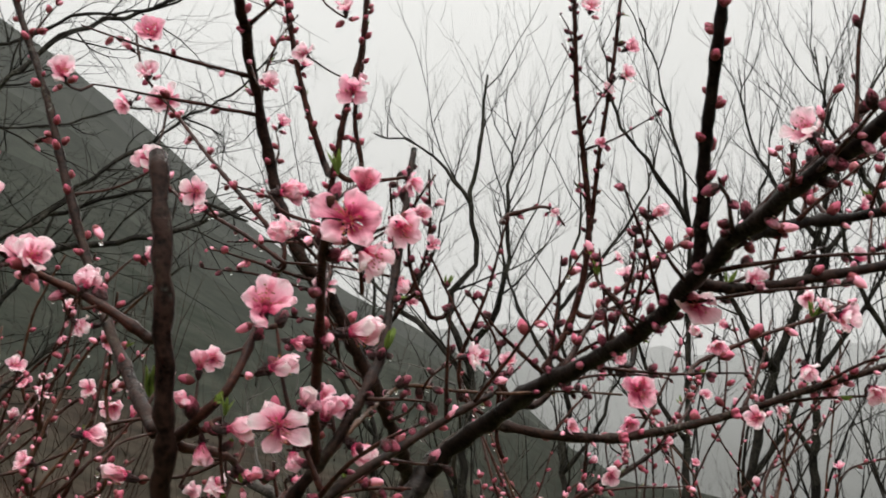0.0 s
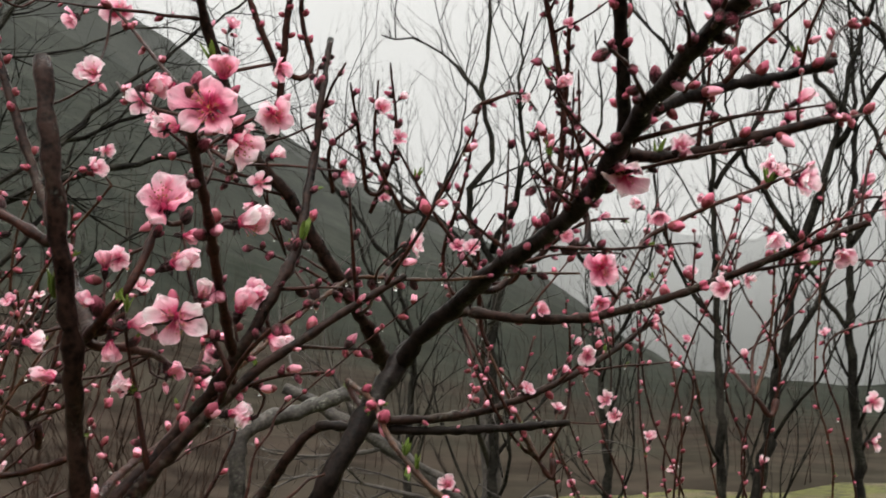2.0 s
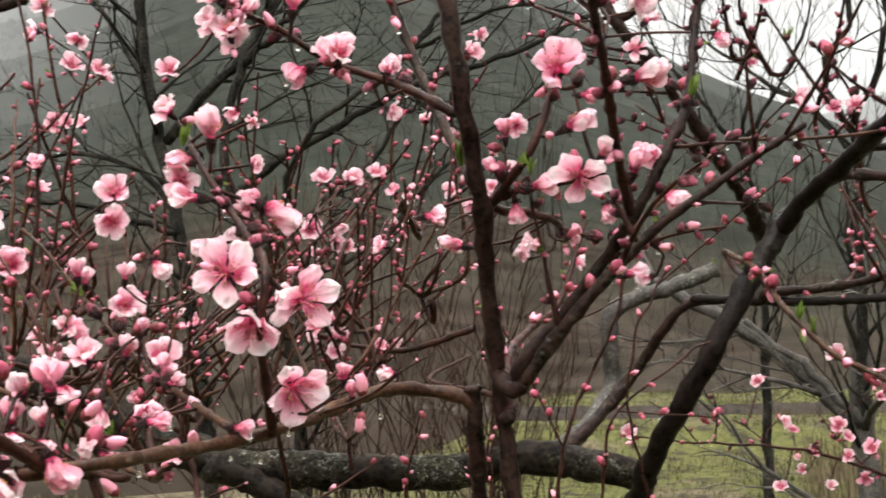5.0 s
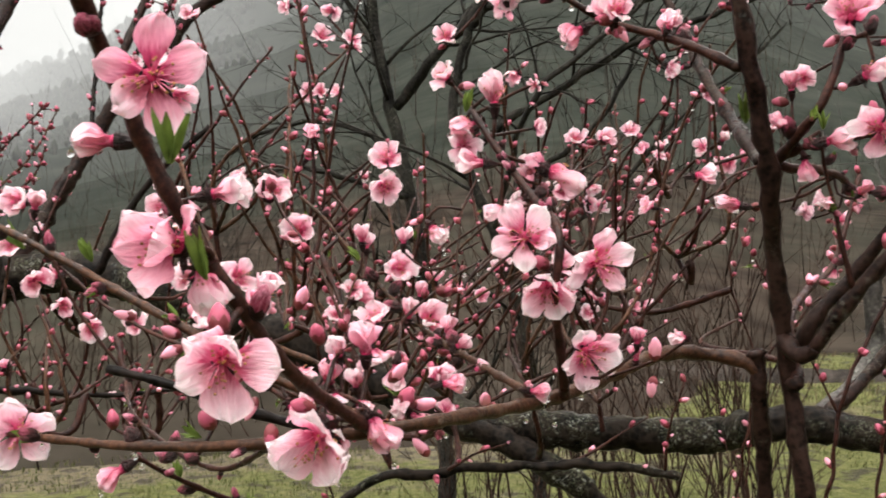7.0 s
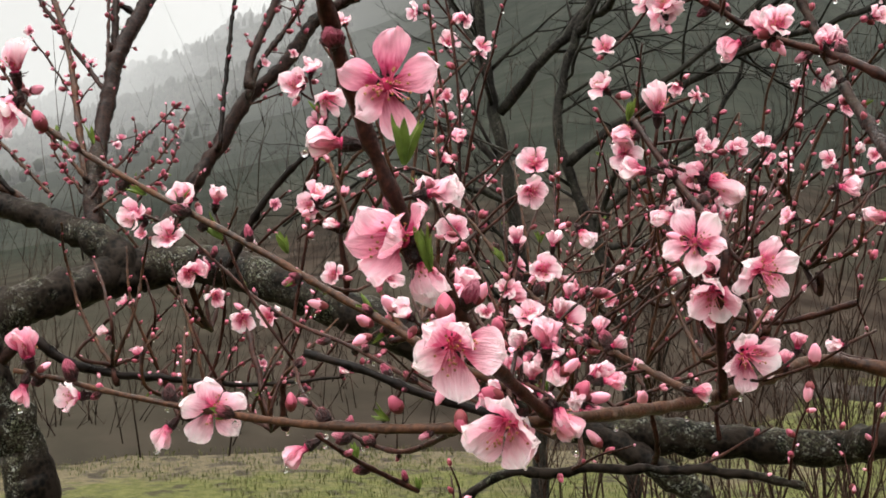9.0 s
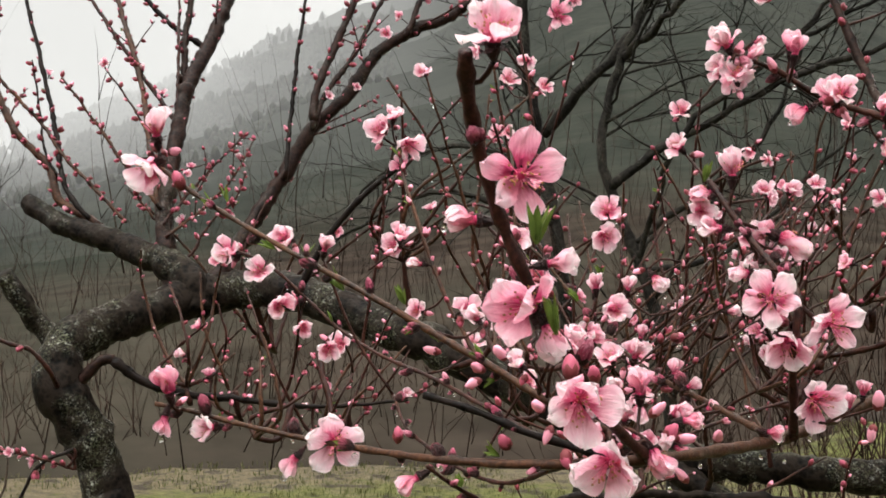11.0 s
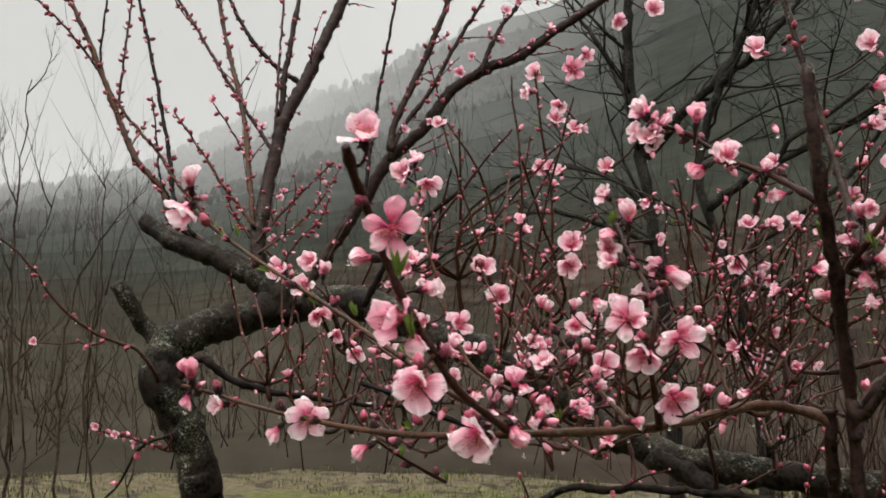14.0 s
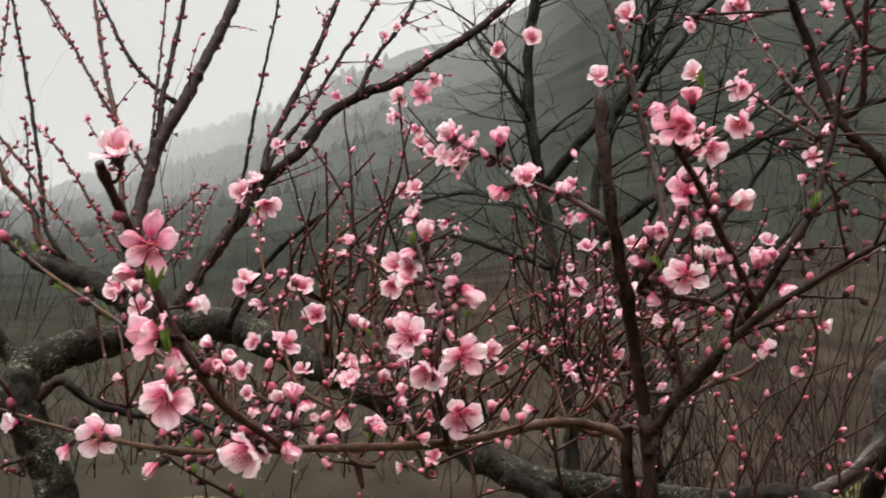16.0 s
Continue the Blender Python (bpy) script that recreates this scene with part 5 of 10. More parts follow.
dress(young, limb(young, "branch", [(-0.451, 0.561, 1.295), (-0.466, 0.527, 1.315), (-0.475, 0.496, 1.334), (-0.478, 0.482, 1.344)], 0.0022, 0.0016, TWIG), gap=0.026, size=0.0115, flowers=0.0, seed=10)
# boughs behind the cut stem
dress(young, ramify(young, limb(young, "bough", [(-0.164, 0.918, 1.361), (-0.155, 0.908, 1.382), (-0.120, 0.930, 1.429), (-0.084, 0.933, 1.473), (-0.054, 0.924, 1.512), (-0.028, 0.935, 1.562), (-0.010, 0.965, 1.611), (-0.006, 0.992, 1.662), (-0.002, 1.010, 1.704), (0.001, 1.018, 1.749), (0.006, 1.053, 1.827)], 0.0062, 0.0030, STEM, waver=0.001), 5, 0.1, seed=8), start=0.45, gap=0.020, size=0.0104, flowers=0.0, seed=12, kinds=('red', 'scaly', 'scaly', 'red'), side=0.85)
dress(young, limb(young, "branch", [(-0.057, 0.924, 1.511), (-0.059, 0.891, 1.545), (-0.057, 0.838, 1.581), (-0.055, 0.795, 1.615), (-0.054, 0.753, 1.641), (-0.051, 0.722, 1.659), (-0.049, 0.701, 1.681)], 0.0042, 0.0034, TWIG), start=0.2, gap=0.03, size=0.0154, flowers=0.0, seed=13)
dress(young, limb(young, "branch", [(-0.164, 0.867, 1.522), (-0.142, 0.848, 1.541), (-0.125, 0.840, 1.558), (-0.113, 0.849, 1.589), (-0.107, 0.859, 1.616)], 0.0042, 0.0030, TWIG), start=0.2, gap=0.026, size=0.0154, flowers=0.0, seed=14)
dress(young, limb(young, "branch", [(-0.162, 0.867, 1.526), (-0.128, 0.851, 1.534), (-0.101, 0.835, 1.535), (-0.079, 0.818, 1.535), (-0.059, 0.810, 1.538)], 0.0034, 0.0026, TWIG), start=0.2, gap=0.026, size=0.0154, flowers=0.0, seed=15)
dress(young, limb(young, "branch", [(-0.142, 0.901, 1.518), (-0.130, 0.954, 1.513), (-0.126, 1.005, 1.504), (-0.104, 1.060, 1.499)], 0.0040, 0.0020, TWIG), start=0.3, gap=0.026, size=0.0141, flowers=0.0, seed=16)
dress(young, ramify(young, limb(young, "branch", [(-0.085, 0.979, 1.485), (-0.058, 1.017, 1.515), (-0.035, 1.115, 1.553), (-0.008, 1.213, 1.589), (0.017, 1.272, 1.612), (0.074, 1.295, 1.612), (0.141, 1.317, 1.615), (0.210, 1.340, 1.624), (0.288, 1.363, 1.627)], 0.0032, 0.0016, FRESH), 5, 0.12, seed=14), start=0.35, gap=0.03, size=0.0154, flowers=0.03, seed=17)
dress(young, ramify(young, limb(young, "bough", [(-0.142, 0.868, 1.373), (-0.108, 0.865, 1.418), (-0.066, 0.870, 1.464), (-0.030, 0.883, 1.500), (0.011, 0.900, 1.530), (0.046, 0.914, 1.555), (0.085, 0.930, 1.580)], 0.0060, 0.0028, STEM), 6, 0.14, seed=13), start=0.3, gap=0.03, size=0.0154, flowers=0.06, seed=18)
dress(young, limb(young, "branch", [(-0.156, 0.884, 1.347), (-0.179, 0.966, 1.384), (-0.189, 1.109, 1.411), (-0.183, 1.240, 1.438), (-0.164, 1.312, 1.533)], 0.0050, 0.0025, TWIG), gap=0.04, size=0.0141, seed=19)
dress(young, ramify(young, limb(young, "branch", [(-0.211, 1.032, 1.533), (-0.258, 1.126, 1.582), (-0.305, 1.196, 1.643), (-0.350, 1.254, 1.716), (-0.398, 1.285, 1.820), (-0.445, 1.313, 1.933), (-0.506, 1.340, 2.059), (-0.535, 1.348, 2.123)], 0.0072, 0.0042, STEM), 2, 0.07, seed=12), start=0.15, gap=0.020, size=0.0114, flowers=0.05, seed=20, kinds=('red', 'scaly', 'scaly', 'red'), side=0.85)
dress(young, limb(young, "branch", [(-0.140, 1.339, 1.758), (-0.191, 1.364, 1.792), (-0.235, 1.401, 1.820), (-0.304, 1.476, 1.864), (-0.360, 1.567, 1.926)], 0.0030, 0.0020, TWIG), gap=0.03, size=0.0141, flowers=0.06, seed=21)
dress(young, limb(young, "branch", [(-0.150, 1.383, 1.792), (-0.212, 1.422, 1.857), (-0.261, 1.464, 1.912), (-0.341, 1.549, 2.008), (-0.402, 1.587, 2.079), (-0.432, 1.623, 2.156)], 0.0035, 0.0020, TWIG), gap=0.03, size=0.0141, flowers=0.1, seed=22)
limb(young, "branch", [(-0.179, 0.927, 1.360), (-0.213, 0.958, 1.362), (-0.279, 1.042, 1.365), (-0.268, 1.150, 1.380)], 0.0030, 0.0014, TWIG)
dress(young, limb(young, "branch", [(-0.608, 0.861, 1.358), (-0.661, 0.846, 1.383), (-0.709, 0.859, 1.429), (-0.754, 0.872, 1.492), (-0.786, 0.882, 1.550), (-0.829, 0.908, 1.613), (-0.844, 0.920, 1.650)], 0.0030, 0.0020, FRESH), start=0.2, gap=0.035, size=0.013, flowers=0.03, seed=24, leaves=0.2)
dress(young, limb(young, "branch", [(-1.052, 1.534, 1.276), (-1.079, 1.566, 1.425), (-1.101, 1.601, 1.559), (-1.100, 1.591, 1.706), (-1.114, 1.572, 1.830), (-1.123, 1.556, 1.955)], 0.0040, 0.0026, FRESH), start=0.1, gap=0.028, size=0.015, flowers=0.06, seed=25, leaves=0.15)
limb(young, "branch", [(-1.441, 1.375, 1.448), (-1.385, 1.405, 1.561), (-1.331, 1.437, 1.634), (-1.263, 1.479, 1.698)], 0.0078, 0.0050, DARK)
dress(young, limb(young, "branch", [(-1.209, 1.296, 1.390), (-1.183, 1.303, 1.533), (-1.175, 1.305, 1.585), (-1.174, 1.301, 1.646)], 0.0030, 0.0018, TWIG), start=0.1, gap=0.03, size=0.013, flowers=0.0, seed=26)
dress(young, limb(young, "branch", [(-0.829, 1.187, 1.465), (-0.823, 1.249, 1.509), (-0.935, 1.226, 1.593), (-1.025, 1.227, 1.558), (-1.136, 1.217, 1.492)], 0.0028, 0.0016, TWIG), start=0.1, gap=0.035, size=0.012, flowers=0.03, seed=27)
# flowers and large buds of the young tree
blossom(young, (-0.300, 0.323, 1.539), (0.63, -0.76, -0.16), 0.0489, "deep", "flat")
blossom(young, (-0.301, 0.335, 1.469), (-0.04, -0.99, 0.10), 0.0467, "deep")
blossom(young, (-0.299, 0.348, 1.457), (0.53, -0.22, -0.82), 0.0321, "pale", "half")
blossom(young, (-0.260, 0.314, 1.423), (0.66, -0.73, -0.20), 0.0423)
blossom(young, (-0.306, 0.440, 1.370), (0.39, -0.77, -0.51), 0.0509)
blossom(young, (-0.539, 0.448, 1.361), (0.82, -0.58, -0.01), 0.0473, "pale", "flat")
blossom(young, (-0.634, 0.414, 1.367), (-0.36, -0.93, 0.00), 0.0313, "pale", "open", 1)
blossom(young, (-0.655, 0.389, 1.395), (-0.08, -0.26, 0.96), 0.0328, "deep", "half")
blossom(young, (-0.255, 0.588, 1.469), (0.42, -0.91, -0.01), 0.0422, "pale", "flat")
blossom(young, (-0.228, 0.635, 1.452), (0.85, -0.51, -0.12), 0.0474, "pale", "flat")
blossom(young, (-0.254, 0.618, 1.438), (0.09, -0.79, -0.60), 0.0407)
blossom(young, (-0.247, 0.659, 1.392), (0.69, -0.68, -0.26), 0.0482, "pale", "flat")
blossom(young, (-0.322, 0.692, 1.568), (0.15, -0.20, 0.97), 0.0358, "pale", "half")
blossom(young, (-0.290, 0.714, 1.518), (0.90, 0.28, -0.33), 0.0422, "pale", "half")
blossom(young, (-0.865, 0.907, 1.666), (0.30, -0.85, 0.43), 0.0416)
blossom(young, (-0.840, 0.931, 1.651), (0.89, -0.32, -0.33), 0.0477)
blossom(young, (-0.852, 0.918, 1.684), (0.38, -0.29, 0.88), 0.0347)
blossom(young, (-0.810, 0.872, 1.521), (0.07, -0.97, 0.24), 0.0351)
blossom(young, (-0.535, 0.887, 1.554), (0.36, -0.74, 0.57), 0.0351)
blossom(young, (-0.538, 0.885, 1.527), (0.70, -0.68, -0.22), 0.0351)
blossom(young, (-0.529, 0.892, 1.447), (0.64, -0.76, 0.10), 0.0385)
blossom(young, (-0.765, 0.855, 1.443), (0.33, -0.92, 0.23), 0.0321)
blossom(young, (-1.025, 0.802, 1.512), (0.07, -0.99, 0.12), 0.0415)
blossom(young, (-0.992, 0.824, 1.488), (0.32, -0.89, 0.34), 0.0415)
blossom(young, (-0.965, 0.830, 1.448), (0.61, -0.73, -0.32), 0.0438)
blossom(young, (-0.933, 0.839, 1.421), (0.74, -0.48, -0.47), 0.0303)
blossom(young, (-0.899, 0.850, 1.394), (0.41, -0.84, -0.36), 0.0340)
blossom(young, (-0.442, 0.710, 1.410), (0.25, -0.60, 0.76), 0.0306)
blossom(young, (-0.326, 0.523, 1.406), (0.41, -0.24, -0.88), 0.0217)
blossom(young, (-0.723, 0.908, 1.402), (0.43, -0.64, 0.63), 0.0314)
blossom(young, (-0.426, 0.540, 1.405), (0.67, -0.57, 0.47), 0.0174)
blossom(young, (-0.398, 0.761, 1.602), (-0.32, -0.69, 0.65), 0.0284)
blossom(young, (-0.348, 0.770, 1.664), (0.08, -0.60, 0.80), 0.0324)
blossom(young, (-0.363, 0.771, 1.671), (-0.37, -0.89, 0.27), 0.0281)
blossom(young, (-0.273, 0.808, 1.644), (0.23, -0.55, 0.80), 0.0357)
blossom(young, (-0.532, 1.368, 1.606), (0.42, -0.84, 0.34), 0.0355)
blossom(young, (-0.500, 1.390, 1.608), (0.70, -0.63, 0.33), 0.0355)
blossom(young, (-0.524, 0.775, 1.410), (0.17, -0.87, 0.46), 0.0206)
bursting_bud(young, (-0.333, 0.346, 1.516), (-0.71, -0.71, 0.05), 0.0297, "pale")
drop(young, (-0.353, 0.327, 1.514), 0.0022)
bursting_bud(young, (-0.318, 0.369, 1.491), (0.95, 0.29, 0.13), 0.0247, "pale")
blossom(young, (-0.332, 0.431, 1.444), (0.75, -0.36, 0.56), 0.0258, "pale", "half")
bursting_bud(young, (-0.481, 0.488, 1.339), (-0.66, -0.56, -0.50), 0.0284, "deep")
drop(young, (-0.498, 0.474, 1.322), 0.0022)
bursting_bud(young, (-0.556, 0.432, 1.355), (-0.47, -0.43, -0.77), 0.0233, "pale")
drop(young, (-0.566, 0.423, 1.336), 0.0022)
bursting_bud(young, (-0.320, 0.684, 1.523), (-0.77, -0.63, 0.06), 0.0292, "pale")
blossom(young, (-0.291, 0.466, 1.375), (0.54, 0.12, -0.84), 0.0317, "deep", "half")
drop(young, (-0.279, 0.468, 1.354), 0.0022)
bursting_bud(young, (-0.293, 0.464, 1.381), (0.47, -0.02, -0.88), 0.0188, "deep")
bursting_bud(young, (-0.501, 0.792, 1.461), (0.07, -0.09, 0.99), 0.0216, "pale")
bursting_bud(young, (-0.474, 0.809, 1.464), (0.15, -0.03, 0.99), 0.0216, "pale")
bursting_bud(young, (-0.275, 0.619, 1.372), (0.93, 0.36, -0.12), 0.0180, "deep")
drop(young, (-0.260, 0.625, 1.368), 0.0022)
bursting_bud(young, (-0.254, 0.778, 1.369), (0.12, -0.17, 0.98), 0.0197, "deep")
drop(young, (-0.252, 0.775, 1.384), 0.0022)
bursting_bud(young, (-0.284, 0.790, 1.635), (-0.71, -0.59, -0.40), 0.0281, "deep")
drop(young, (-0.302, 0.775, 1.621), 0.0022)
blossom(young, (-0.289, 0.634, 1.488), (-0.60, -0.77, -0.20), 0.0261, "pale", "half")
bursting_bud(young, (-0.335, 0.453, 1.386), (0.74, -0.43, -0.52), 0.0175, "deep")
bud(young, (-0.340, 0.444, 1.374), (0.25, -0.20, -0.95), 0.0128, "red")
bursting_bud(young, (-0.241, 0.966, 1.498), (0.91, 0.35, -0.22), 0.0231, "pale")
blossom(young, (-0.348, 0.707, 1.555), (-0.38, -0.91, -0.14), 0.0339, "deep", "half")
drop(young, (-0.357, 0.686, 1.549), 0.0022)
bursting_bud(young, (-0.377, 0.636, 1.392), (-0.07, -0.29, -0.95), 0.0247, "pale")
bursting_bud(young, (-0.348, 0.632, 1.371), (0.94, 0.33, 0.11), 0.0241, "deep")
drop(young, (-0.327, 0.640, 1.370), 0.0022)
bursting_bud(young, (-0.306, 0.522, 1.380), (0.41, -0.84, -0.36), 0.0177, "pale")
bud(young, (-0.393, 0.460, 1.368), (0.04, -0.76, 0.65), 0.0149, "red")
bud(young, (-0.540, 0.527, 1.350), (0.13, -0.18, 0.97), 0.0140, "red")
bursting_bud(young, (-0.659, 0.569, 1.500), (0.35, -0.15, 0.92), 0.0231, "pale")
bud(young, (-0.453, 0.464, 1.430), (-0.67, -0.71, 0.22), 0.0130, "pink")
bud(young, (-0.407, 0.451, 1.420), (-0.18, -0.90, 0.39), 0.0143, "pink")
bursting_bud(young, (-0.656, 0.389, 1.384), (-0.13, -0.21, -0.97), 0.0231, "deep")
drop(young, (-0.659, 0.385, 1.361), 0.0022)
bud(young, (-0.670, 0.414, 1.553), (-0.21, -0.39, 0.90), 0.0160, "red")
blossom(young, (-0.324, 0.459, 1.380), (0.04, -0.76, 0.65), 0.0224, "pale", "half")
bursting_bud(young, (-0.336, 0.520, 1.380), (0.19, -0.27, 0.95), 0.0168, "pale")
bud(young, (-0.304, 0.518, 1.374), (0.61, -0.22, 0.76), 0.0156, "red")
bursting_bud(young, (-0.396, 0.743, 1.392), (0.13, -0.18, 0.97), 0.0194, "deep")
bursting_bud(young, (-0.465, 0.817, 1.418), (0.30, -0.06, 0.95), 0.0195, "deep")
bud(young, (-0.354, 0.439, 1.399), (0.00, -0.92, 0.38), 0.0153, "plump")
blossom(young, (-0.338, 0.496, 1.390), (0.35, -0.31, 0.88), 0.0230, "deep", "half")
bursting_bud(young, (-0.317, 0.489, 1.382), (0.89, -0.37, -0.28), 0.0171, "pale")
bud(young, (-0.330, 0.549, 1.385), (0.79, -0.07, 0.61), 0.0166, "pink")
bud(young, (-0.374, 0.518, 1.431), (0.47, -0.10, 0.88), 0.0158, "pink")
bud(young, (-0.352, 0.509, 1.411), (0.07, -0.49, 0.87), 0.0140, "red")
bursting_bud(young, (-0.314, 0.468, 1.390), (0.49, -0.74, -0.46), 0.0172, "pale")
bud(young, (-0.394, 0.459, 1.429), (-0.17, -0.85, 0.49), 0.0149, "plump")
bud(young, (-0.420, 0.466, 1.412), (-0.28, -0.93, -0.25), 0.0140, "pink")
bursting_bud(young, (-0.303, 0.520, 1.372), (0.92, 0.00, -0.39), 0.0170, "deep")
bud(young, (-0.353, 0.449, 1.387), (-0.05, -0.64, -0.77), 0.0136, "pink")
bursting_bud(young, (-0.371, 0.702, 1.388), (0.86, 0.10, 0.50), 0.0192, "pale")
bursting_bud(young, (-0.344, 0.683, 1.372), (0.70, 0.03, 0.71), 0.0169, "deep")
blossom(young, (-0.446, 0.768, 1.409), (0.48, -0.27, 0.84), 0.0303, "pale", "half")
blossom(young, (-0.363, 0.426, 1.428), (-0.25, -0.81, 0.53), 0.0210, "pale", "half")
blossom(young, (-0.330, 0.496, 1.406), (0.28, -0.66, 0.69), 0.0217, "pale", "half")
blossom(young, (-0.354, 0.649, 1.374), (0.80, -0.46, 0.40), 0.0272, "pale", "half")
blossom(young, (-0.458, 0.519, 1.452), (-0.14, -0.74, 0.66), 0.0224, "pale", "half")
blossom(young, (-0.337, 0.468, 1.400), (0.79, -0.57, -0.24), 0.0198, "pale", "half")
blossom(young, (-0.694, 0.407, 1.597), (0.20, -0.40, 0.89), 0.0383, "pale", "half")
blossom(young, (-0.697, 0.406, 1.573), (0.13, -0.79, -0.60), 0.0444)
blossom(young, (-0.291, 0.282, 1.604), (0.37, -0.60, 0.71), 0.0395)
blossom(young, (-0.825, 0.697, 1.524), (0.37, -0.92, 0.08), 0.0401)
blossom(young, (-0.567, 0.745, 1.518), (0.63, -0.54, 0.56), 0.0364)
blossom(young, (-0.561, 1.000, 1.389), (0.75, -0.51, 0.42), 0.0475)
blossom(young, (-0.681, 0.833, 1.445), (0.89, -0.45, 0.10), 0.0386)
blossom(young, (-0.544, 0.753, 1.485), (0.52, -0.75, 0.41), 0.0333)
blossom(young, (-0.795, 0.861, 1.530), (0.43, -0.31, 0.85), 0.0370)
blossom(young, (-0.566, 1.397, 1.542), (0.59, -0.81, 0.08), 0.0416)
blossom(young, (-0.542, 1.421, 1.519), (0.82, -0.57, 0.08), 0.0322)
blossom(young, (-0.528, 1.433, 1.517), (0.82, -0.57, 0.08), 0.0284)
bursting_bud(young, (-0.313, 0.497, 1.399), (0.13, -0.18, 0.97), 0.0257, "deep")
blossom(young, (-0.329, 0.421, 1.439), (0.66, -0.73, 0.17), 0.0238, "deep", "half")
bursting_bud(young, (-0.304, 0.486, 1.374), (0.69, -0.36, -0.64), 0.0202, "pale")
bursting_bud(young, (-0.477, 0.749, 1.466), (0.07, -0.11, 0.99), 0.0227, "pale")
bursting_bud(young, (-0.304, 0.792, 1.672), (0.14, -0.04, 0.99), 0.0289, "deep")
blossom(young, (-0.339, 0.775, 1.679), (0.69, 0.23, 0.69), 0.0290, "pale", "half")
blossom(young, (-0.356, 0.769, 1.691), (-0.20, -0.70, 0.69), 0.0332, "pale", "half")
blossom(young, (-0.349, 0.776, 1.669), (0.60, -0.26, -0.76), 0.0319)
blossom(young, (-0.262, 0.789, 1.641), (0.37, -0.84, 0.40), 0.0343)
bursting_bud(young, (-0.226, 0.792, 1.620), (0.64, -0.38, 0.67), 0.0191, "pale")
blossom(young, (-0.036, 0.704, 1.667), (-0.00, -1.00, -0.07), 0.0494, "deep", "flat")
blossom(young, (-0.024, 0.737, 1.653), (0.64, -0.45, -0.62), 0.0369)
blossom(young, (-0.029, 0.713, 1.690), (0.17, -0.36, 0.92), 0.0293, "deep", "half")
blossom(young, (-0.103, 0.858, 1.628), (0.25, -0.84, 0.49), 0.0491, "deep")
blossom(young, (-0.033, 0.809, 1.607), (0.98, -0.18, 0.07), 0.0428, "pale", "half")
blossom(young, (-0.093, 0.853, 1.581), (0.89, -0.25, 0.38), 0.0389, "pale", "half")
blossom(young, (-0.078, 0.808, 1.537), (0.24, -0.94, -0.22), 0.0459, "pale", "flat")
blossom(young, (-0.063, 0.819, 1.553), (0.48, -0.40, 0.78), 0.0230, "pale", "half")
blossom(young, (-0.149, 0.865, 1.578), (0.05, -0.26, 0.96), 0.0260, "deep", "half")
blossom(young, (-0.138, 0.850, 1.521), (0.25, -0.24, -0.94), 0.0268, "deep", "half")
blossom(young, (-0.053, 0.922, 1.549), (0.33, -0.40, 0.86), 0.0356, "deep", "half")
blossom(young, (-0.027, 0.927, 1.529), (0.78, -0.27, -0.57), 0.0395, "pale", "half")
blossom(young, (-0.153, 0.846, 1.549), (-0.41, -0.77, 0.49), 0.0241, "deep", "half")
blossom(young, (-0.275, 0.811, 1.644), (-0.13, -0.52, 0.84), 0.0330, "deep", "half")
blossom(young, (-0.313, 0.813, 1.690), (0.27, -0.34, 0.90), 0.0296, "deep", "half")
blossom(young, (-0.361, 0.807, 1.670), (-0.53, -0.67, -0.52), 0.0333, "deep")
blossom(young, (-0.363, 0.784, 1.697), (-0.22, -0.64, 0.73), 0.0362)
blossom(young, (-0.296, 1.270, 1.854), (0.03, -0.92, 0.38), 0.0364)
blossom(young, (-0.260, 1.347, 1.841), (-0.06, -1.00, -0.06), 0.0412, "pale", "flat")
blossom(young, (-0.571, 1.468, 1.915), (0.26, -0.92, 0.28), 0.0494)
blossom(young, (-0.002, 1.302, 1.740), (0.57, -0.71, -0.41), 0.0386, "pale", "half")
blossom(young, (-0.042, 1.400, 1.837), (-0.10, -0.90, 0.43), 0.0358)
blossom(young, (0.026, 1.559, 1.886), (0.37, -0.83, 0.42), 0.0329)
bursting_bud(young, (-0.126, 0.824, 1.532), (1.00, -0.05, 0.02), 0.0295, "pale")
blossom(young, (-0.075, 0.919, 1.520), (0.10, -0.77, -0.64), 0.0263, "deep", "half")
bursting_bud(young, (-0.137, 1.006, 1.500), (1.00, -0.07, -0.03), 0.0216, "deep")
bursting_bud(young, (-0.169, 0.952, 1.488), (0.96, -0.08, -0.27), 0.0195, "pale")
bursting_bud(young, (-0.077, 0.968, 1.462), (0.99, -0.07, 0.12), 0.0298, "pale")
drop(young, (-0.050, 0.966, 1.462), 0.0022)
blossom(young, (-0.213, 0.945, 1.493), (-0.91, -0.36, 0.21), 0.0347, "pale", "half")
drop(young, (-0.234, 0.937, 1.495), 0.0022)
bursting_bud(young, (-0.239, 0.835, 1.623), (0.22, -0.67, 0.71), 0.0213, "deep")
bursting_bud(young, (-0.297, 0.821, 1.640), (-0.80, -0.29, -0.52), 0.0241, "deep")
drop(young, (-0.315, 0.814, 1.626), 0.0022)
bursting_bud(young, (-0.061, 0.741, 1.690), (-0.91, -0.36, 0.21), 0.0219, "pale")
blossom(young, (-0.079, 0.800, 1.677), (-0.93, -0.36, 0.11), 0.0331, "deep", "half")
bursting_bud(young, (-0.082, 0.815, 1.599), (0.99, -0.06, -0.14), 0.0186, "deep")
bursting_bud(young, (-0.233, 0.883, 1.609), (-0.92, -0.34, -0.21), 0.0195, "deep")
bursting_bud(young, (-0.284, 1.034, 1.526), (0.99, -0.08, 0.08), 0.0317, "pale")
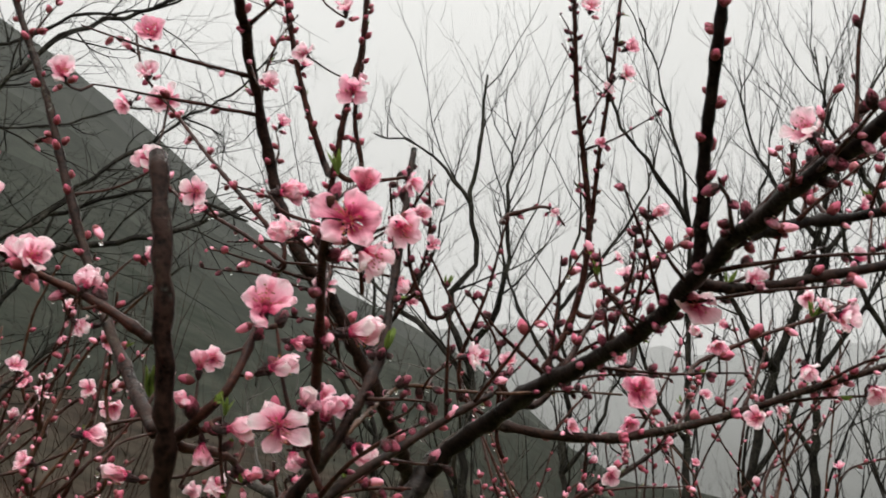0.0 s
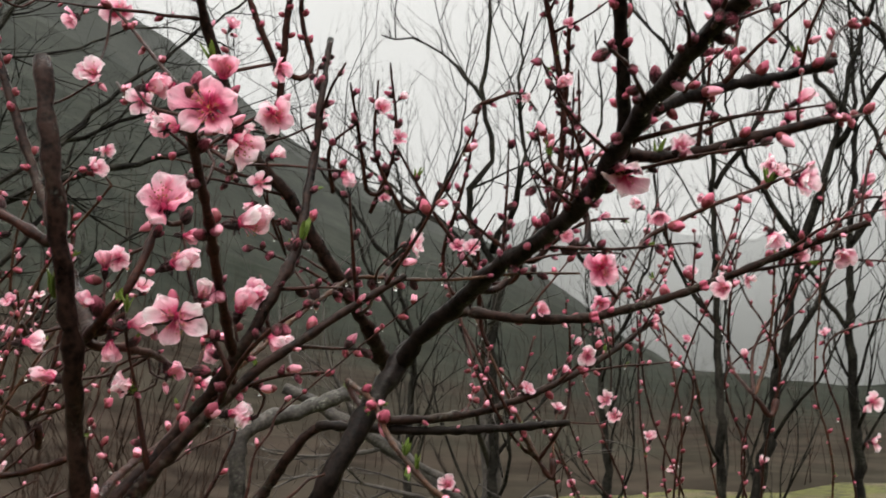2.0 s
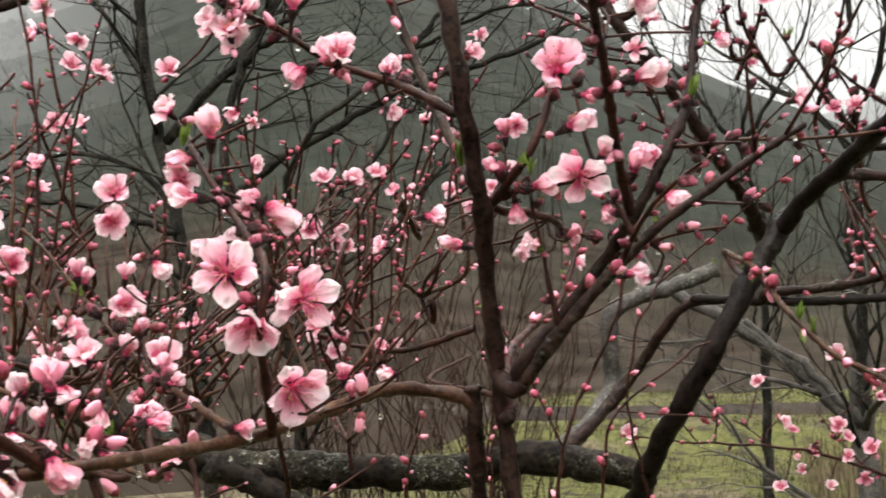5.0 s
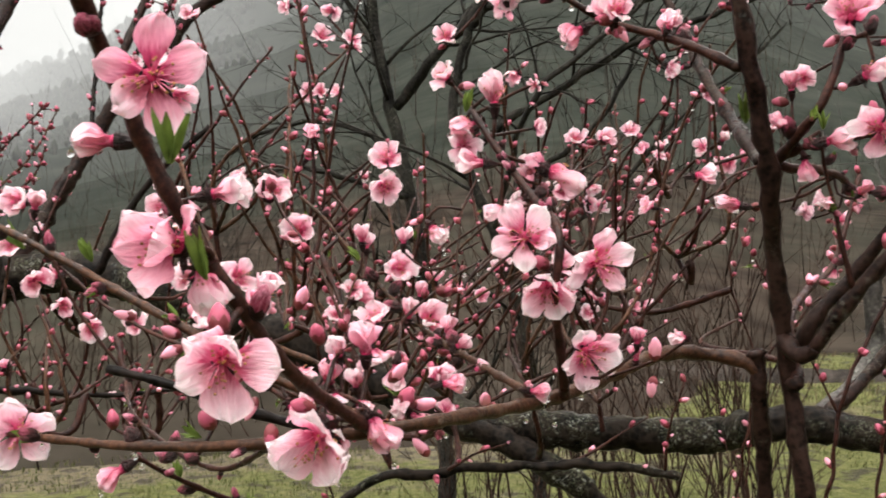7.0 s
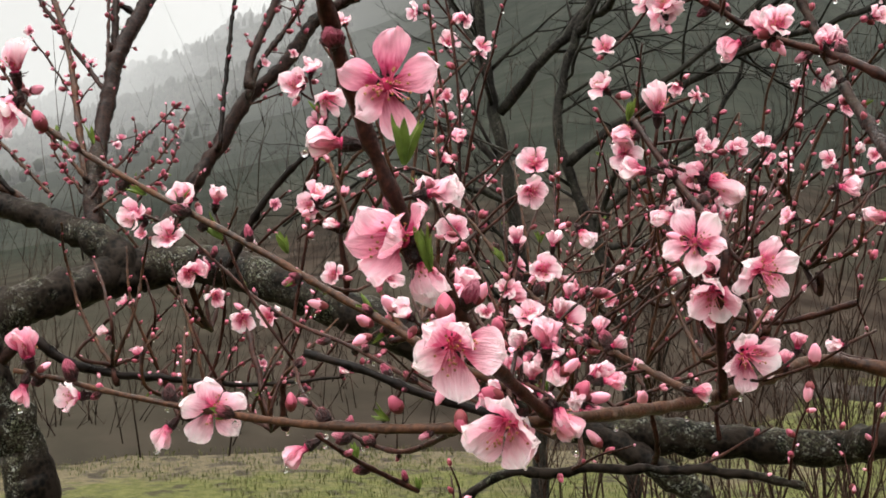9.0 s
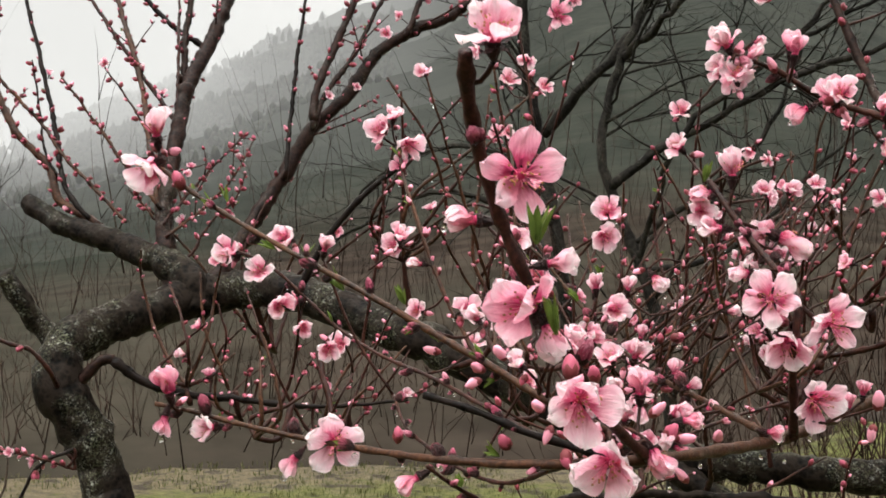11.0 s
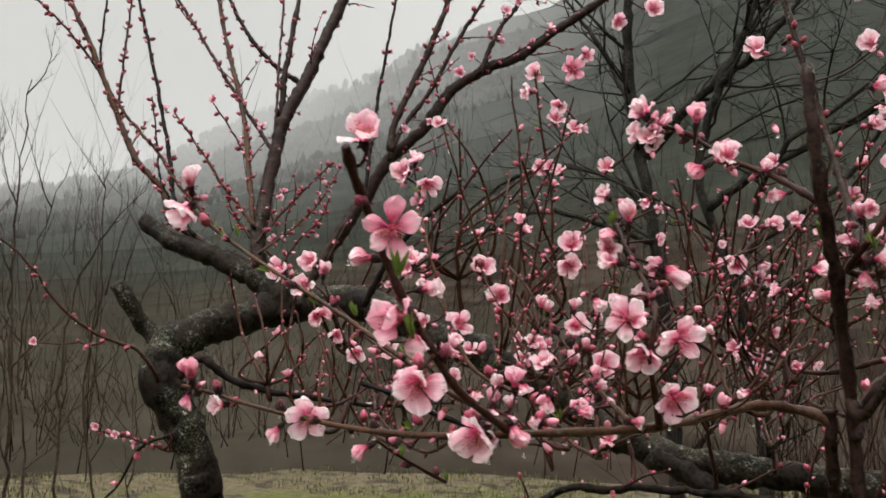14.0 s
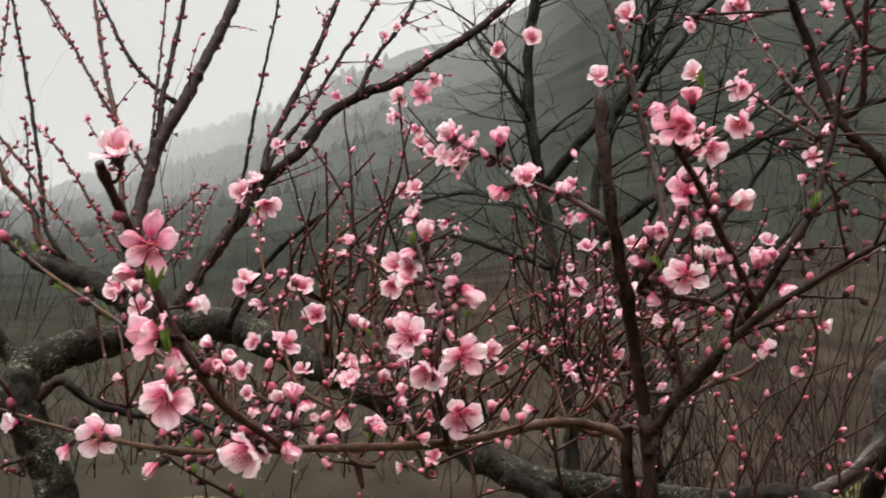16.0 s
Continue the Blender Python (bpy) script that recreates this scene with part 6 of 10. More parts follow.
bud(young, (-0.377, 0.922, 1.474), (0.96, -0.22, 0.19), 0.0154, "pink")
bursting_bud(young, (-0.214, 0.667, 1.393), (0.16, -0.26, 0.95), 0.0170, "deep")
bud(young, (-0.207, 0.680, 1.386), (0.30, -0.36, 0.88), 0.0165, "plump")
bud(young, (-0.214, 0.699, 1.372), (-0.20, -0.18, -0.96), 0.0139, "plump")
blossom(young, (-0.312, 0.726, 1.514), (-0.15, -0.30, 0.94), 0.0289, "pale", "half")
bursting_bud(young, (-0.071, 1.158, 1.727), (0.75, -0.57, 0.33), 0.0247, "pale")
shoot(young, (-0.288, 0.319, 1.502), (0.07, -0.09, 1.00), 0.0261, 5)
shoot(young, (-0.284, 0.334, 1.454), (-0.07, -0.42, 0.90), 0.0225, 5)
shoot(young, (-0.180, 0.842, 1.553), (0.06, -0.26, 0.98), 0.0278, 6)
shoot(young, (-0.632, 0.426, 1.542), (-0.13, -0.34, 0.90), 0.0172, 3)
shoot(young, (-0.479, 0.456, 1.464), (-0.21, -0.39, 0.90), 0.0200, 4)
shoot(young, (-0.536, 0.455, 1.474), (-0.38, -0.50, 0.70), 0.0207, 3)
shoot(young, (-0.008, 0.965, 1.613), (0.25, -0.23, 0.88), 0.0252, 4)
shoot(young, (-0.349, 0.698, 1.564), (0.12, -0.17, 1.00), 0.0236, 4)
shoot(young, (-0.418, 0.449, 1.432), (0.86, 0.33, -0.31), 0.0188, 3)
shoot(young, (-0.121, 0.831, 1.542), (0.07, -0.36, 0.98), 0.0197, 4)
shoot(young, (-0.050, 0.780, 1.718), (-0.08, -0.40, 0.93), 0.0202, 4)
shoot(young, (-0.396, 0.453, 1.363), (-0.41, -0.64, 0.50), 0.0148, 4)
shoot(young, (-0.586, 0.433, 1.505), (-0.49, -0.69, 0.50), 0.0168, 3)
shoot(young, (-0.567, 0.881, 1.456), (-0.11, -0.30, 0.90), 0.0197, 4)
shoot(young, (-0.453, 0.757, 1.342), (-0.21, -0.30, 0.90), 0.0208, 4)
shoot(young, (-0.897, 0.856, 1.425), (0.04, -0.30, 0.90), 0.0197, 4)
shoot(old, (-0.823, 1.426, 1.483), (0.16, -0.30, 0.90), 0.0234, 4)
shoot(young, (-0.470, 0.515, 1.323), (0.18, -0.30, 0.90), 0.0132, 3)
shoot(young, (-0.451, 0.561, 1.295), (0.01, -0.30, 0.90), 0.0120, 3)
shoot(old, (-0.061, 2.051, 1.472), (-0.13, -0.30, 0.90), 0.0234, 4)
shoot(old, (0.090, 1.221, 1.395), (-0.07, -0.30, 0.90), 0.0234, 4)
shoot(slim, (0.075, 1.686, 1.805), (0.23, -0.30, 0.90), 0.0234, 4)
shoot(old, (0.254, 1.374, 1.776), (-0.23, -0.30, 0.90), 0.0234, 4)
shoot(slim, (0.299, 1.878, 1.784), (0.08, -0.30, 0.90), 0.0234, 4)
shoot(old, (0.329, 1.077, 1.715), (0.20, -0.30, 0.90), 0.0234, 4)
shoot(old, (0.161, 1.169, 1.349), (-0.03, -0.30, 0.90), 0.0202, 4)
shoot(young, (-0.030, 0.883, 1.500), (-0.17, -0.30, 0.90), 0.0121, 3)
shoot(old, (0.286, 1.010, 1.814), (0.25, -0.30, 0.90), 0.0190, 4)
shoot(old, (0.075, 1.235, 1.409), (0.20, -0.30, 0.90), 0.0234, 4)
shoot(old, (0.253, 1.376, 1.784), (-0.24, -0.30, 0.90), 0.0219, 4)
shoot(old, (0.391, 1.849, 1.540), (0.12, -0.30, 0.90), 0.0234, 4)
shoot(old, (0.514, 1.327, 1.734), (0.08, -0.30, 0.90), 0.0234, 4)
drop(young, (-0.291, 0.546, 1.356), 0.0019)
drop(young, (-0.277, 0.628, 1.353), 0.0021)
drop(young, (-0.266, 0.648, 1.348), 0.0021)
drop(young, (-0.253, 0.836, 1.355), 0.0025)
drop(young, (-0.266, 0.635, 1.362), 0.0021)
drop(young, (-0.299, 0.446, 1.347), 0.0017)
drop(young, (-0.250, 0.658, 1.365), 0.0021)
# old peach tree: trunk, great limb, stubs
limb(old, "trunk", [(-1.806, 1.276, -0.583), (-1.767, 1.226, 0.433), (-1.753, 1.202, 0.885), (-1.754, 1.189, 1.043), (-1.771, 1.171, 1.133), (-1.797, 1.135, 1.214), (-1.821, 1.114, 1.276), (-1.839, 1.134, 1.330), (-1.834, 1.171, 1.361), (-1.813, 1.233, 1.387), (-1.802, 1.347, 1.416), (-1.769, 1.466, 1.441), (-1.685, 1.523, 1.453), (-1.596, 1.536, 1.446), (-1.468, 1.554, 1.408), (-1.334, 1.576, 1.365), (-1.058, 1.647, 1.241), (-0.892, 1.638, 1.185), (-0.809, 1.646, 1.163), (-0.701, 1.681, 1.157), (-0.573, 1.731, 1.149), (-0.451, 1.788, 1.143), (-0.377, 1.731, 1.174), (-0.288, 1.749, 1.168), (-0.217, 1.761, 1.157), (-0.157, 1.781, 1.137)], 0.0600, 0.0245, OLD, "crooked black trunk and level limb with pale lichen", waver=0.007)
limb(old, "stub", [(-1.839, 1.133, 1.336), (-1.886, 1.135, 1.366), (-1.900, 1.110, 1.403), (-1.909, 1.076, 1.456), (-1.914, 1.058, 1.486)], 0.0240, 0.0165, OLD, "sawn stub with lichen", waver=0.004)
limb(old, "stub", [(-1.777, 1.414, 1.407), (-1.785, 1.417, 1.457), (-1.847, 1.420, 1.497), (-1.947, 1.409, 1.534), (-2.061, 1.389, 1.571), (-2.158, 1.368, 1.596), (-2.260, 1.355, 1.642), (-2.282, 1.352, 1.653)], 0.0360, 0.0200, OLD, "long sawn stub with lichen", waver=0.006)
limb(old, "limb", [(-0.857, 1.613, 1.176), (-0.780, 1.629, 1.142), (-0.698, 1.624, 1.104), (-0.630, 1.645, 1.052), (-0.576, 1.646, 0.987)], 0.0220, 0.0180, OLD, waver=0.006)
# its dark leader and forks
limb(old, "leader", [(-0.246, 1.743, 0.820), (-0.154, 1.547, 1.129), (-0.115, 1.484, 1.219), (-0.083, 1.455, 1.273), (-0.038, 1.435, 1.350), (-0.001, 1.451, 1.415), (0.040, 1.505, 1.491), (0.071, 1.554, 1.543)], 0.0155, 0.0136, DARK, waver=0.004)
dress(old, ramify(old, limb(old, "bough", [(0.047, 1.546, 1.501), (0.088, 1.485, 1.554), (0.139, 1.419, 1.594), (0.183, 1.327, 1.629), (0.242, 1.220, 1.662), (0.270, 1.103, 1.688), (0.286, 1.020, 1.716), (0.300, 0.961, 1.739), (0.320, 0.875, 1.759), (0.337, 0.821, 1.774), (0.350, 0.761, 1.785), (0.363, 0.693, 1.798), (0.376, 0.633, 1.809)], 0.0122, 0.0062, DARK, waver=0.004), 26, 0.17, start=0.25, seed=1), start=0.3, gap=0.016, size=0.0150, flowers=0.06, seed=31, kinds=('red', 'scaly', 'red', 'pink', 'plump'))
dress(old, ramify(old, limb(old, "bough", [(0.043, 1.665, 1.491), (0.003, 1.529, 1.585), (-0.040, 1.478, 1.658), (-0.087, 1.447, 1.734), (-0.140, 1.425, 1.802), (-0.177, 1.429, 1.893), (-0.203, 1.393, 1.989), (-0.217, 1.269, 2.060), (-0.215, 1.146, 2.065)], 0.0110, 0.0052, STEM, waver=0.003), 16, 0.2, seed=2), start=0.3, gap=0.03, size=0.0154, flowers=0.02, seed=32)
dress(old, limb(old, "shoot", [(0.296, 1.061, 1.726), (0.290, 1.030, 1.776), (0.283, 0.996, 1.840), (0.279, 0.968, 1.875), (0.277, 0.937, 1.924), (0.276, 0.917, 1.970)], 0.0070, 0.0056, DARK), start=0.1, gap=0.0136, size=0.0132, flowers=0.0, seed=33, kinds=('red', 'scaly', 'scaly', 'red'), side=0.85)
dress(old, ramify(old, limb(old, "branch", [(0.309, 1.006, 1.743), (0.353, 1.040, 1.766), (0.399, 1.055, 1.782), (0.452, 1.071, 1.795), (0.508, 1.065, 1.809)], 0.0070, 0.0054, DARK), 6, 0.15, seed=5), start=0.1, gap=0.026, size=0.0179, flowers=0.08, seed=34)
dress(old, ramify(old, limb(old, "branch", [(0.299, 1.093, 1.721), (0.336, 1.073, 1.713), (0.374, 1.050, 1.716), (0.417, 1.046, 1.727), (0.494, 1.039, 1.745)], 0.0064, 0.0048, STEM), 6, 0.15, seed=6), start=0.1, gap=0.028, size=0.0179, flowers=0.06, seed=35)
dress(old, ramify(old, limb(old, "branch", [(0.156, 1.577, 1.593), (0.219, 1.566, 1.584), (0.313, 1.552, 1.583), (0.388, 1.536, 1.598), (0.462, 1.518, 1.621), (0.546, 1.487, 1.653), (0.606, 1.459, 1.677), (0.678, 1.429, 1.703)], 0.0076, 0.0044, STEM), 12, 0.2, seed=3), start=0.1, gap=0.028, size=0.0166, flowers=0.07, seed=36, drops=0.2)
dress(old, ramify(old, limb(old, "branch", [(0.031, 1.713, 1.434), (0.101, 1.716, 1.437), (0.171, 1.738, 1.446), (0.253, 1.770, 1.472), (0.341, 1.820, 1.511), (0.424, 1.869, 1.560), (0.501, 1.917, 1.616)], 0.0074, 0.0038, STEM), 10, 0.2, seed=4), start=0.1, gap=0.03, size=0.0166, flowers=0.06, seed=37, drops=0.2)
dress(old, limb(old, "branch", [(-0.080, 1.760, 1.425), (-0.006, 1.733, 1.423), (0.074, 1.717, 1.419), (0.179, 1.721, 1.421), (0.315, 1.726, 1.432)], 0.0076, 0.0060, DARK), start=0.1, gap=0.09, size=0.0115, flowers=0.0, seed=38, drops=0.2)
dress(old, limb(old, "branch", [(-0.016, 1.554, 1.494), (0.029, 1.408, 1.467), (0.075, 1.235, 1.409), (0.112, 1.200, 1.374), (0.153, 1.174, 1.354), (0.192, 1.148, 1.328)], 0.0040, 0.0030, FRESH), start=0.1, gap=0.05, size=0.0205, flowers=0.0, seed=39, leaves=0.4)
limb(old, "limb", [(-0.061, 2.051, 1.472), (-0.126, 2.032, 1.446), (-0.205, 2.007, 1.423), (-0.244, 1.996, 1.398), (-0.248, 1.997, 1.342), (-0.247, 1.999, 1.270), (-0.273, 1.941, 1.215), (-0.305, 1.838, 1.178), (-0.316, 1.772, 1.166)], 0.0136, 0.0170, GREY, "grey elbowed limb with lichen", waver=0.004)
limb(old, "branch", [(-0.307, 1.774, 1.169), (-0.239, 1.919, 1.243), (-0.189, 1.933, 1.306), (-0.147, 1.923, 1.365), (-0.102, 1.914, 1.413), (-0.022, 1.908, 1.421)], 0.0130, 0.0070, STEM)
dress(old, ramify(old, limb(old, "branch", [(-0.900, 1.071, 0.949), (-0.840, 1.107, 1.064), (-0.787, 1.139, 1.134), (-0.742, 1.167, 1.176), (-0.699, 1.193, 1.175), (-0.642, 1.228, 1.182), (-0.580, 1.266, 1.182), (-0.520, 1.291, 1.184), (-0.461, 1.315, 1.178), (-0.400, 1.352, 1.163)], 0.0075, 0.0055, OLD, waver=0.006), 5, 0.12, seed=21), gap=0.12, size=0.0102, flowers=0.0, seed=41)
dress(old, ramify(old, limb(old, "branch", [(-1.739, 1.179, 1.320), (-1.698, 1.210, 1.282), (-1.634, 1.256, 1.257), (-1.527, 1.306, 1.247), (-1.388, 1.366, 1.237), (-1.213, 1.425, 1.255)], 0.0100, 0.0020, DARK, waver=0.003), 6, 0.2, seed=11), start=0.2, gap=0.06, size=0.0154, flowers=0.03, seed=42)
dress(old, limb(old, "branch", [(0.362, 1.287, 1.665), (0.428, 1.297, 1.698), (0.499, 1.319, 1.727), (0.573, 1.360, 1.760)], 0.0030, 0.0020, TWIG), gap=0.026, size=0.0166, flowers=0.1, seed=43)
dress(old, limb(old, "branch", [(0.295, 1.345, 1.695), (0.282, 1.356, 1.739), (0.255, 1.371, 1.768), (0.249, 1.384, 1.807)], 0.0040, 0.0020, TWIG), gap=0.026, size=0.0166, flowers=0.05, seed=44)
dress(old, limb(old, "branch", [(0.228, 1.446, 1.666), (0.277, 1.477, 1.750), (0.353, 1.509, 1.825), (0.418, 1.545, 1.879)], 0.0045, 0.0020, TWIG), gap=0.03, size=0.0166, flowers=0.05, seed=45)
# upright shoots of the old tree
dress(old, ramify(old, limb(old, "shoot", [(-1.825, 1.411, 1.432), (-1.884, 1.434, 1.522), (-1.930, 1.466, 1.612), (-1.955, 1.496, 1.674), (-2.001, 1.558, 1.801), (-2.045, 1.635, 1.946), (-2.062, 1.714, 2.055), (-2.088, 1.816, 2.217), (-2.108, 1.902, 2.356), (-2.138, 2.012, 2.559)], 0.0205, 0.0140, STEM, "dark upright leader with wet bark", waver=0.003), 6, 0.16, seed=351), kinds=('scaly', 'scaly', 'red', 'scaly', 'pink'), gap=0.0816, size=0.0145, flowers=0.000, seed=51)
dress(old, limb(old, "shoot", [(-2.088, 1.660, 1.959), (-2.125, 1.690, 2.058), (-2.163, 1.744, 2.192), (-2.200, 1.800, 2.332), (-2.258, 1.877, 2.549)], 0.0095, 0.0060, STEM, waver=0.003), kinds=('scaly', 'scaly', 'red', 'scaly', 'pink'), gap=0.0340, size=0.0145, flowers=0.012, seed=52)
dress(old, limb(old, "shoot", [(-2.097, 1.742, 2.060), (-2.168, 1.720, 2.100), (-2.226, 1.705, 2.149), (-2.292, 1.692, 2.217), (-2.381, 1.684, 2.336), (-2.478, 1.673, 2.471)], 0.0075, 0.0040, DARK, waver=0.003), kinds=('scaly', 'scaly', 'red', 'scaly', 'pink'), gap=0.0204, size=0.0145, flowers=0.012, seed=53)
dress(old, limb(old, "shoot", [(-2.039, 1.593, 1.838), (-2.062, 1.611, 1.896), (-2.080, 1.630, 1.948), (-2.148, 1.692, 2.137), (-2.210, 1.751, 2.323), (-2.261, 1.795, 2.477)], 0.0045, 0.0030, TWIG, waver=0.003), kinds=('scaly', 'scaly', 'red', 'scaly', 'pink'), gap=0.0612, size=0.0145, flowers=0.012, seed=54)
dress(old, ramify(old, limb(old, "shoot", [(-1.922, 1.450, 1.579), (-1.998, 1.490, 1.714), (-2.065, 1.526, 1.842), (-2.136, 1.556, 1.975), (-2.239, 1.580, 2.150), (-2.325, 1.604, 2.311), (-2.411, 1.629, 2.483)], 0.0088, 0.0050, FRESH, waver=0.003), 3, 0.16, seed=355), kinds=('scaly', 'scaly', 'red', 'scaly', 'pink'), gap=0.0129, size=0.0145, flowers=0.020, seed=55)
dress(old, ramify(old, limb(old, "shoot", [(-2.036, 1.596, 1.834), (-2.076, 1.595, 1.881), (-2.168, 1.585, 1.982), (-2.248, 1.576, 2.075), (-2.364, 1.562, 2.219), (-2.445, 1.548, 2.318), (-2.553, 1.524, 2.450)], 0.0062, 0.0035, TWIG, waver=0.003), 3, 0.16, seed=356), kinds=('scaly', 'scaly', 'red', 'scaly', 'pink'), gap=0.0136, size=0.0145, flowers=0.012, seed=56)
dress(old, ramify(old, limb(old, "shoot", [(-2.059, 1.434, 1.572), (-2.126, 1.400, 1.616), (-2.180, 1.371, 1.651), (-2.218, 1.371, 1.724), (-2.300, 1.336, 1.816), (-2.372, 1.319, 1.933), (-2.438, 1.307, 2.054), (-2.500, 1.292, 2.166), (-2.566, 1.272, 2.280), (-2.642, 1.248, 2.417)], 0.0102, 0.0055, FRESH, waver=0.003), 2, 0.16, seed=357), kinds=('scaly', 'scaly', 'red', 'scaly', 'pink'), gap=0.0163, size=0.0145, flowers=0.012, seed=57)
dress(old, limb(old, "shoot", [(-2.468, 1.317, 2.067), (-2.519, 1.291, 2.135), (-2.583, 1.255, 2.214), (-2.644, 1.215, 2.280), (-2.700, 1.178, 2.346)], 0.0042, 0.0025, TWIG, waver=0.003), kinds=('scaly', 'scaly', 'red', 'scaly', 'pink'), gap=0.0122, size=0.0145, flowers=0.012, seed=58)
dress(old, limb(old, "shoot", [(-2.454, 1.320, 2.050), (-2.475, 1.320, 2.103), (-2.500, 1.340, 2.203), (-2.521, 1.359, 2.291), (-2.547, 1.380, 2.398)], 0.0040, 0.0025, DARK, waver=0.003), kinds=('scaly', 'scaly', 'red', 'scaly', 'pink'), gap=0.0340, size=0.0145, flowers=0.012, seed=59)
dress(old, limb(old, "shoot", [(-2.410, 1.336, 1.945), (-2.427, 1.354, 2.017), (-2.456, 1.385, 2.144), (-2.485, 1.416, 2.276), (-2.513, 1.437, 2.389)], 0.0042, 0.0025, TWIG, waver=0.003), kinds=('scaly', 'scaly', 'red', 'scaly', 'pink'), gap=0.0163, size=0.0145, flowers=0.012, seed=60)
dress(old, limb(old, "shoot", [(-2.460, 1.331, 2.036), (-2.444, 1.334, 2.016), (-2.386, 1.350, 1.949), (-2.320, 1.371, 1.884), (-2.253, 1.390, 1.819), (-2.220, 1.393, 1.776), (-2.138, 1.414, 1.699), (-2.031, 1.439, 1.602)], 0.0042, 0.0046, FRESH, waver=0.003), kinds=('scaly', 'scaly', 'red', 'scaly', 'pink'), gap=0.0150, size=0.0145, flowers=0.012, seed=61)
dress(old, limb(old, "shoot", [(-2.109, 1.398, 1.608), (-2.177, 1.383, 1.683), (-2.202, 1.388, 1.729), (-2.230, 1.399, 1.788), (-2.320, 1.421, 1.964), (-2.412, 1.437, 2.147), (-2.491, 1.445, 2.304), (-2.560, 1.456, 2.452)], 0.0068, 0.0038, DARK, waver=0.003), kinds=('scaly', 'scaly', 'red', 'scaly', 'pink'), gap=0.0218, size=0.0145, flowers=0.012, seed=62)
dress(old, limb(old, "shoot", [(-2.197, 1.375, 1.713), (-2.230, 1.370, 1.755), (-2.284, 1.389, 1.862), (-2.353, 1.410, 2.002)], 0.0034, 0.0020, DARK, waver=0.003), kinds=('scaly', 'scaly', 'red', 'scaly', 'pink'), gap=0.0272, size=0.0145, flowers=0.012, seed=63)
dress(old, limb(old, "shoot", [(-1.928, 1.442, 1.636), (-1.954, 1.434, 1.670), (-2.020, 1.410, 1.748), (-2.080, 1.390, 1.829), (-2.142, 1.365, 1.910), (-2.161, 1.357, 1.933)], 0.0048, 0.0025, FRESH, waver=0.003), kinds=('scaly', 'scaly', 'red', 'scaly', 'pink'), gap=0.0122, size=0.0145, flowers=0.012, seed=64)
dress(old, limb(old, "shoot", [(-2.081, 1.539, 1.813), (-2.102, 1.540, 1.846), (-2.162, 1.532, 1.922), (-2.219, 1.520, 1.989)], 0.0032, 0.0022, TWIG, waver=0.003), kinds=('scaly', 'scaly', 'red', 'scaly', 'pink'), gap=0.0204, size=0.0145, flowers=0.012, seed=65)
dress(old, ramify(old, limb(old, "shoot", [(-1.779, 1.436, 1.427), (-1.770, 1.506, 1.511), (-1.759, 1.586, 1.615), (-1.744, 1.674, 1.738), (-1.734, 1.731, 1.822), (-1.701, 1.821, 1.910), (-1.674, 1.908, 2.027), (-1.639, 1.976, 2.080), (-1.584, 2.070, 2.131), (-1.527, 2.167, 2.216), (-1.453, 2.280, 2.313), (-1.394, 2.373, 2.421)], 0.0185, 0.0105, STEM, "dark slanting bough with wet bark", waver=0.003), 9, 0.22, seed=366), kinds=('scaly', 'scaly', 'red', 'scaly', 'pink'), gap=0.0408, size=0.0145, flowers=0.030, seed=66)
dress(old, ramify(old, limb(old, "shoot", [(-1.687, 1.688, 1.833), (-1.701, 1.707, 1.886), (-1.710, 1.783, 2.017), (-1.713, 1.857, 2.142), (-1.719, 1.933, 2.283), (-1.726, 1.996, 2.409)], 0.0102, 0.0060, STEM, waver=0.003), 6, 0.16, seed=367), kinds=('scaly', 'scaly', 'red', 'scaly', 'pink'), gap=0.0204, size=0.0145, flowers=0.012, seed=67)
dress(old, limb(old, "shoot", [(-1.716, 1.629, 1.714), (-1.727, 1.648, 1.774), (-1.756, 1.699, 1.940), (-1.777, 1.748, 2.090), (-1.799, 1.807, 2.269), (-1.815, 1.843, 2.389)], 0.0055, 0.0030, DARK, waver=0.003), kinds=('scaly', 'scaly', 'red', 'scaly', 'pink'), gap=0.0306, size=0.0145, flowers=0.012, seed=68)
dress(old, ramify(old, limb(old, "shoot", [(-1.687, 1.688, 1.816), (-1.692, 1.727, 1.888), (-1.677, 1.822, 2.009), (-1.669, 1.914, 2.157), (-1.653, 2.002, 2.287), (-1.642, 2.068, 2.395)], 0.0072, 0.0040, STEM, waver=0.003), 4, 0.16, seed=369), kinds=('scaly', 'scaly', 'red', 'scaly', 'pink'), gap=0.0204, size=0.0145, flowers=0.012, seed=69)
dress(old, ramify(old, limb(old, "shoot", [(-1.621, 1.955, 2.075), (-1.623, 2.004, 2.158), (-1.621, 2.032, 2.203), (-1.605, 2.109, 2.302), (-1.599, 2.167, 2.394)], 0.0075, 0.0050, STEM, waver=0.003), 3, 0.16, seed=370), kinds=('scaly', 'scaly', 'red', 'scaly', 'pink'), gap=0.0204, size=0.0145, flowers=0.050, seed=70)
dress(old, ramify(old, limb(old, "shoot", [(-1.904, 1.441, 1.593), (-1.894, 1.512, 1.676), (-1.877, 1.593, 1.757), (-1.865, 1.644, 1.810)], 0.0040, 0.0020, TWIG, waver=0.003), 3, 0.10, seed=371), kinds=('scaly', 'scaly', 'red', 'scaly', 'pink'), gap=0.0136, size=0.0145, flowers=0.030, seed=71)
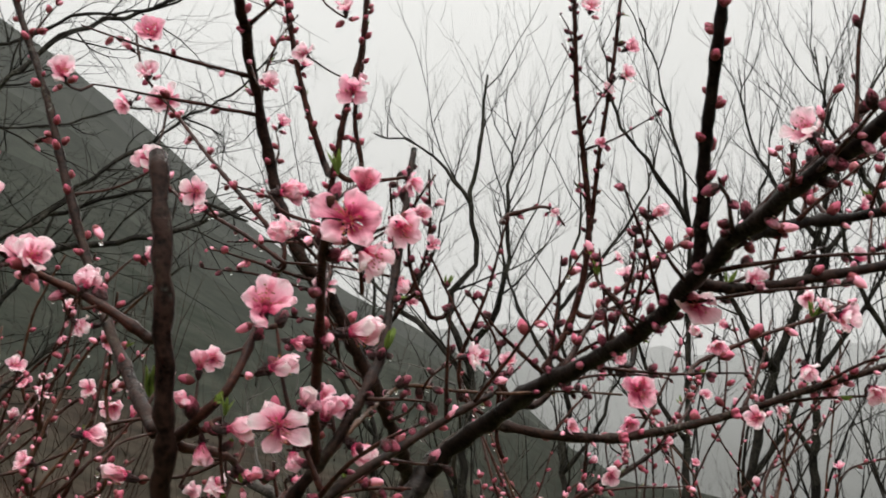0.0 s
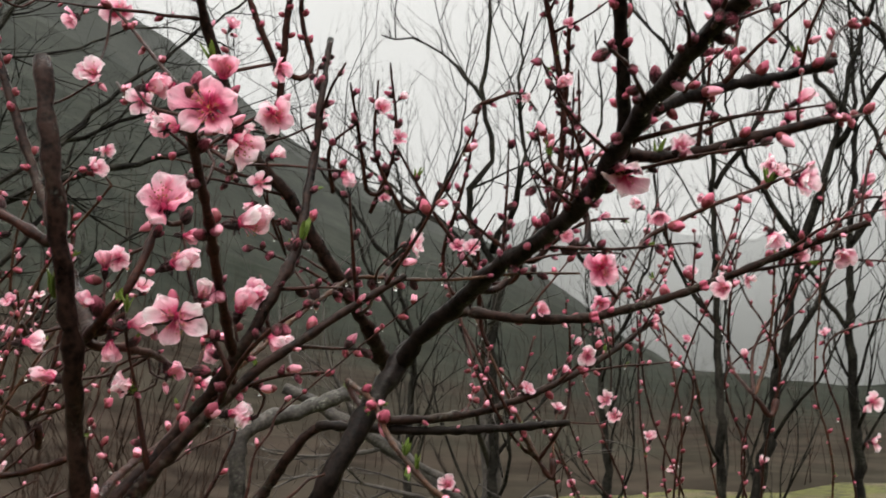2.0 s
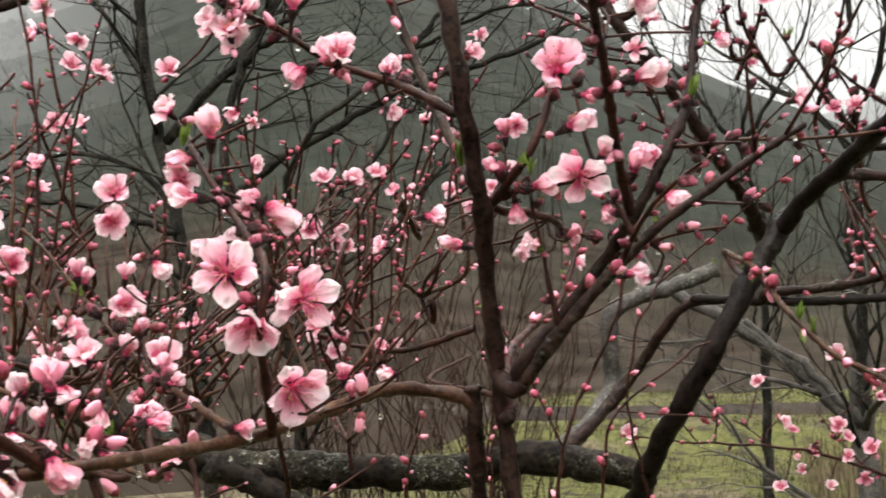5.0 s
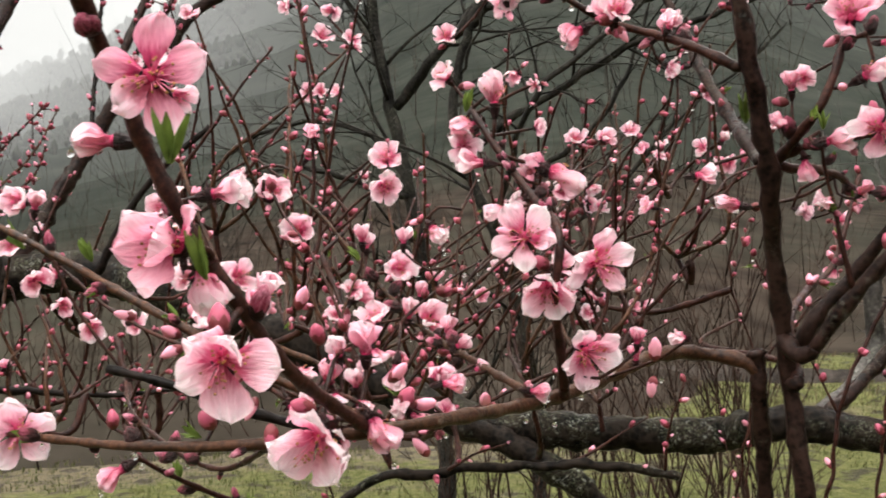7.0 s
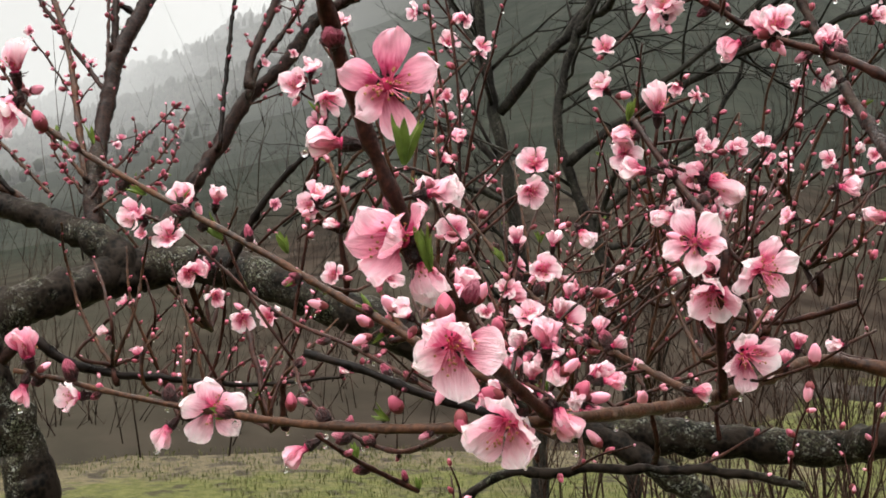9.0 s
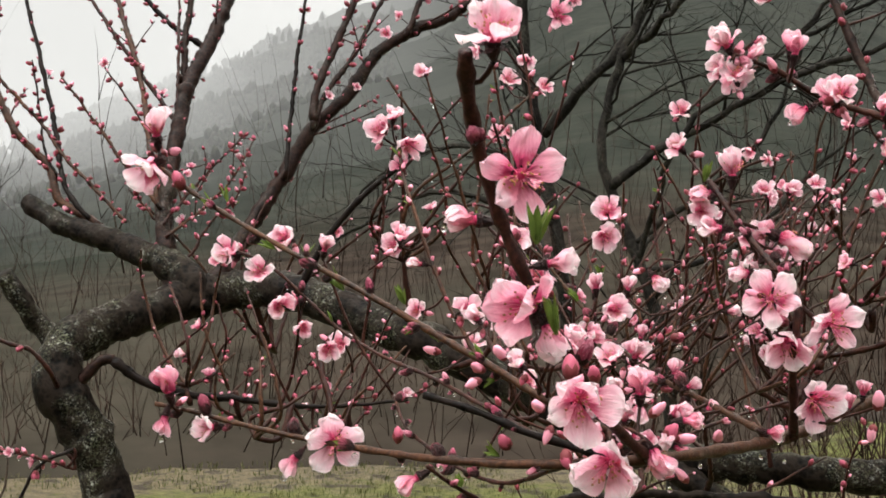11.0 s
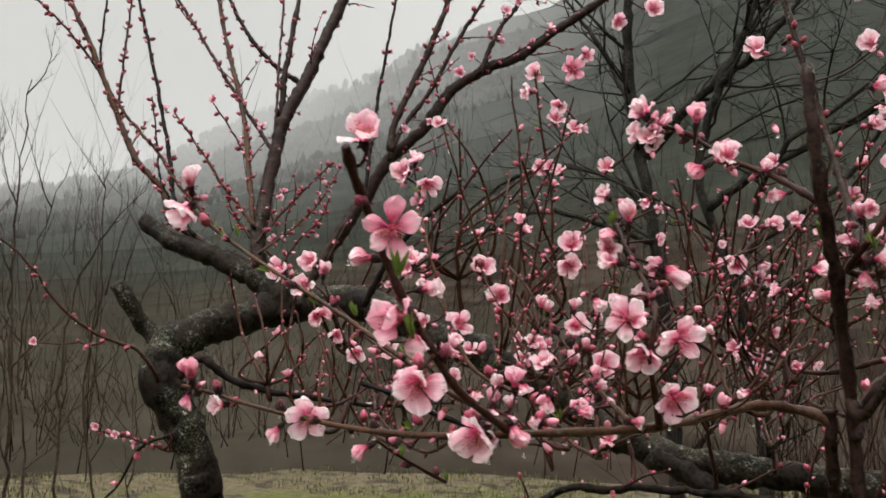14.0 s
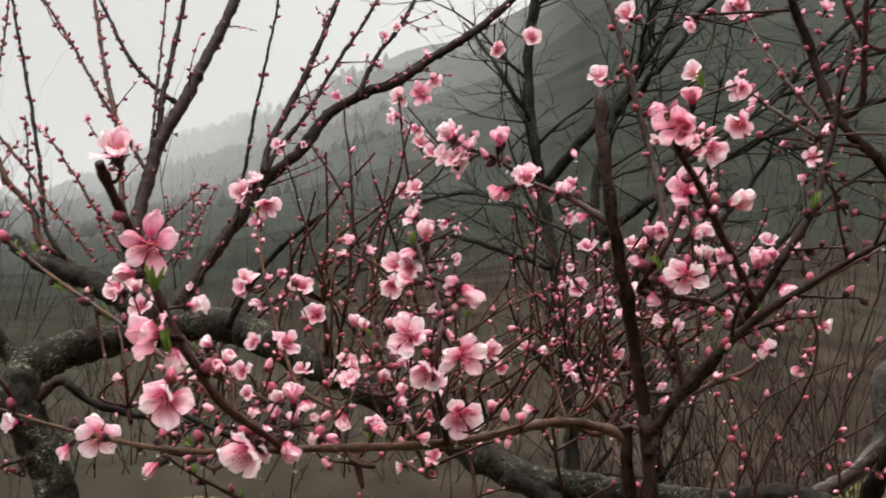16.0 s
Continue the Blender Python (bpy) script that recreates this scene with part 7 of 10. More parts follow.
dress(old, ramify(old, limb(old, "shoot", [(-1.883, 1.435, 1.571), (-1.877, 1.555, 1.649), (-1.878, 1.640, 1.729), (-1.887, 1.695, 1.802)], 0.0036, 0.0018, FRESH, waver=0.003), 2, 0.10, seed=372), kinds=('scaly', 'scaly', 'red', 'scaly', 'pink'), gap=0.0136, size=0.0145, flowers=0.012, seed=72)
dress(old, ramify(old, limb(old, "shoot", [(-1.832, 1.466, 1.537), (-1.821, 1.500, 1.595), (-1.794, 1.558, 1.662), (-1.788, 1.580, 1.713)], 0.0034, 0.0018, TWIG, waver=0.003), 2, 0.10, seed=373), kinds=('scaly', 'scaly', 'red', 'scaly', 'pink'), gap=0.0136, size=0.0145, flowers=0.012, seed=73)
dress(old, limb(old, "shoot", [(-1.956, 1.454, 1.609), (-1.982, 1.445, 1.645), (-2.016, 1.433, 1.696), (-2.033, 1.436, 1.741)], 0.0030, 0.0016, FRESH, waver=0.003), kinds=('scaly', 'scaly', 'red', 'scaly', 'pink'), gap=0.0122, size=0.0145, flowers=0.012, seed=74)
dress(old, limb(old, "shoot", [(-1.757, 1.043, 1.319), (-1.770, 1.028, 1.340), (-1.811, 0.976, 1.366), (-1.861, 0.910, 1.418), (-1.905, 0.853, 1.507), (-1.929, 0.820, 1.552), (-1.969, 0.758, 1.598)], 0.0042, 0.0020, TWIG, waver=0.003), kinds=('scaly', 'scaly', 'red', 'scaly', 'pink'), gap=0.0340, size=0.0145, flowers=0.030, seed=75)
dress(old, limb(old, "shoot", [(-1.810, 0.976, 1.366), (-1.819, 0.961, 1.354), (-1.827, 0.946, 1.351), (-1.839, 0.926, 1.359)], 0.0020, 0.0013, TWIG, waver=0.003), kinds=('scaly', 'scaly', 'red', 'scaly', 'pink'), gap=0.0136, size=0.0145, flowers=0.100, seed=76)
dress(old, limb(old, "shoot", [(-1.704, 1.069, 1.129), (-1.732, 1.011, 1.155), (-1.747, 0.979, 1.166), (-1.770, 0.926, 1.181)], 0.0026, 0.0016, TWIG, waver=0.003), kinds=('scaly', 'scaly', 'red', 'scaly', 'pink'), gap=0.0109, size=0.0120, flowers=0.150, seed=77)
dress(old, limb(old, "shoot", [(-1.705, 1.068, 1.165), (-1.732, 1.018, 1.142), (-1.748, 0.983, 1.073), (-1.769, 0.939, 1.017), (-1.785, 0.899, 0.951)], 0.0036, 0.0020, DARK, waver=0.003), kinds=('scaly', 'scaly', 'red', 'scaly', 'pink'), gap=0.0340, size=0.0145, flowers=0.020, seed=78)
# flowers of the old tree
blossom(old, (-2.211, 1.514, 1.998), (0.39, -0.70, -0.22), 0.0280)
blossom(old, (-1.640, 1.898, 2.068), (0.49, -0.70, -0.18), 0.0360)
blossom(old, (-1.630, 1.934, 2.114), (0.29, -0.70, 0.02), 0.0300)
blossom(old, (-1.598, 2.027, 2.252), (0.80, -0.70, 0.34), 0.0360)
blossom(old, (-1.581, 2.066, 2.286), (0.71, -0.70, -0.12), 0.0300)
blossom(old, (-1.610, 1.750, 1.915), (0.57, -0.70, -0.08), 0.0220)
blossom(old, (-1.740, 0.918, 1.195), (0.35, -0.70, -0.22), 0.0260)
blossom(old, (-1.721, 0.950, 1.173), (0.38, -0.70, 0.44), 0.0200)
blossom(old, (-1.863, 0.838, 1.360), (0.75, -0.70, 0.35), 0.0200)
blossom(old, (-1.132, 1.575, 1.953), (0.35, -0.92, 0.18), 0.0525)
blossom(old, (-1.471, 2.388, 2.274), (0.72, -0.67, -0.17), 0.0574)
blossom(old, (-1.384, 2.445, 2.309), (0.74, -0.65, 0.18), 0.0638)
blossom(old, (-1.196, 1.630, 1.929), (-0.27, -0.96, -0.04), 0.0402)
blossom(old, (-1.149, 1.666, 1.869), (0.69, -0.53, 0.48), 0.0473)
blossom(old, (-1.117, 1.576, 1.751), (0.64, -0.71, 0.29), 0.0407)
blossom(old, (-1.177, 1.197, 1.371), (0.38, -0.93, 0.05), 0.0450)
blossom(old, (0.296, 1.068, 1.693), (-0.24, -0.94, -0.22), 0.0471)
blossom(old, (0.327, 1.447, 1.643), (0.06, -1.00, 0.04), 0.0582, "deep")
blossom(old, (0.314, 0.821, 1.793), (-0.67, -0.67, 0.31), 0.0412)
blossom(old, (0.567, 1.363, 1.746), (0.52, -0.76, -0.40), 0.0446)
blossom(old, (-0.070, 1.252, 1.956), (0.06, -0.98, -0.20), 0.0418, "deep")
blossom(old, (-0.176, 1.294, 1.970), (0.22, -0.87, 0.44), 0.0319)
blossom(old, (-0.135, 1.293, 2.014), (-0.39, -0.91, 0.12), 0.0294)
blossom(old, (-0.087, 1.251, 2.057), (-0.08, -0.62, 0.78), 0.0301)
blossom(old, (-0.364, 1.583, 2.041), (-0.16, -0.98, -0.11), 0.0557)
blossom(old, (-0.397, 1.583, 2.142), (0.04, -0.97, 0.25), 0.0529, "deep")
blossom(old, (-0.397, 1.587, 2.080), (-0.08, -0.92, 0.39), 0.0390)
blossom(old, (-0.386, 1.453, 1.984), (-0.47, -0.70, -0.54), 0.0339, "deep")
blossom(old, (-0.432, 1.315, 1.971), (0.05, -0.88, 0.47), 0.0434)
blossom(old, (-0.317, 1.321, 1.871), (-0.05, -0.99, -0.10), 0.0403)
blossom(old, (0.563, 1.477, 1.692), (0.14, -0.55, -0.83), 0.0386)
blossom(old, (0.649, 1.459, 1.666), (0.10, -0.84, -0.53), 0.0426)
blossom(old, (0.341, 1.557, 1.605), (-0.02, -0.86, -0.51), 0.0319, "deep")
blossom(old, (0.082, 1.201, 1.642), (0.95, -0.29, 0.12), 0.0321)
blossom(old, (0.290, 1.715, 2.303), (-0.08, -0.88, 0.46), 0.0400)
blossom(old, (0.355, 1.735, 2.196), (0.48, -0.87, 0.12), 0.0381)
blossom(old, (0.357, 1.725, 2.242), (0.59, -0.75, 0.28), 0.0381, "deep")
blossom(old, (0.159, 1.498, 1.674), (-0.08, -0.92, 0.39), 0.0278)
blossom(old, (0.329, 1.624, 1.535), (-0.03, -0.95, -0.32), 0.0329)
blossom(old, (0.351, 1.183, 1.675), (-0.22, -0.64, -0.73), 0.0272, "deep")
blossom(old, (-0.461, 1.742, 1.614), (-0.06, -1.00, 0.00), 0.0367)
blossom(old, (-0.425, 1.745, 1.591), (0.18, -0.94, -0.30), 0.0402)
blossom(old, (-0.392, 1.738, 1.618), (0.17, -0.94, 0.31), 0.0297)
blossom(old, (-0.324, 1.044, 1.499), (-0.81, -0.54, 0.22), 0.0257, "deep")
blossom(old, (-0.529, 1.643, 1.609), (-0.31, -0.91, 0.28), 0.0296, "deep")
# slender peach tree beyond
dress(slim, ramify(slim, limb(slim, "shoot", [(0.261, 1.897, 1.705), (0.299, 1.878, 1.784), (0.318, 1.860, 1.862), (0.323, 1.839, 1.958), (0.309, 1.819, 2.053), (0.284, 1.777, 2.159), (0.269, 1.734, 2.264), (0.260, 1.714, 2.357)], 0.0065, 0.0036, TWIG), 8, 0.12, seed=7), start=0.2, gap=0.020, size=0.0123, flowers=0.02, seed=81, kinds=('red', 'scaly', 'scaly', 'red'), side=0.85)
dress(slim, limb(slim, "shoot", [(0.322, 1.854, 1.891), (0.327, 1.835, 1.977), (0.329, 1.791, 2.086), (0.332, 1.755, 2.156), (0.337, 1.725, 2.246), (0.340, 1.705, 2.339)], 0.0045, 0.0030, TWIG), start=0.05, gap=0.020, size=0.0123, flowers=0.03, seed=82, kinds=('red', 'scaly', 'scaly', 'red'), side=0.85)
dress(old, limb(old, "shoot", [(-0.115, 1.454, 1.929), (-0.139, 1.442, 1.988), (-0.160, 1.429, 2.055), (-0.176, 1.415, 2.122), (-0.184, 1.404, 2.174)], 0.0045, 0.0035, TWIG), gap=0.0136, size=0.0114, flowers=0.03, seed=83, kinds=('red', 'scaly', 'scaly', 'red'), side=0.85)
dress(old, limb(old, "shoot", [(-0.101, 1.424, 1.828), (-0.093, 1.405, 1.916), (-0.086, 1.392, 1.975), (-0.070, 1.373, 2.056), (-0.069, 1.354, 2.144)], 0.0050, 0.0035, TWIG), gap=0.0136, size=0.0114, flowers=0.03, seed=84, kinds=('red', 'scaly', 'scaly', 'red'), side=0.85)
dress(old, limb(old, "shoot", [(-0.061, 1.453, 1.925), (-0.074, 1.442, 1.977), (-0.071, 1.425, 2.053), (-0.068, 1.406, 2.144)], 0.0035, 0.0030, TWIG), gap=0.0136, size=0.0114, flowers=0.03, seed=85, kinds=('red', 'scaly', 'scaly', 'red'), side=0.85)
dress(slim, limb(slim, "twig", [(0.234, 1.698, 1.684), (0.161, 1.659, 1.735), (0.136, 1.635, 1.756)], 0.0040, 0.0016, TWIG), gap=0.026, size=0.0154, flowers=0.06, seed=90)
dress(slim, limb(slim, "twig", [(0.189, 1.758, 1.651), (0.118, 1.712, 1.735), (0.046, 1.669, 1.852)], 0.0040, 0.0016, TWIG), gap=0.026, size=0.0154, flowers=0.06, seed=91)
dress(slim, limb(slim, "twig", [(0.179, 1.817, 1.617), (0.167, 1.762, 1.731), (0.115, 1.728, 1.805)], 0.0040, 0.0016, TWIG), gap=0.026, size=0.0154, flowers=0.06, seed=92)
dress(slim, limb(slim, "twig", [(0.053, 1.689, 1.758), (0.016, 1.644, 1.831), (0.020, 1.600, 1.940)], 0.0040, 0.0016, TWIG), gap=0.026, size=0.0154, flowers=0.06, seed=93)
dress(slim, limb(slim, "twig", [(-0.002, 1.685, 1.789), (-0.013, 1.635, 1.880), (-0.022, 1.602, 1.937)], 0.0040, 0.0016, TWIG), gap=0.026, size=0.0154, flowers=0.06, seed=94)
dress(slim, limb(slim, "twig", [(0.001, 1.742, 1.762), (0.042, 1.689, 1.856), (0.036, 1.642, 1.980)], 0.0040, 0.0016, TWIG), gap=0.026, size=0.0154, flowers=0.06, seed=95)
dress(slim, limb(slim, "twig", [(-0.054, 1.688, 1.785), (-0.054, 1.643, 1.848), (-0.009, 1.614, 1.880)], 0.0040, 0.0016, TWIG), gap=0.026, size=0.0154, flowers=0.06, seed=96)
dress(slim, limb(slim, "twig", [(0.122, 1.896, 1.735), (0.152, 1.844, 1.827), (0.178, 1.795, 1.956)], 0.0040, 0.0016, TWIG), gap=0.026, size=0.0154, flowers=0.06, seed=97)
dress(slim, limb(slim, "twig", [(0.183, 1.843, 1.968), (0.251, 1.808, 1.975), (0.274, 1.793, 1.943)], 0.0040, 0.0016, TWIG), gap=0.026, size=0.0154, flowers=0.06, seed=98)
dress(slim, limb(slim, "twig", [(0.295, 1.880, 1.774), (0.324, 1.848, 1.777), (0.398, 1.815, 1.821)], 0.0040, 0.0016, TWIG), gap=0.026, size=0.0154, flowers=0.06, seed=99)
dress(slim, limb(slim, "twig", [(0.299, 1.890, 1.727), (0.363, 1.849, 1.765), (0.430, 1.825, 1.767)], 0.0040, 0.0016, TWIG), gap=0.026, size=0.0154, flowers=0.06, seed=100)
dress(slim, limb(slim, "twig", [(0.342, 1.872, 1.806), (0.420, 1.828, 1.849), (0.447, 1.790, 1.926)], 0.0040, 0.0016, TWIG), gap=0.026, size=0.0154, flowers=0.06, seed=101)
# more of the blossom
blossom(young, (-0.796, 1.238, 1.870), (0.73, -0.66, 0.20), 0.0489, "deep", "flat")
blossom(young, (-0.336, 0.786, 1.695), (0.95, -0.32, 0.03), 0.0193, "pale", "half")
bud(young, (-0.321, 0.795, 1.668), (-0.17, -0.57, 0.80), 0.0160, "plump")
drop(young, (-0.323, 0.786, 1.678), 0.0022)
blossom(young, (-0.233, 0.839, 1.639), (-0.26, -0.95, 0.19), 0.0220)
blossom(young, (-0.238, 0.837, 1.603), (0.86, 0.10, -0.49), 0.0189)
blossom(young, (-0.443, 1.310, 1.882), (0.96, 0.01, 0.30), 0.0284, "pale", "half")
blossom(young, (-0.777, 1.253, 1.895), (0.87, -0.36, -0.33), 0.0293, "pale", "flat")
blossom(young, (-0.002, 0.755, 1.677), (0.22, -0.88, -0.43), 0.0311)
blossom(young, (-0.084, 0.733, 1.689), (0.97, -0.23, 0.01), 0.0288, "deep", "half")
drop(young, (-0.065, 0.728, 1.687), 0.0022)
bursting_bud(young, (-0.071, 0.740, 1.660), (-0.36, -0.92, 0.18), 0.0181, "pale")
blossom(young, (-0.140, 0.872, 1.588), (0.15, -0.98, -0.14), 0.0213)
blossom(young, (-0.335, 1.647, 1.630), (0.32, -0.68, 0.66), 0.0391)
blossom(young, (-0.040, 0.933, 1.562), (0.20, -0.98, 0.02), 0.0239)
blossom(young, (-0.077, 1.154, 1.701), (0.04, -0.94, 0.34), 0.0280, "pale", "flat")
bursting_bud(young, (-0.082, 1.155, 1.681), (-0.41, -0.74, -0.54), 0.0175, "deep")
drop(young, (-0.088, 1.143, 1.670), 0.0022)
blossom(young, (-0.396, 0.761, 1.634), (0.40, -0.83, 0.39), 0.0228)
blossom(young, (-0.354, 0.703, 1.540), (0.61, -0.73, -0.31), 0.0282)
blossom(young, (-0.485, 0.744, 1.432), (0.27, -0.79, 0.55), 0.0215)
blossom(young, (-0.311, 0.702, 1.486), (0.00, -0.70, 0.71), 0.0338, "pale", "half")
bud(young, (-0.301, 0.526, 1.373), (0.96, 0.12, 0.26), 0.0157, "plump")
bursting_bud(young, (-0.194, 0.719, 1.397), (-0.45, -0.89, 0.10), 0.0169, "pale")
blossom(young, (-0.966, 1.438, 1.854), (0.28, -0.93, -0.25), 0.0350)
blossom(young, (-0.939, 1.448, 1.805), (0.56, -0.56, 0.61), 0.0350, "pale", "flat")
blossom(young, (-0.967, 1.442, 1.722), (-0.18, -0.77, 0.62), 0.0306)
blossom(young, (-0.316, 0.716, 1.591), (-0.08, -0.83, -0.56), 0.0187, "pale", "half")
blossom(young, (-0.302, 0.720, 1.582), (-0.14, -0.89, -0.43), 0.0145, "pale", "flat")
blossom(young, (-0.298, 0.710, 1.549), (0.95, -0.32, 0.04), 0.0143)
blossom(young, (-0.467, 1.400, 1.615), (0.51, -0.68, 0.53), 0.0310, "pale", "flat")
blossom(young, (-0.533, 1.422, 1.545), (0.68, -0.42, -0.60), 0.0278)
blossom(young, (-0.299, 0.716, 1.519), (-0.39, -0.65, 0.65), 0.0254, "deep", "half")
blossom(young, (-0.309, 0.460, 1.368), (-0.15, -0.94, -0.31), 0.0239)
bud(young, (-0.292, 0.526, 1.346), (-0.41, -0.44, 0.80), 0.0132, "plump")
bud(young, (-0.325, 0.664, 1.353), (0.31, -0.58, 0.76), 0.0154, "plump")
blossom(young, (-0.451, 0.821, 1.484), (0.68, -0.22, -0.70), 0.0300, "pale", "half")
drop(young, (-0.437, 0.816, 1.467), 0.0022)
blossom(young, (-0.492, 1.596, 1.595), (0.80, -0.46, 0.38), 0.0262, "pale", "flat")
bud(young, (-0.235, 0.838, 1.679), (0.58, -0.23, -0.78), 0.0139, "plump")
drop(young, (-0.228, 0.835, 1.668), 0.0022)
blossom(young, (0.002, 0.750, 1.709), (0.57, -0.63, -0.53), 0.0196, "deep")
blossom(old, (-0.283, 1.283, 1.763), (0.79, -0.52, -0.33), 0.0212, "pale", "flat")
blossom(young, (0.330, 1.183, 1.682), (-0.62, -0.69, 0.36), 0.0247, "pale", "half")
blossom(old, (0.495, 1.473, 1.619), (-0.73, -0.69, 0.02), 0.0344)
blossom(old, (0.556, 1.445, 1.783), (-0.40, -0.84, -0.36), 0.0305)
blossom(old, (0.710, 1.446, 1.736), (0.39, -0.85, -0.34), 0.0504, "pale", "flat")
blossom(old, (0.747, 1.437, 1.782), (-0.18, -0.97, 0.14), 0.0344)
blossom(old, (0.351, 1.577, 1.469), (-0.74, -0.66, 0.17), 0.0273, "pale", "flat")
blossom(old, (0.363, 1.580, 1.445), (-0.38, -0.83, 0.40), 0.0241)
blossom(old, (0.412, 1.583, 1.414), (-0.06, -0.57, 0.82), 0.0241)
blossom(old, (0.693, 1.487, 1.468), (0.01, -0.98, 0.21), 0.0305, "pale", "flat")
blossom(old, (0.735, 1.484, 1.476), (-0.85, -0.52, 0.13), 0.0305)
blossom(old, (0.694, 1.495, 1.415), (0.79, -0.61, -0.05), 0.0275, "pale", "flat")
blossom(old, (0.336, 1.563, 1.563), (0.58, -0.80, 0.18), 0.0192, "pale", "flat")
bursting_bud(young, (-0.039, 0.942, 1.462), (-0.89, -0.31, -0.34), 0.0197, "pale")
drop(young, (-0.055, 0.936, 1.454), 0.0022)
blossom(young, (-0.110, 0.926, 1.497), (0.66, -0.47, 0.59), 0.0224, "deep", "half")
bursting_bud(young, (-0.081, 0.969, 1.501), (0.65, -0.71, -0.28), 0.0193, "deep")
drop(young, (-0.070, 0.957, 1.494), 0.0022)
bud(young, (-0.023, 0.937, 1.485), (-0.93, -0.35, -0.05), 0.0140, "plump")
drop(young, (-0.036, 0.932, 1.483), 0.0022)
bud(young, (-0.013, 0.934, 1.501), (0.86, -0.50, 0.09), 0.0140, "plump")
bursting_bud(young, (-0.152, 0.956, 1.479), (-0.62, -0.48, 0.62), 0.0180, "pale")
dress(slim, ramify(slim, limb(slim, "branch", [(0.391, 2.104, 1.046), (0.290, 2.070, 1.082), (0.207, 2.043, 1.112), (0.106, 2.010, 1.150), (0.013, 1.980, 1.165), (-0.117, 1.939, 1.176), (-0.210, 1.909, 1.191)], 0.0042, 0.0014, TWIG, waver=0.003), 7, 0.13, seed=33), gap=0.04, size=0.01, flowers=0.05, seed=133)
blossom(slim, (0.047, 1.990, 1.208), (0.70, -0.71, 0.03), 0.0274)
blossom(slim, (0.063, 1.995, 1.191), (-0.07, -0.79, 0.60), 0.0235, "deep")
blossom(slim, (0.140, 2.019, 1.198), (-0.26, -0.94, 0.25), 0.0313)
blossom(slim, (0.151, 2.023, 1.174), (0.36, -0.82, 0.44), 0.0274)
blossom(slim, (0.195, 2.038, 1.157), (-0.20, -0.89, 0.42), 0.0352, "deep")
blossom(slim, (0.097, 2.007, 1.152), (0.25, -0.72, 0.65), 0.0274)
blossom(slim, (0.077, 2.002, 1.122), (-0.26, -0.73, 0.63), 0.0254)
blossom(slim, (0.040, 1.992, 1.090), (-0.14, -0.80, 0.58), 0.0313)
blossom(slim, (0.122, 2.017, 1.091), (0.26, -0.73, 0.64), 0.0274)
blossom(slim, (0.008, 1.975, 1.277), (-0.19, -0.98, 0.05), 0.0274)
blossom(slim, (0.125, 1.590, 1.348), (-0.24, -0.81, 0.53), 0.0309)
blossom(slim, (0.207, 2.039, 1.247), (0.35, -0.93, -0.14), 0.0293, "deep")
blossom(slim, (0.179, 2.035, 1.106), (-0.18, -0.94, -0.27), 0.0293, "deep")
# twigs in the thicket of blossom between the trees
dress(slim, ramify(slim, limb(slim, "branch", [(-0.212, 1.330, -0.071), (-0.199, 1.277, 0.775), (-0.192, 1.248, 1.237), (-0.179, 1.254, 1.292), (-0.136, 1.281, 1.393), (-0.119, 1.288, 1.471), (-0.123, 1.282, 1.517)], 0.0046, 0.0019, TWIG, waver=0.006), 4, 0.22, seed=1330), gap=0.07, size=0.012, flowers=0.01, seed=1330)
dress(slim, ramify(slim, limb(slim, "branch", [(-0.145, 1.520, -0.172), (-0.131, 1.463, 0.732), (-0.123, 1.432, 1.224), (-0.135, 1.416, 1.306), (-0.121, 1.421, 1.389), (-0.081, 1.447, 1.472)], 0.0039, 0.0016, TWIG, waver=0.006), 4, 0.22, seed=1500), gap=0.07, size=0.012, flowers=0.01, seed=1500)
dress(slim, ramify(slim, limb(slim, "branch", [(-0.351, 1.492, -0.282), (-0.336, 1.431, 0.678), (-0.328, 1.398, 1.202), (-0.299, 1.413, 1.307), (-0.236, 1.457, 1.388), (-0.154, 1.520, 1.435)], 0.0035, 0.0014, TWIG, waver=0.006), 4, 0.22, seed=1250), gap=0.07, size=0.012, flowers=0.01, seed=1250)
dress(slim, ramify(slim, limb(slim, "branch", [(-0.170, 1.364, -0.070), (-0.157, 1.310, 0.777), (-0.150, 1.283, 1.216), (-0.131, 1.292, 1.301), (-0.076, 1.332, 1.349), (-0.027, 1.368, 1.382)], 0.0039, 0.0016, TWIG, waver=0.006), 4, 0.22, seed=1400), gap=0.07, size=0.012, flowers=0.01, seed=1400)
dress(slim, ramify(slim, limb(slim, "branch", [(-0.403, 1.722, -0.489), (-0.387, 1.654, 0.584), (-0.378, 1.619, 1.149), (-0.368, 1.615, 1.306), (-0.389, 1.590, 1.412), (-0.373, 1.597, 1.501)], 0.0031, 0.0013, TWIG, waver=0.006), 4, 0.22, seed=1300), gap=0.07, size=0.012, flowers=0.01, seed=1300)
fork(young, (-0.471, 0.752, 1.312), 0.0019)
dress(young, limb(young, "twig", [(-0.471, 0.752, 1.312), (-0.484, 0.812, 1.313), (-0.429, 0.802, 1.407), (-0.429, 0.839, 1.504)], 0.0018, 0.0008, FRESH, waver=0.002), start=0.2, gap=0.042, size=0.0098, flowers=0.055, seed=200, kinds=('red', 'pink', 'scaly', 'red'))
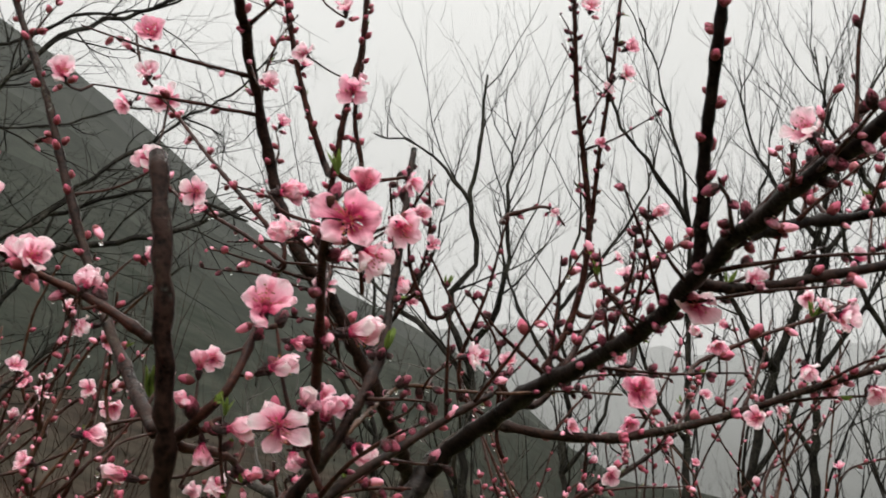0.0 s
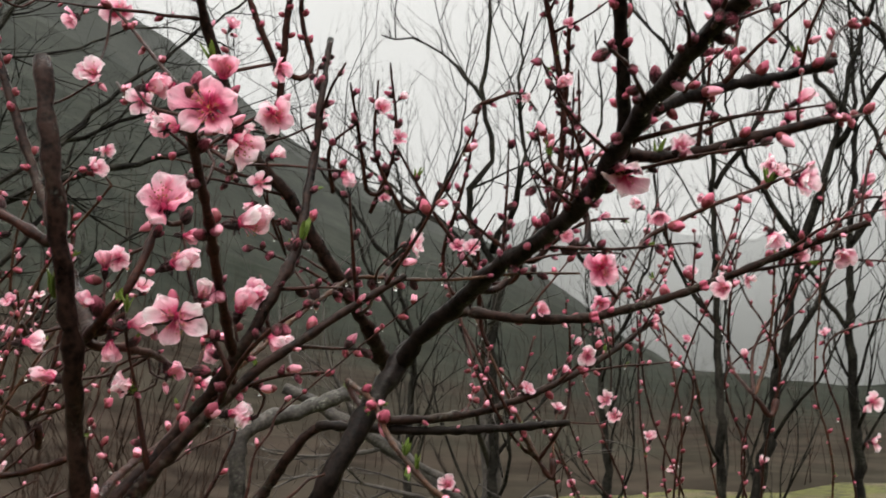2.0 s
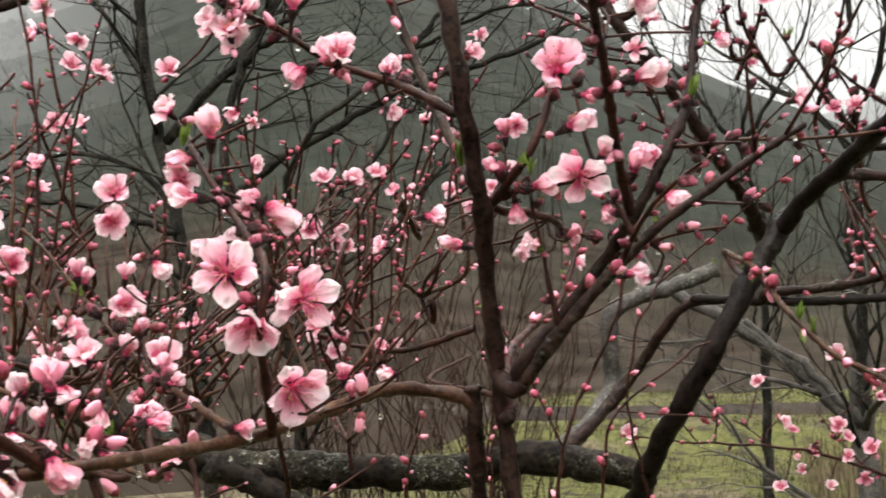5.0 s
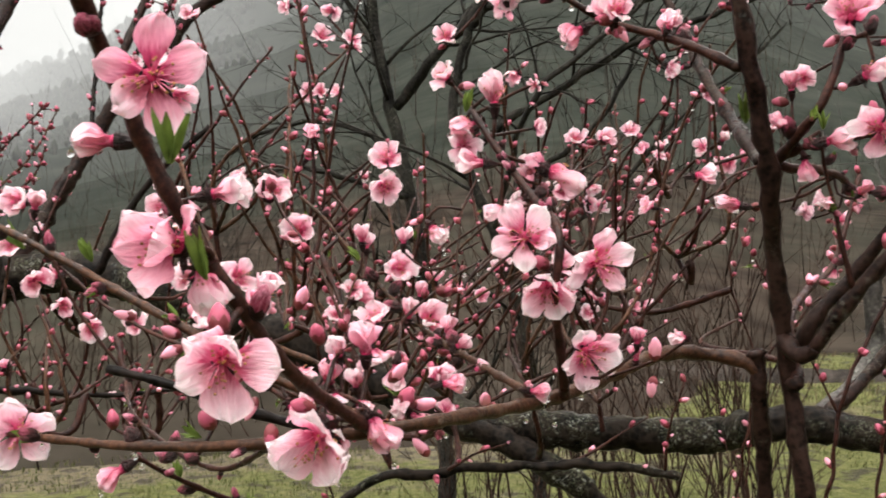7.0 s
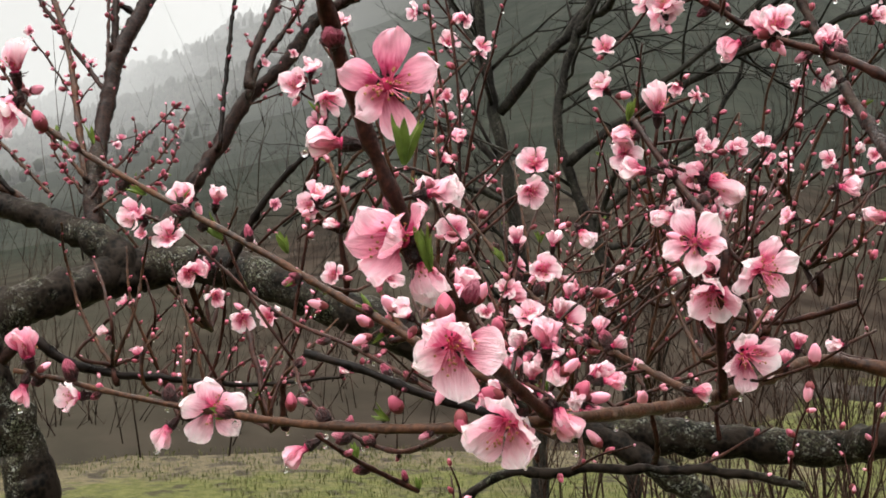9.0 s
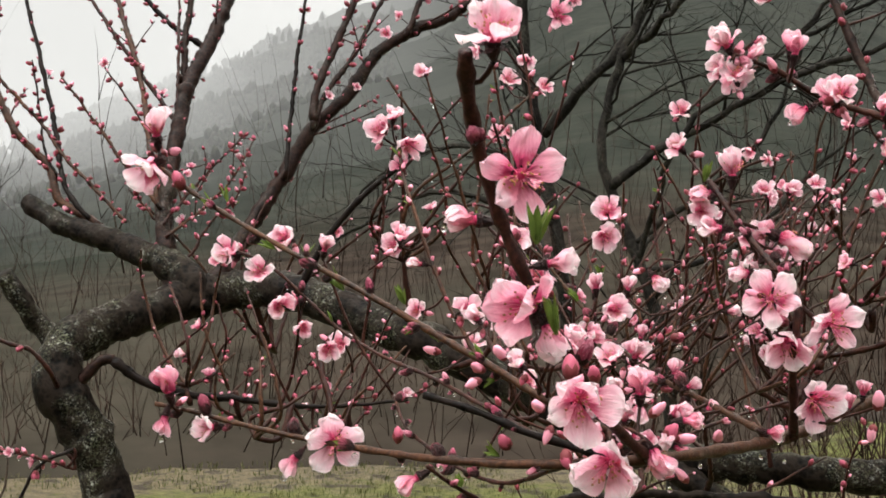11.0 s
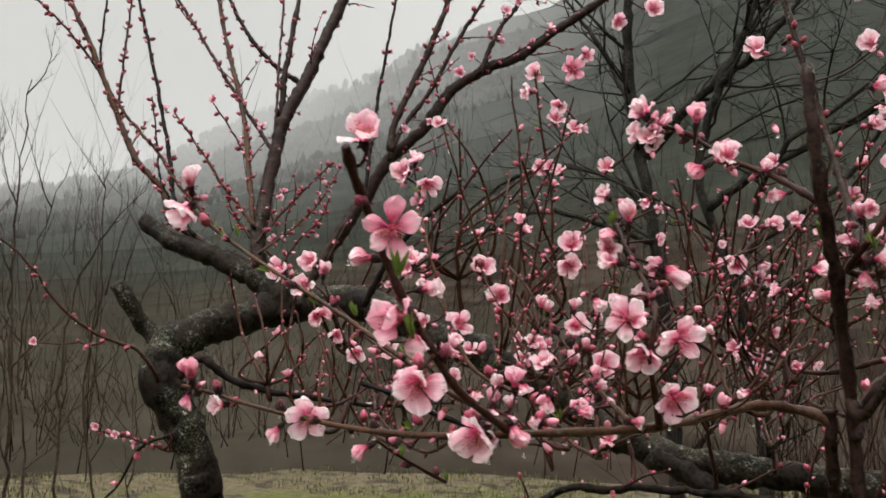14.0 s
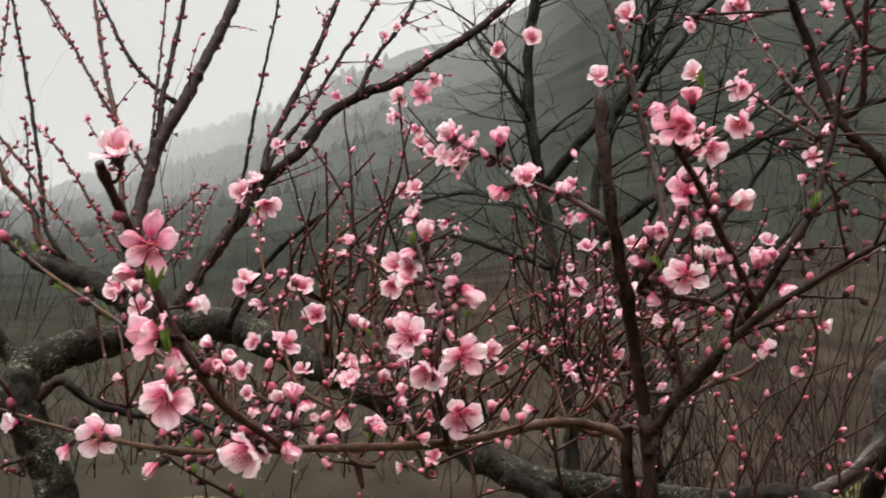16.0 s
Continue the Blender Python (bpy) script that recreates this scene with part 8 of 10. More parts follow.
dress(young, limb(young, "twig", [(-0.471, 0.752, 1.312), (-0.448, 0.758, 1.350), (-0.382, 0.805, 1.418), (-0.323, 0.858, 1.466)], 0.0018, 0.0008, TWIG, waver=0.002), start=0.2, gap=0.042, size=0.0098, flowers=0.055, seed=201, kinds=('red', 'pink', 'scaly', 'red'))
dress(young, limb(young, "twig", [(-0.471, 0.752, 1.312), (-0.514, 0.800, 1.314), (-0.586, 0.780, 1.342), (-0.577, 0.670, 1.393)], 0.0018, 0.0008, TWIG, waver=0.002), start=0.2, gap=0.042, size=0.0098, flowers=0.055, seed=202, kinds=('red', 'pink', 'scaly', 'red'))
dress(young, limb(young, "twig", [(-0.471, 0.752, 1.312), (-0.459, 0.676, 1.334), (-0.481, 0.707, 1.388), (-0.483, 0.748, 1.445)], 0.0018, 0.0008, FRESH, waver=0.002), start=0.2, gap=0.042, size=0.0098, flowers=0.055, seed=203, kinds=('red', 'pink', 'scaly', 'red'))
dress(young, limb(young, "twig", [(-0.471, 0.752, 1.312), (-0.434, 0.691, 1.340), (-0.467, 0.686, 1.434), (-0.554, 0.721, 1.526)], 0.0018, 0.0008, TWIG, waver=0.002), start=0.2, gap=0.042, size=0.0098, flowers=0.055, seed=204, kinds=('red', 'pink', 'scaly', 'red'))
dress(young, limb(young, "twig", [(-0.471, 0.752, 1.312), (-0.435, 0.673, 1.357), (-0.394, 0.681, 1.416), (-0.365, 0.743, 1.455)], 0.0018, 0.0008, TWIG, waver=0.002), start=0.2, gap=0.042, size=0.0098, flowers=0.055, seed=205, kinds=('red', 'pink', 'scaly', 'red'))
fork(old, (-0.690, 1.267, 1.264), 0.0030)
dress(old, limb(old, "twig", [(-0.690, 1.267, 1.264), (-0.738, 1.327, 1.305), (-0.801, 1.266, 1.432), (-0.870, 1.232, 1.545)], 0.0028, 0.0013, TWIG, waver=0.002), start=0.2, gap=0.042, size=0.0098, flowers=0.055, seed=210, kinds=('red', 'pink', 'scaly', 'red'))
dress(old, limb(old, "twig", [(-0.690, 1.267, 1.264), (-0.679, 1.346, 1.322), (-0.604, 1.349, 1.417), (-0.610, 1.459, 1.498)], 0.0028, 0.0013, TWIG, waver=0.002), start=0.2, gap=0.042, size=0.0098, flowers=0.055, seed=211, kinds=('red', 'pink', 'scaly', 'red'))
dress(old, limb(old, "twig", [(-0.690, 1.267, 1.264), (-0.691, 1.174, 1.333), (-0.688, 1.145, 1.468), (-0.738, 1.201, 1.590)], 0.0028, 0.0013, FRESH, waver=0.002), start=0.2, gap=0.042, size=0.0098, flowers=0.055, seed=212, kinds=('red', 'pink', 'scaly', 'red'))
dress(old, limb(old, "twig", [(-0.690, 1.267, 1.264), (-0.705, 1.264, 1.310), (-0.598, 1.296, 1.413), (-0.537, 1.433, 1.520)], 0.0028, 0.0013, TWIG, waver=0.002), start=0.2, gap=0.042, size=0.0098, flowers=0.055, seed=213, kinds=('red', 'pink', 'scaly', 'red'))
dress(old, limb(old, "twig", [(-0.690, 1.267, 1.264), (-0.679, 1.157, 1.292), (-0.635, 1.195, 1.398), (-0.592, 1.312, 1.505)], 0.0028, 0.0013, TWIG, waver=0.002), start=0.2, gap=0.042, size=0.0098, flowers=0.055, seed=214, kinds=('red', 'pink', 'scaly', 'red'))
dress(old, limb(old, "twig", [(-0.690, 1.267, 1.264), (-0.666, 1.229, 1.317), (-0.666, 1.188, 1.471), (-0.647, 1.155, 1.609)], 0.0028, 0.0013, FRESH, waver=0.002), start=0.2, gap=0.042, size=0.0098, flowers=0.055, seed=215, kinds=('red', 'pink', 'scaly', 'red'))
fork(old, (-0.680, 1.514, 1.246), 0.0034)
dress(old, limb(old, "twig", [(-0.680, 1.514, 1.246), (-0.757, 1.602, 1.307), (-0.669, 1.650, 1.496), (-0.555, 1.670, 1.659)], 0.0032, 0.0015, TWIG, waver=0.002), start=0.2, gap=0.042, size=0.0098, flowers=0.055, seed=220, kinds=('red', 'pink', 'scaly', 'red'))
dress(old, limb(old, "twig", [(-0.680, 1.514, 1.246), (-0.641, 1.412, 1.305), (-0.552, 1.424, 1.453), (-0.511, 1.493, 1.608)], 0.0032, 0.0015, FRESH, waver=0.002), start=0.2, gap=0.042, size=0.0098, flowers=0.055, seed=221, kinds=('red', 'pink', 'scaly', 'red'))
dress(old, limb(old, "twig", [(-0.680, 1.514, 1.246), (-0.672, 1.557, 1.260), (-0.576, 1.583, 1.329), (-0.516, 1.644, 1.411)], 0.0032, 0.0015, TWIG, waver=0.002), start=0.2, gap=0.042, size=0.0098, flowers=0.055, seed=222, kinds=('red', 'pink', 'scaly', 'red'))
dress(old, limb(old, "twig", [(-0.680, 1.514, 1.246), (-0.746, 1.614, 1.281), (-0.779, 1.636, 1.483), (-0.792, 1.568, 1.670)], 0.0032, 0.0015, TWIG, waver=0.002), start=0.2, gap=0.042, size=0.0098, flowers=0.055, seed=223, kinds=('red', 'pink', 'scaly', 'red'))
dress(old, limb(old, "twig", [(-0.680, 1.514, 1.246), (-0.672, 1.491, 1.304), (-0.633, 1.503, 1.479), (-0.613, 1.644, 1.641)], 0.0032, 0.0015, FRESH, waver=0.002), start=0.2, gap=0.042, size=0.0098, flowers=0.055, seed=224, kinds=('red', 'pink', 'scaly', 'red'))
dress(old, limb(old, "twig", [(-0.680, 1.514, 1.246), (-0.640, 1.421, 1.309), (-0.547, 1.510, 1.408), (-0.450, 1.635, 1.484)], 0.0032, 0.0015, TWIG, waver=0.002), start=0.2, gap=0.042, size=0.0098, flowers=0.055, seed=225, kinds=('red', 'pink', 'scaly', 'red'))
fork(old, (-0.678, 1.755, 1.390), 0.0038)
dress(old, limb(old, "twig", [(-0.678, 1.755, 1.390), (-0.661, 1.800, 1.424), (-0.625, 1.795, 1.567), (-0.644, 1.838, 1.714)], 0.0035, 0.0016, FRESH, waver=0.002), start=0.2, gap=0.042, size=0.0098, flowers=0.055, seed=230, kinds=('red', 'pink', 'scaly', 'red'))
dress(old, limb(old, "twig", [(-0.678, 1.755, 1.390), (-0.628, 1.717, 1.426), (-0.615, 1.730, 1.543), (-0.637, 1.723, 1.656)], 0.0035, 0.0016, TWIG, waver=0.002), start=0.2, gap=0.042, size=0.0098, flowers=0.055, seed=231, kinds=('red', 'pink', 'scaly', 'red'))
dress(old, limb(old, "twig", [(-0.678, 1.755, 1.390), (-0.701, 1.737, 1.428), (-0.772, 1.723, 1.540), (-0.863, 1.741, 1.642)], 0.0035, 0.0016, TWIG, waver=0.002), start=0.2, gap=0.042, size=0.0098, flowers=0.055, seed=232, kinds=('red', 'pink', 'scaly', 'red'))
dress(old, limb(old, "twig", [(-0.678, 1.755, 1.390), (-0.637, 1.729, 1.417), (-0.621, 1.761, 1.542), (-0.629, 1.762, 1.671)], 0.0035, 0.0016, FRESH, waver=0.002), start=0.2, gap=0.042, size=0.0098, flowers=0.055, seed=233, kinds=('red', 'pink', 'scaly', 'red'))
dress(old, limb(old, "twig", [(-0.678, 1.755, 1.390), (-0.643, 1.680, 1.438), (-0.524, 1.752, 1.499), (-0.391, 1.750, 1.571)], 0.0035, 0.0016, TWIG, waver=0.002), start=0.2, gap=0.042, size=0.0098, flowers=0.055, seed=234, kinds=('red', 'pink', 'scaly', 'red'))
dress(old, limb(old, "twig", [(-0.678, 1.755, 1.390), (-0.675, 1.824, 1.459), (-0.585, 1.861, 1.591), (-0.500, 1.854, 1.702)], 0.0035, 0.0016, TWIG, waver=0.002), start=0.2, gap=0.042, size=0.0098, flowers=0.055, seed=235, kinds=('red', 'pink', 'scaly', 'red'))
fork(old, (-0.532, 1.489, 1.301), 0.0032)
dress(old, limb(old, "twig", [(-0.532, 1.489, 1.301), (-0.477, 1.386, 1.339), (-0.397, 1.403, 1.432), (-0.320, 1.461, 1.512)], 0.0030, 0.0014, TWIG, waver=0.002), start=0.2, gap=0.042, size=0.0098, flowers=0.055, seed=240, kinds=('red', 'pink', 'scaly', 'red'))
dress(old, limb(old, "twig", [(-0.532, 1.489, 1.301), (-0.515, 1.485, 1.367), (-0.494, 1.449, 1.507), (-0.466, 1.415, 1.621)], 0.0030, 0.0014, TWIG, waver=0.002), start=0.2, gap=0.042, size=0.0098, flowers=0.055, seed=241, kinds=('red', 'pink', 'scaly', 'red'))
dress(old, limb(old, "twig", [(-0.532, 1.489, 1.301), (-0.555, 1.471, 1.369), (-0.555, 1.476, 1.475), (-0.536, 1.489, 1.560)], 0.0030, 0.0014, FRESH, waver=0.002), start=0.2, gap=0.042, size=0.0098, flowers=0.055, seed=242, kinds=('red', 'pink', 'scaly', 'red'))
dress(old, limb(old, "twig", [(-0.532, 1.489, 1.301), (-0.556, 1.424, 1.352), (-0.555, 1.387, 1.494), (-0.579, 1.476, 1.632)], 0.0030, 0.0014, TWIG, waver=0.002), start=0.2, gap=0.042, size=0.0098, flowers=0.055, seed=243, kinds=('red', 'pink', 'scaly', 'red'))
fork(young, (-0.712, 1.116, 1.339), 0.0026)
dress(young, limb(young, "twig", [(-0.712, 1.116, 1.339), (-0.708, 1.127, 1.389), (-0.711, 1.130, 1.486), (-0.759, 1.201, 1.573)], 0.0024, 0.0011, TWIG, waver=0.002), start=0.2, gap=0.042, size=0.0098, flowers=0.055, seed=250, kinds=('red', 'pink', 'scaly', 'red'))
dress(young, limb(young, "twig", [(-0.712, 1.116, 1.339), (-0.669, 1.096, 1.367), (-0.599, 1.123, 1.452), (-0.525, 1.149, 1.522)], 0.0024, 0.0011, FRESH, waver=0.002), start=0.2, gap=0.042, size=0.0098, flowers=0.055, seed=251, kinds=('red', 'pink', 'scaly', 'red'))
dress(young, limb(young, "twig", [(-0.712, 1.116, 1.339), (-0.759, 1.199, 1.373), (-0.623, 1.206, 1.482), (-0.508, 1.286, 1.553)], 0.0024, 0.0011, TWIG, waver=0.002), start=0.2, gap=0.042, size=0.0098, flowers=0.055, seed=252, kinds=('red', 'pink', 'scaly', 'red'))
dress(young, limb(young, "twig", [(-0.712, 1.116, 1.339), (-0.684, 1.093, 1.357), (-0.636, 1.083, 1.434), (-0.592, 1.073, 1.509)], 0.0024, 0.0011, TWIG, waver=0.002), start=0.2, gap=0.042, size=0.0098, flowers=0.055, seed=253, kinds=('red', 'pink', 'scaly', 'red'))
dress(young, limb(young, "twig", [(-0.712, 1.116, 1.339), (-0.690, 1.147, 1.351), (-0.607, 1.211, 1.406), (-0.498, 1.203, 1.457)], 0.0024, 0.0011, FRESH, waver=0.002), start=0.2, gap=0.042, size=0.0098, flowers=0.055, seed=254, kinds=('red', 'pink', 'scaly', 'red'))
dress(young, limb(young, "twig", [(-0.712, 1.116, 1.339), (-0.645, 1.082, 1.375), (-0.605, 1.060, 1.476), (-0.628, 1.106, 1.574)], 0.0024, 0.0011, TWIG, waver=0.002), start=0.2, gap=0.042, size=0.0098, flowers=0.055, seed=255, kinds=('red', 'pink', 'scaly', 'red'))
fork(old, (-0.753, 1.003, 1.384), 0.0030)
dress(old, limb(old, "twig", [(-0.753, 1.003, 1.384), (-0.672, 0.914, 1.412), (-0.656, 0.894, 1.534), (-0.712, 0.973, 1.668)], 0.0028, 0.0013, FRESH, waver=0.002), start=0.2, gap=0.042, size=0.0098, flowers=0.055, seed=260, kinds=('red', 'pink', 'scaly', 'red'))
dress(old, limb(old, "twig", [(-0.753, 1.003, 1.384), (-0.829, 1.089, 1.436), (-0.798, 1.109, 1.586), (-0.737, 1.125, 1.711)], 0.0028, 0.0013, TWIG, waver=0.002), start=0.2, gap=0.042, size=0.0098, flowers=0.055, seed=261, kinds=('red', 'pink', 'scaly', 'red'))
dress(old, limb(old, "twig", [(-0.753, 1.003, 1.384), (-0.763, 1.067, 1.439), (-0.726, 1.082, 1.627), (-0.668, 1.067, 1.786)], 0.0028, 0.0013, TWIG, waver=0.002), start=0.2, gap=0.042, size=0.0098, flowers=0.055, seed=262, kinds=('red', 'pink', 'scaly', 'red'))
dress(old, limb(old, "twig", [(-0.753, 1.003, 1.384), (-0.784, 1.050, 1.427), (-0.794, 0.985, 1.594), (-0.820, 0.940, 1.744)], 0.0028, 0.0013, FRESH, waver=0.002), start=0.2, gap=0.042, size=0.0098, flowers=0.055, seed=263, kinds=('red', 'pink', 'scaly', 'red'))
dress(old, limb(old, "twig", [(-0.753, 1.003, 1.384), (-0.665, 0.918, 1.425), (-0.640, 0.914, 1.610), (-0.663, 0.911, 1.792)], 0.0028, 0.0013, TWIG, waver=0.002), start=0.2, gap=0.042, size=0.0098, flowers=0.055, seed=264, kinds=('red', 'pink', 'scaly', 'red'))
fork(old, (-1.168, 1.190, 1.198), 0.0034)
dress(old, limb(old, "twig", [(-1.168, 1.190, 1.198), (-1.151, 1.168, 1.222), (-1.139, 1.209, 1.322), (-1.044, 1.164, 1.428)], 0.0032, 0.0015, TWIG, waver=0.002), start=0.2, gap=0.042, size=0.0098, flowers=0.055, seed=270, kinds=('red', 'pink', 'scaly', 'red'))
dress(old, limb(old, "twig", [(-1.168, 1.190, 1.198), (-1.239, 1.199, 1.216), (-1.284, 1.147, 1.338), (-1.374, 1.174, 1.460)], 0.0032, 0.0015, TWIG, waver=0.002), start=0.2, gap=0.042, size=0.0098, flowers=0.055, seed=271, kinds=('red', 'pink', 'scaly', 'red'))
dress(old, limb(old, "twig", [(-1.168, 1.190, 1.198), (-1.170, 1.188, 1.239), (-1.109, 1.194, 1.312), (-1.091, 1.260, 1.368)], 0.0032, 0.0015, FRESH, waver=0.002), start=0.2, gap=0.042, size=0.0098, flowers=0.055, seed=272, kinds=('red', 'pink', 'scaly', 'red'))
dress(old, limb(old, "twig", [(-1.168, 1.190, 1.198), (-1.241, 1.226, 1.214), (-1.190, 1.213, 1.283), (-1.212, 1.297, 1.346)], 0.0032, 0.0015, TWIG, waver=0.002), start=0.2, gap=0.042, size=0.0098, flowers=0.055, seed=273, kinds=('red', 'pink', 'scaly', 'red'))
fork(old, (-1.765, 1.649, 1.307), 0.0052)
dress(old, limb(old, "twig", [(-1.765, 1.649, 1.307), (-1.789, 1.724, 1.411), (-1.627, 1.836, 1.602), (-1.499, 2.010, 1.740)], 0.0048, 0.0022, TWIG, waver=0.002), start=0.2, gap=0.042, size=0.0098, flowers=0.055, seed=280, kinds=('red', 'pink', 'scaly', 'red'))
dress(old, limb(old, "twig", [(-1.765, 1.649, 1.307), (-1.733, 1.566, 1.342), (-1.687, 1.581, 1.453), (-1.597, 1.560, 1.570)], 0.0048, 0.0022, FRESH, waver=0.002), start=0.2, gap=0.042, size=0.0098, flowers=0.055, seed=281, kinds=('red', 'pink', 'scaly', 'red'))
dress(old, limb(old, "twig", [(-1.765, 1.649, 1.307), (-1.742, 1.534, 1.389), (-1.746, 1.528, 1.526), (-1.731, 1.581, 1.641)], 0.0048, 0.0022, TWIG, waver=0.002), start=0.2, gap=0.042, size=0.0098, flowers=0.055, seed=282, kinds=('red', 'pink', 'scaly', 'red'))
dress(old, limb(old, "twig", [(-1.765, 1.649, 1.307), (-1.787, 1.657, 1.389), (-1.733, 1.727, 1.512), (-1.614, 1.729, 1.610)], 0.0048, 0.0022, TWIG, waver=0.002), start=0.2, gap=0.042, size=0.0098, flowers=0.055, seed=283, kinds=('red', 'pink', 'scaly', 'red'))
dress(old, limb(old, "twig", [(-1.765, 1.649, 1.307), (-1.810, 1.615, 1.362), (-1.920, 1.532, 1.535), (-2.047, 1.458, 1.679)], 0.0048, 0.0022, FRESH, waver=0.002), start=0.2, gap=0.042, size=0.0098, flowers=0.055, seed=284, kinds=('red', 'pink', 'scaly', 'red'))
fork(slim, (-0.654, 1.593, 1.386), 0.0034)
dress(slim, limb(slim, "twig", [(-0.654, 1.593, 1.386), (-0.681, 1.592, 1.416), (-0.697, 1.560, 1.524), (-0.689, 1.549, 1.631)], 0.0032, 0.0015, FRESH, waver=0.002), start=0.2, gap=0.042, size=0.0098, flowers=0.055, seed=290, kinds=('red', 'pink', 'scaly', 'red'))
dress(slim, limb(slim, "twig", [(-0.654, 1.593, 1.386), (-0.588, 1.500, 1.423), (-0.507, 1.475, 1.481), (-0.440, 1.438, 1.536)], 0.0032, 0.0015, TWIG, waver=0.002), start=0.2, gap=0.042, size=0.0098, flowers=0.055, seed=291, kinds=('red', 'pink', 'scaly', 'red'))
dress(slim, limb(slim, "twig", [(-0.654, 1.593, 1.386), (-0.596, 1.556, 1.431), (-0.514, 1.525, 1.510), (-0.506, 1.604, 1.591)], 0.0032, 0.0015, TWIG, waver=0.002), start=0.2, gap=0.042, size=0.0098, flowers=0.055, seed=292, kinds=('red', 'pink', 'scaly', 'red'))
dress(slim, limb(slim, "twig", [(-0.654, 1.593, 1.386), (-0.578, 1.535, 1.421), (-0.609, 1.564, 1.493), (-0.632, 1.550, 1.570)], 0.0032, 0.0015, FRESH, waver=0.002), start=0.2, gap=0.042, size=0.0098, flowers=0.055, seed=293, kinds=('red', 'pink', 'scaly', 'red'))
dress(slim, limb(slim, "twig", [(-0.654, 1.593, 1.386), (-0.612, 1.532, 1.439), (-0.548, 1.546, 1.501), (-0.470, 1.515, 1.544)], 0.0032, 0.0015, TWIG, waver=0.002), start=0.2, gap=0.042, size=0.0098, flowers=0.055, seed=294, kinds=('red', 'pink', 'scaly', 'red'))
fork(slim, (-0.698, 1.484, 1.409), 0.0032)
dress(slim, limb(slim, "twig", [(-0.698, 1.484, 1.409), (-0.700, 1.556, 1.440), (-0.702, 1.577, 1.533), (-0.693, 1.548, 1.619)], 0.0030, 0.0014, TWIG, waver=0.002), start=0.2, gap=0.042, size=0.0098, flowers=0.055, seed=300, kinds=('red', 'pink', 'scaly', 'red'))
dress(slim, limb(slim, "twig", [(-0.698, 1.484, 1.409), (-0.627, 1.393, 1.456), (-0.590, 1.367, 1.571), (-0.523, 1.301, 1.661)], 0.0030, 0.0014, TWIG, waver=0.002), start=0.2, gap=0.042, size=0.0098, flowers=0.055, seed=301, kinds=('red', 'pink', 'scaly', 'red'))
dress(slim, limb(slim, "twig", [(-0.698, 1.484, 1.409), (-0.668, 1.477, 1.477), (-0.587, 1.491, 1.578), (-0.520, 1.471, 1.667)], 0.0030, 0.0014, FRESH, waver=0.002), start=0.2, gap=0.042, size=0.0098, flowers=0.055, seed=302, kinds=('red', 'pink', 'scaly', 'red'))
dress(slim, limb(slim, "twig", [(-0.698, 1.484, 1.409), (-0.715, 1.447, 1.469), (-0.744, 1.466, 1.568), (-0.684, 1.369, 1.638)], 0.0030, 0.0014, TWIG, waver=0.002), start=0.2, gap=0.042, size=0.0098, flowers=0.055, seed=303, kinds=('red', 'pink', 'scaly', 'red'))
dress(slim, limb(slim, "twig", [(0.455, 2.283, -1.002), (0.396, 2.102, 0.738), (0.412, 1.998, 1.140), (0.444, 1.985, 1.278), (0.396, 1.933, 1.402), (0.370, 2.042, 1.525)], 0.0037, 0.0017, TWIG, waver=0.002), start=0.7, gap=0.042, size=0.0098, flowers=0.055, seed=310, kinds=('red', 'pink', 'scaly', 'red'))
dress(slim, limb(slim, "twig", [(0.514, 2.285, -1.002), (0.613, 2.112, 0.737), (0.574, 2.068, 1.089), (0.550, 2.052, 1.232), (0.547, 2.001, 1.430), (0.521, 2.044, 1.628)], 0.0037, 0.0017, FRESH, waver=0.002), start=0.7, gap=0.042, size=0.0098, flowers=0.055, seed=311, kinds=('red', 'pink', 'scaly', 'red'))
dress(slim, limb(slim, "twig", [(0.518, 2.285, -1.002), (0.486, 2.106, 0.738), (0.567, 1.996, 1.152), (0.544, 1.980, 1.291), (0.480, 1.940, 1.446), (0.445, 1.859, 1.606)], 0.0037, 0.0017, TWIG, waver=0.002), start=0.7, gap=0.042, size=0.0098, flowers=0.055, seed=312, kinds=('red', 'pink', 'scaly', 'red'))
dress(slim, limb(slim, "twig", [(0.478, 2.284, -1.002), (0.562, 2.110, 0.737), (0.458, 2.058, 1.127), (0.490, 2.045, 1.270), (0.479, 2.042, 1.470), (0.489, 2.047, 1.675)], 0.0037, 0.0017, TWIG, waver=0.002), start=0.7, gap=0.042, size=0.0098, flowers=0.055, seed=313, kinds=('red', 'pink', 'scaly', 'red'))
dress(slim, limb(slim, "twig", [(0.356, 2.165, -0.877), (0.322, 1.995, 0.776), (0.364, 2.001, 1.075), (0.395, 1.988, 1.214), (0.355, 2.015, 1.310), (0.299, 1.864, 1.418)], 0.0035, 0.0016, FRESH, waver=0.002), start=0.7, gap=0.042, size=0.0098, flowers=0.055, seed=320, kinds=('red', 'pink', 'scaly', 'red'))
dress(slim, limb(slim, "twig", [(0.328, 2.164, -0.877), (0.410, 1.999, 0.775), (0.369, 1.968, 1.168), (0.346, 1.953, 1.305), (0.278, 1.938, 1.440), (0.178, 1.890, 1.556)], 0.0035, 0.0016, TWIG, waver=0.002), start=0.7, gap=0.042, size=0.0098, flowers=0.055, seed=321, kinds=('red', 'pink', 'scaly', 'red'))
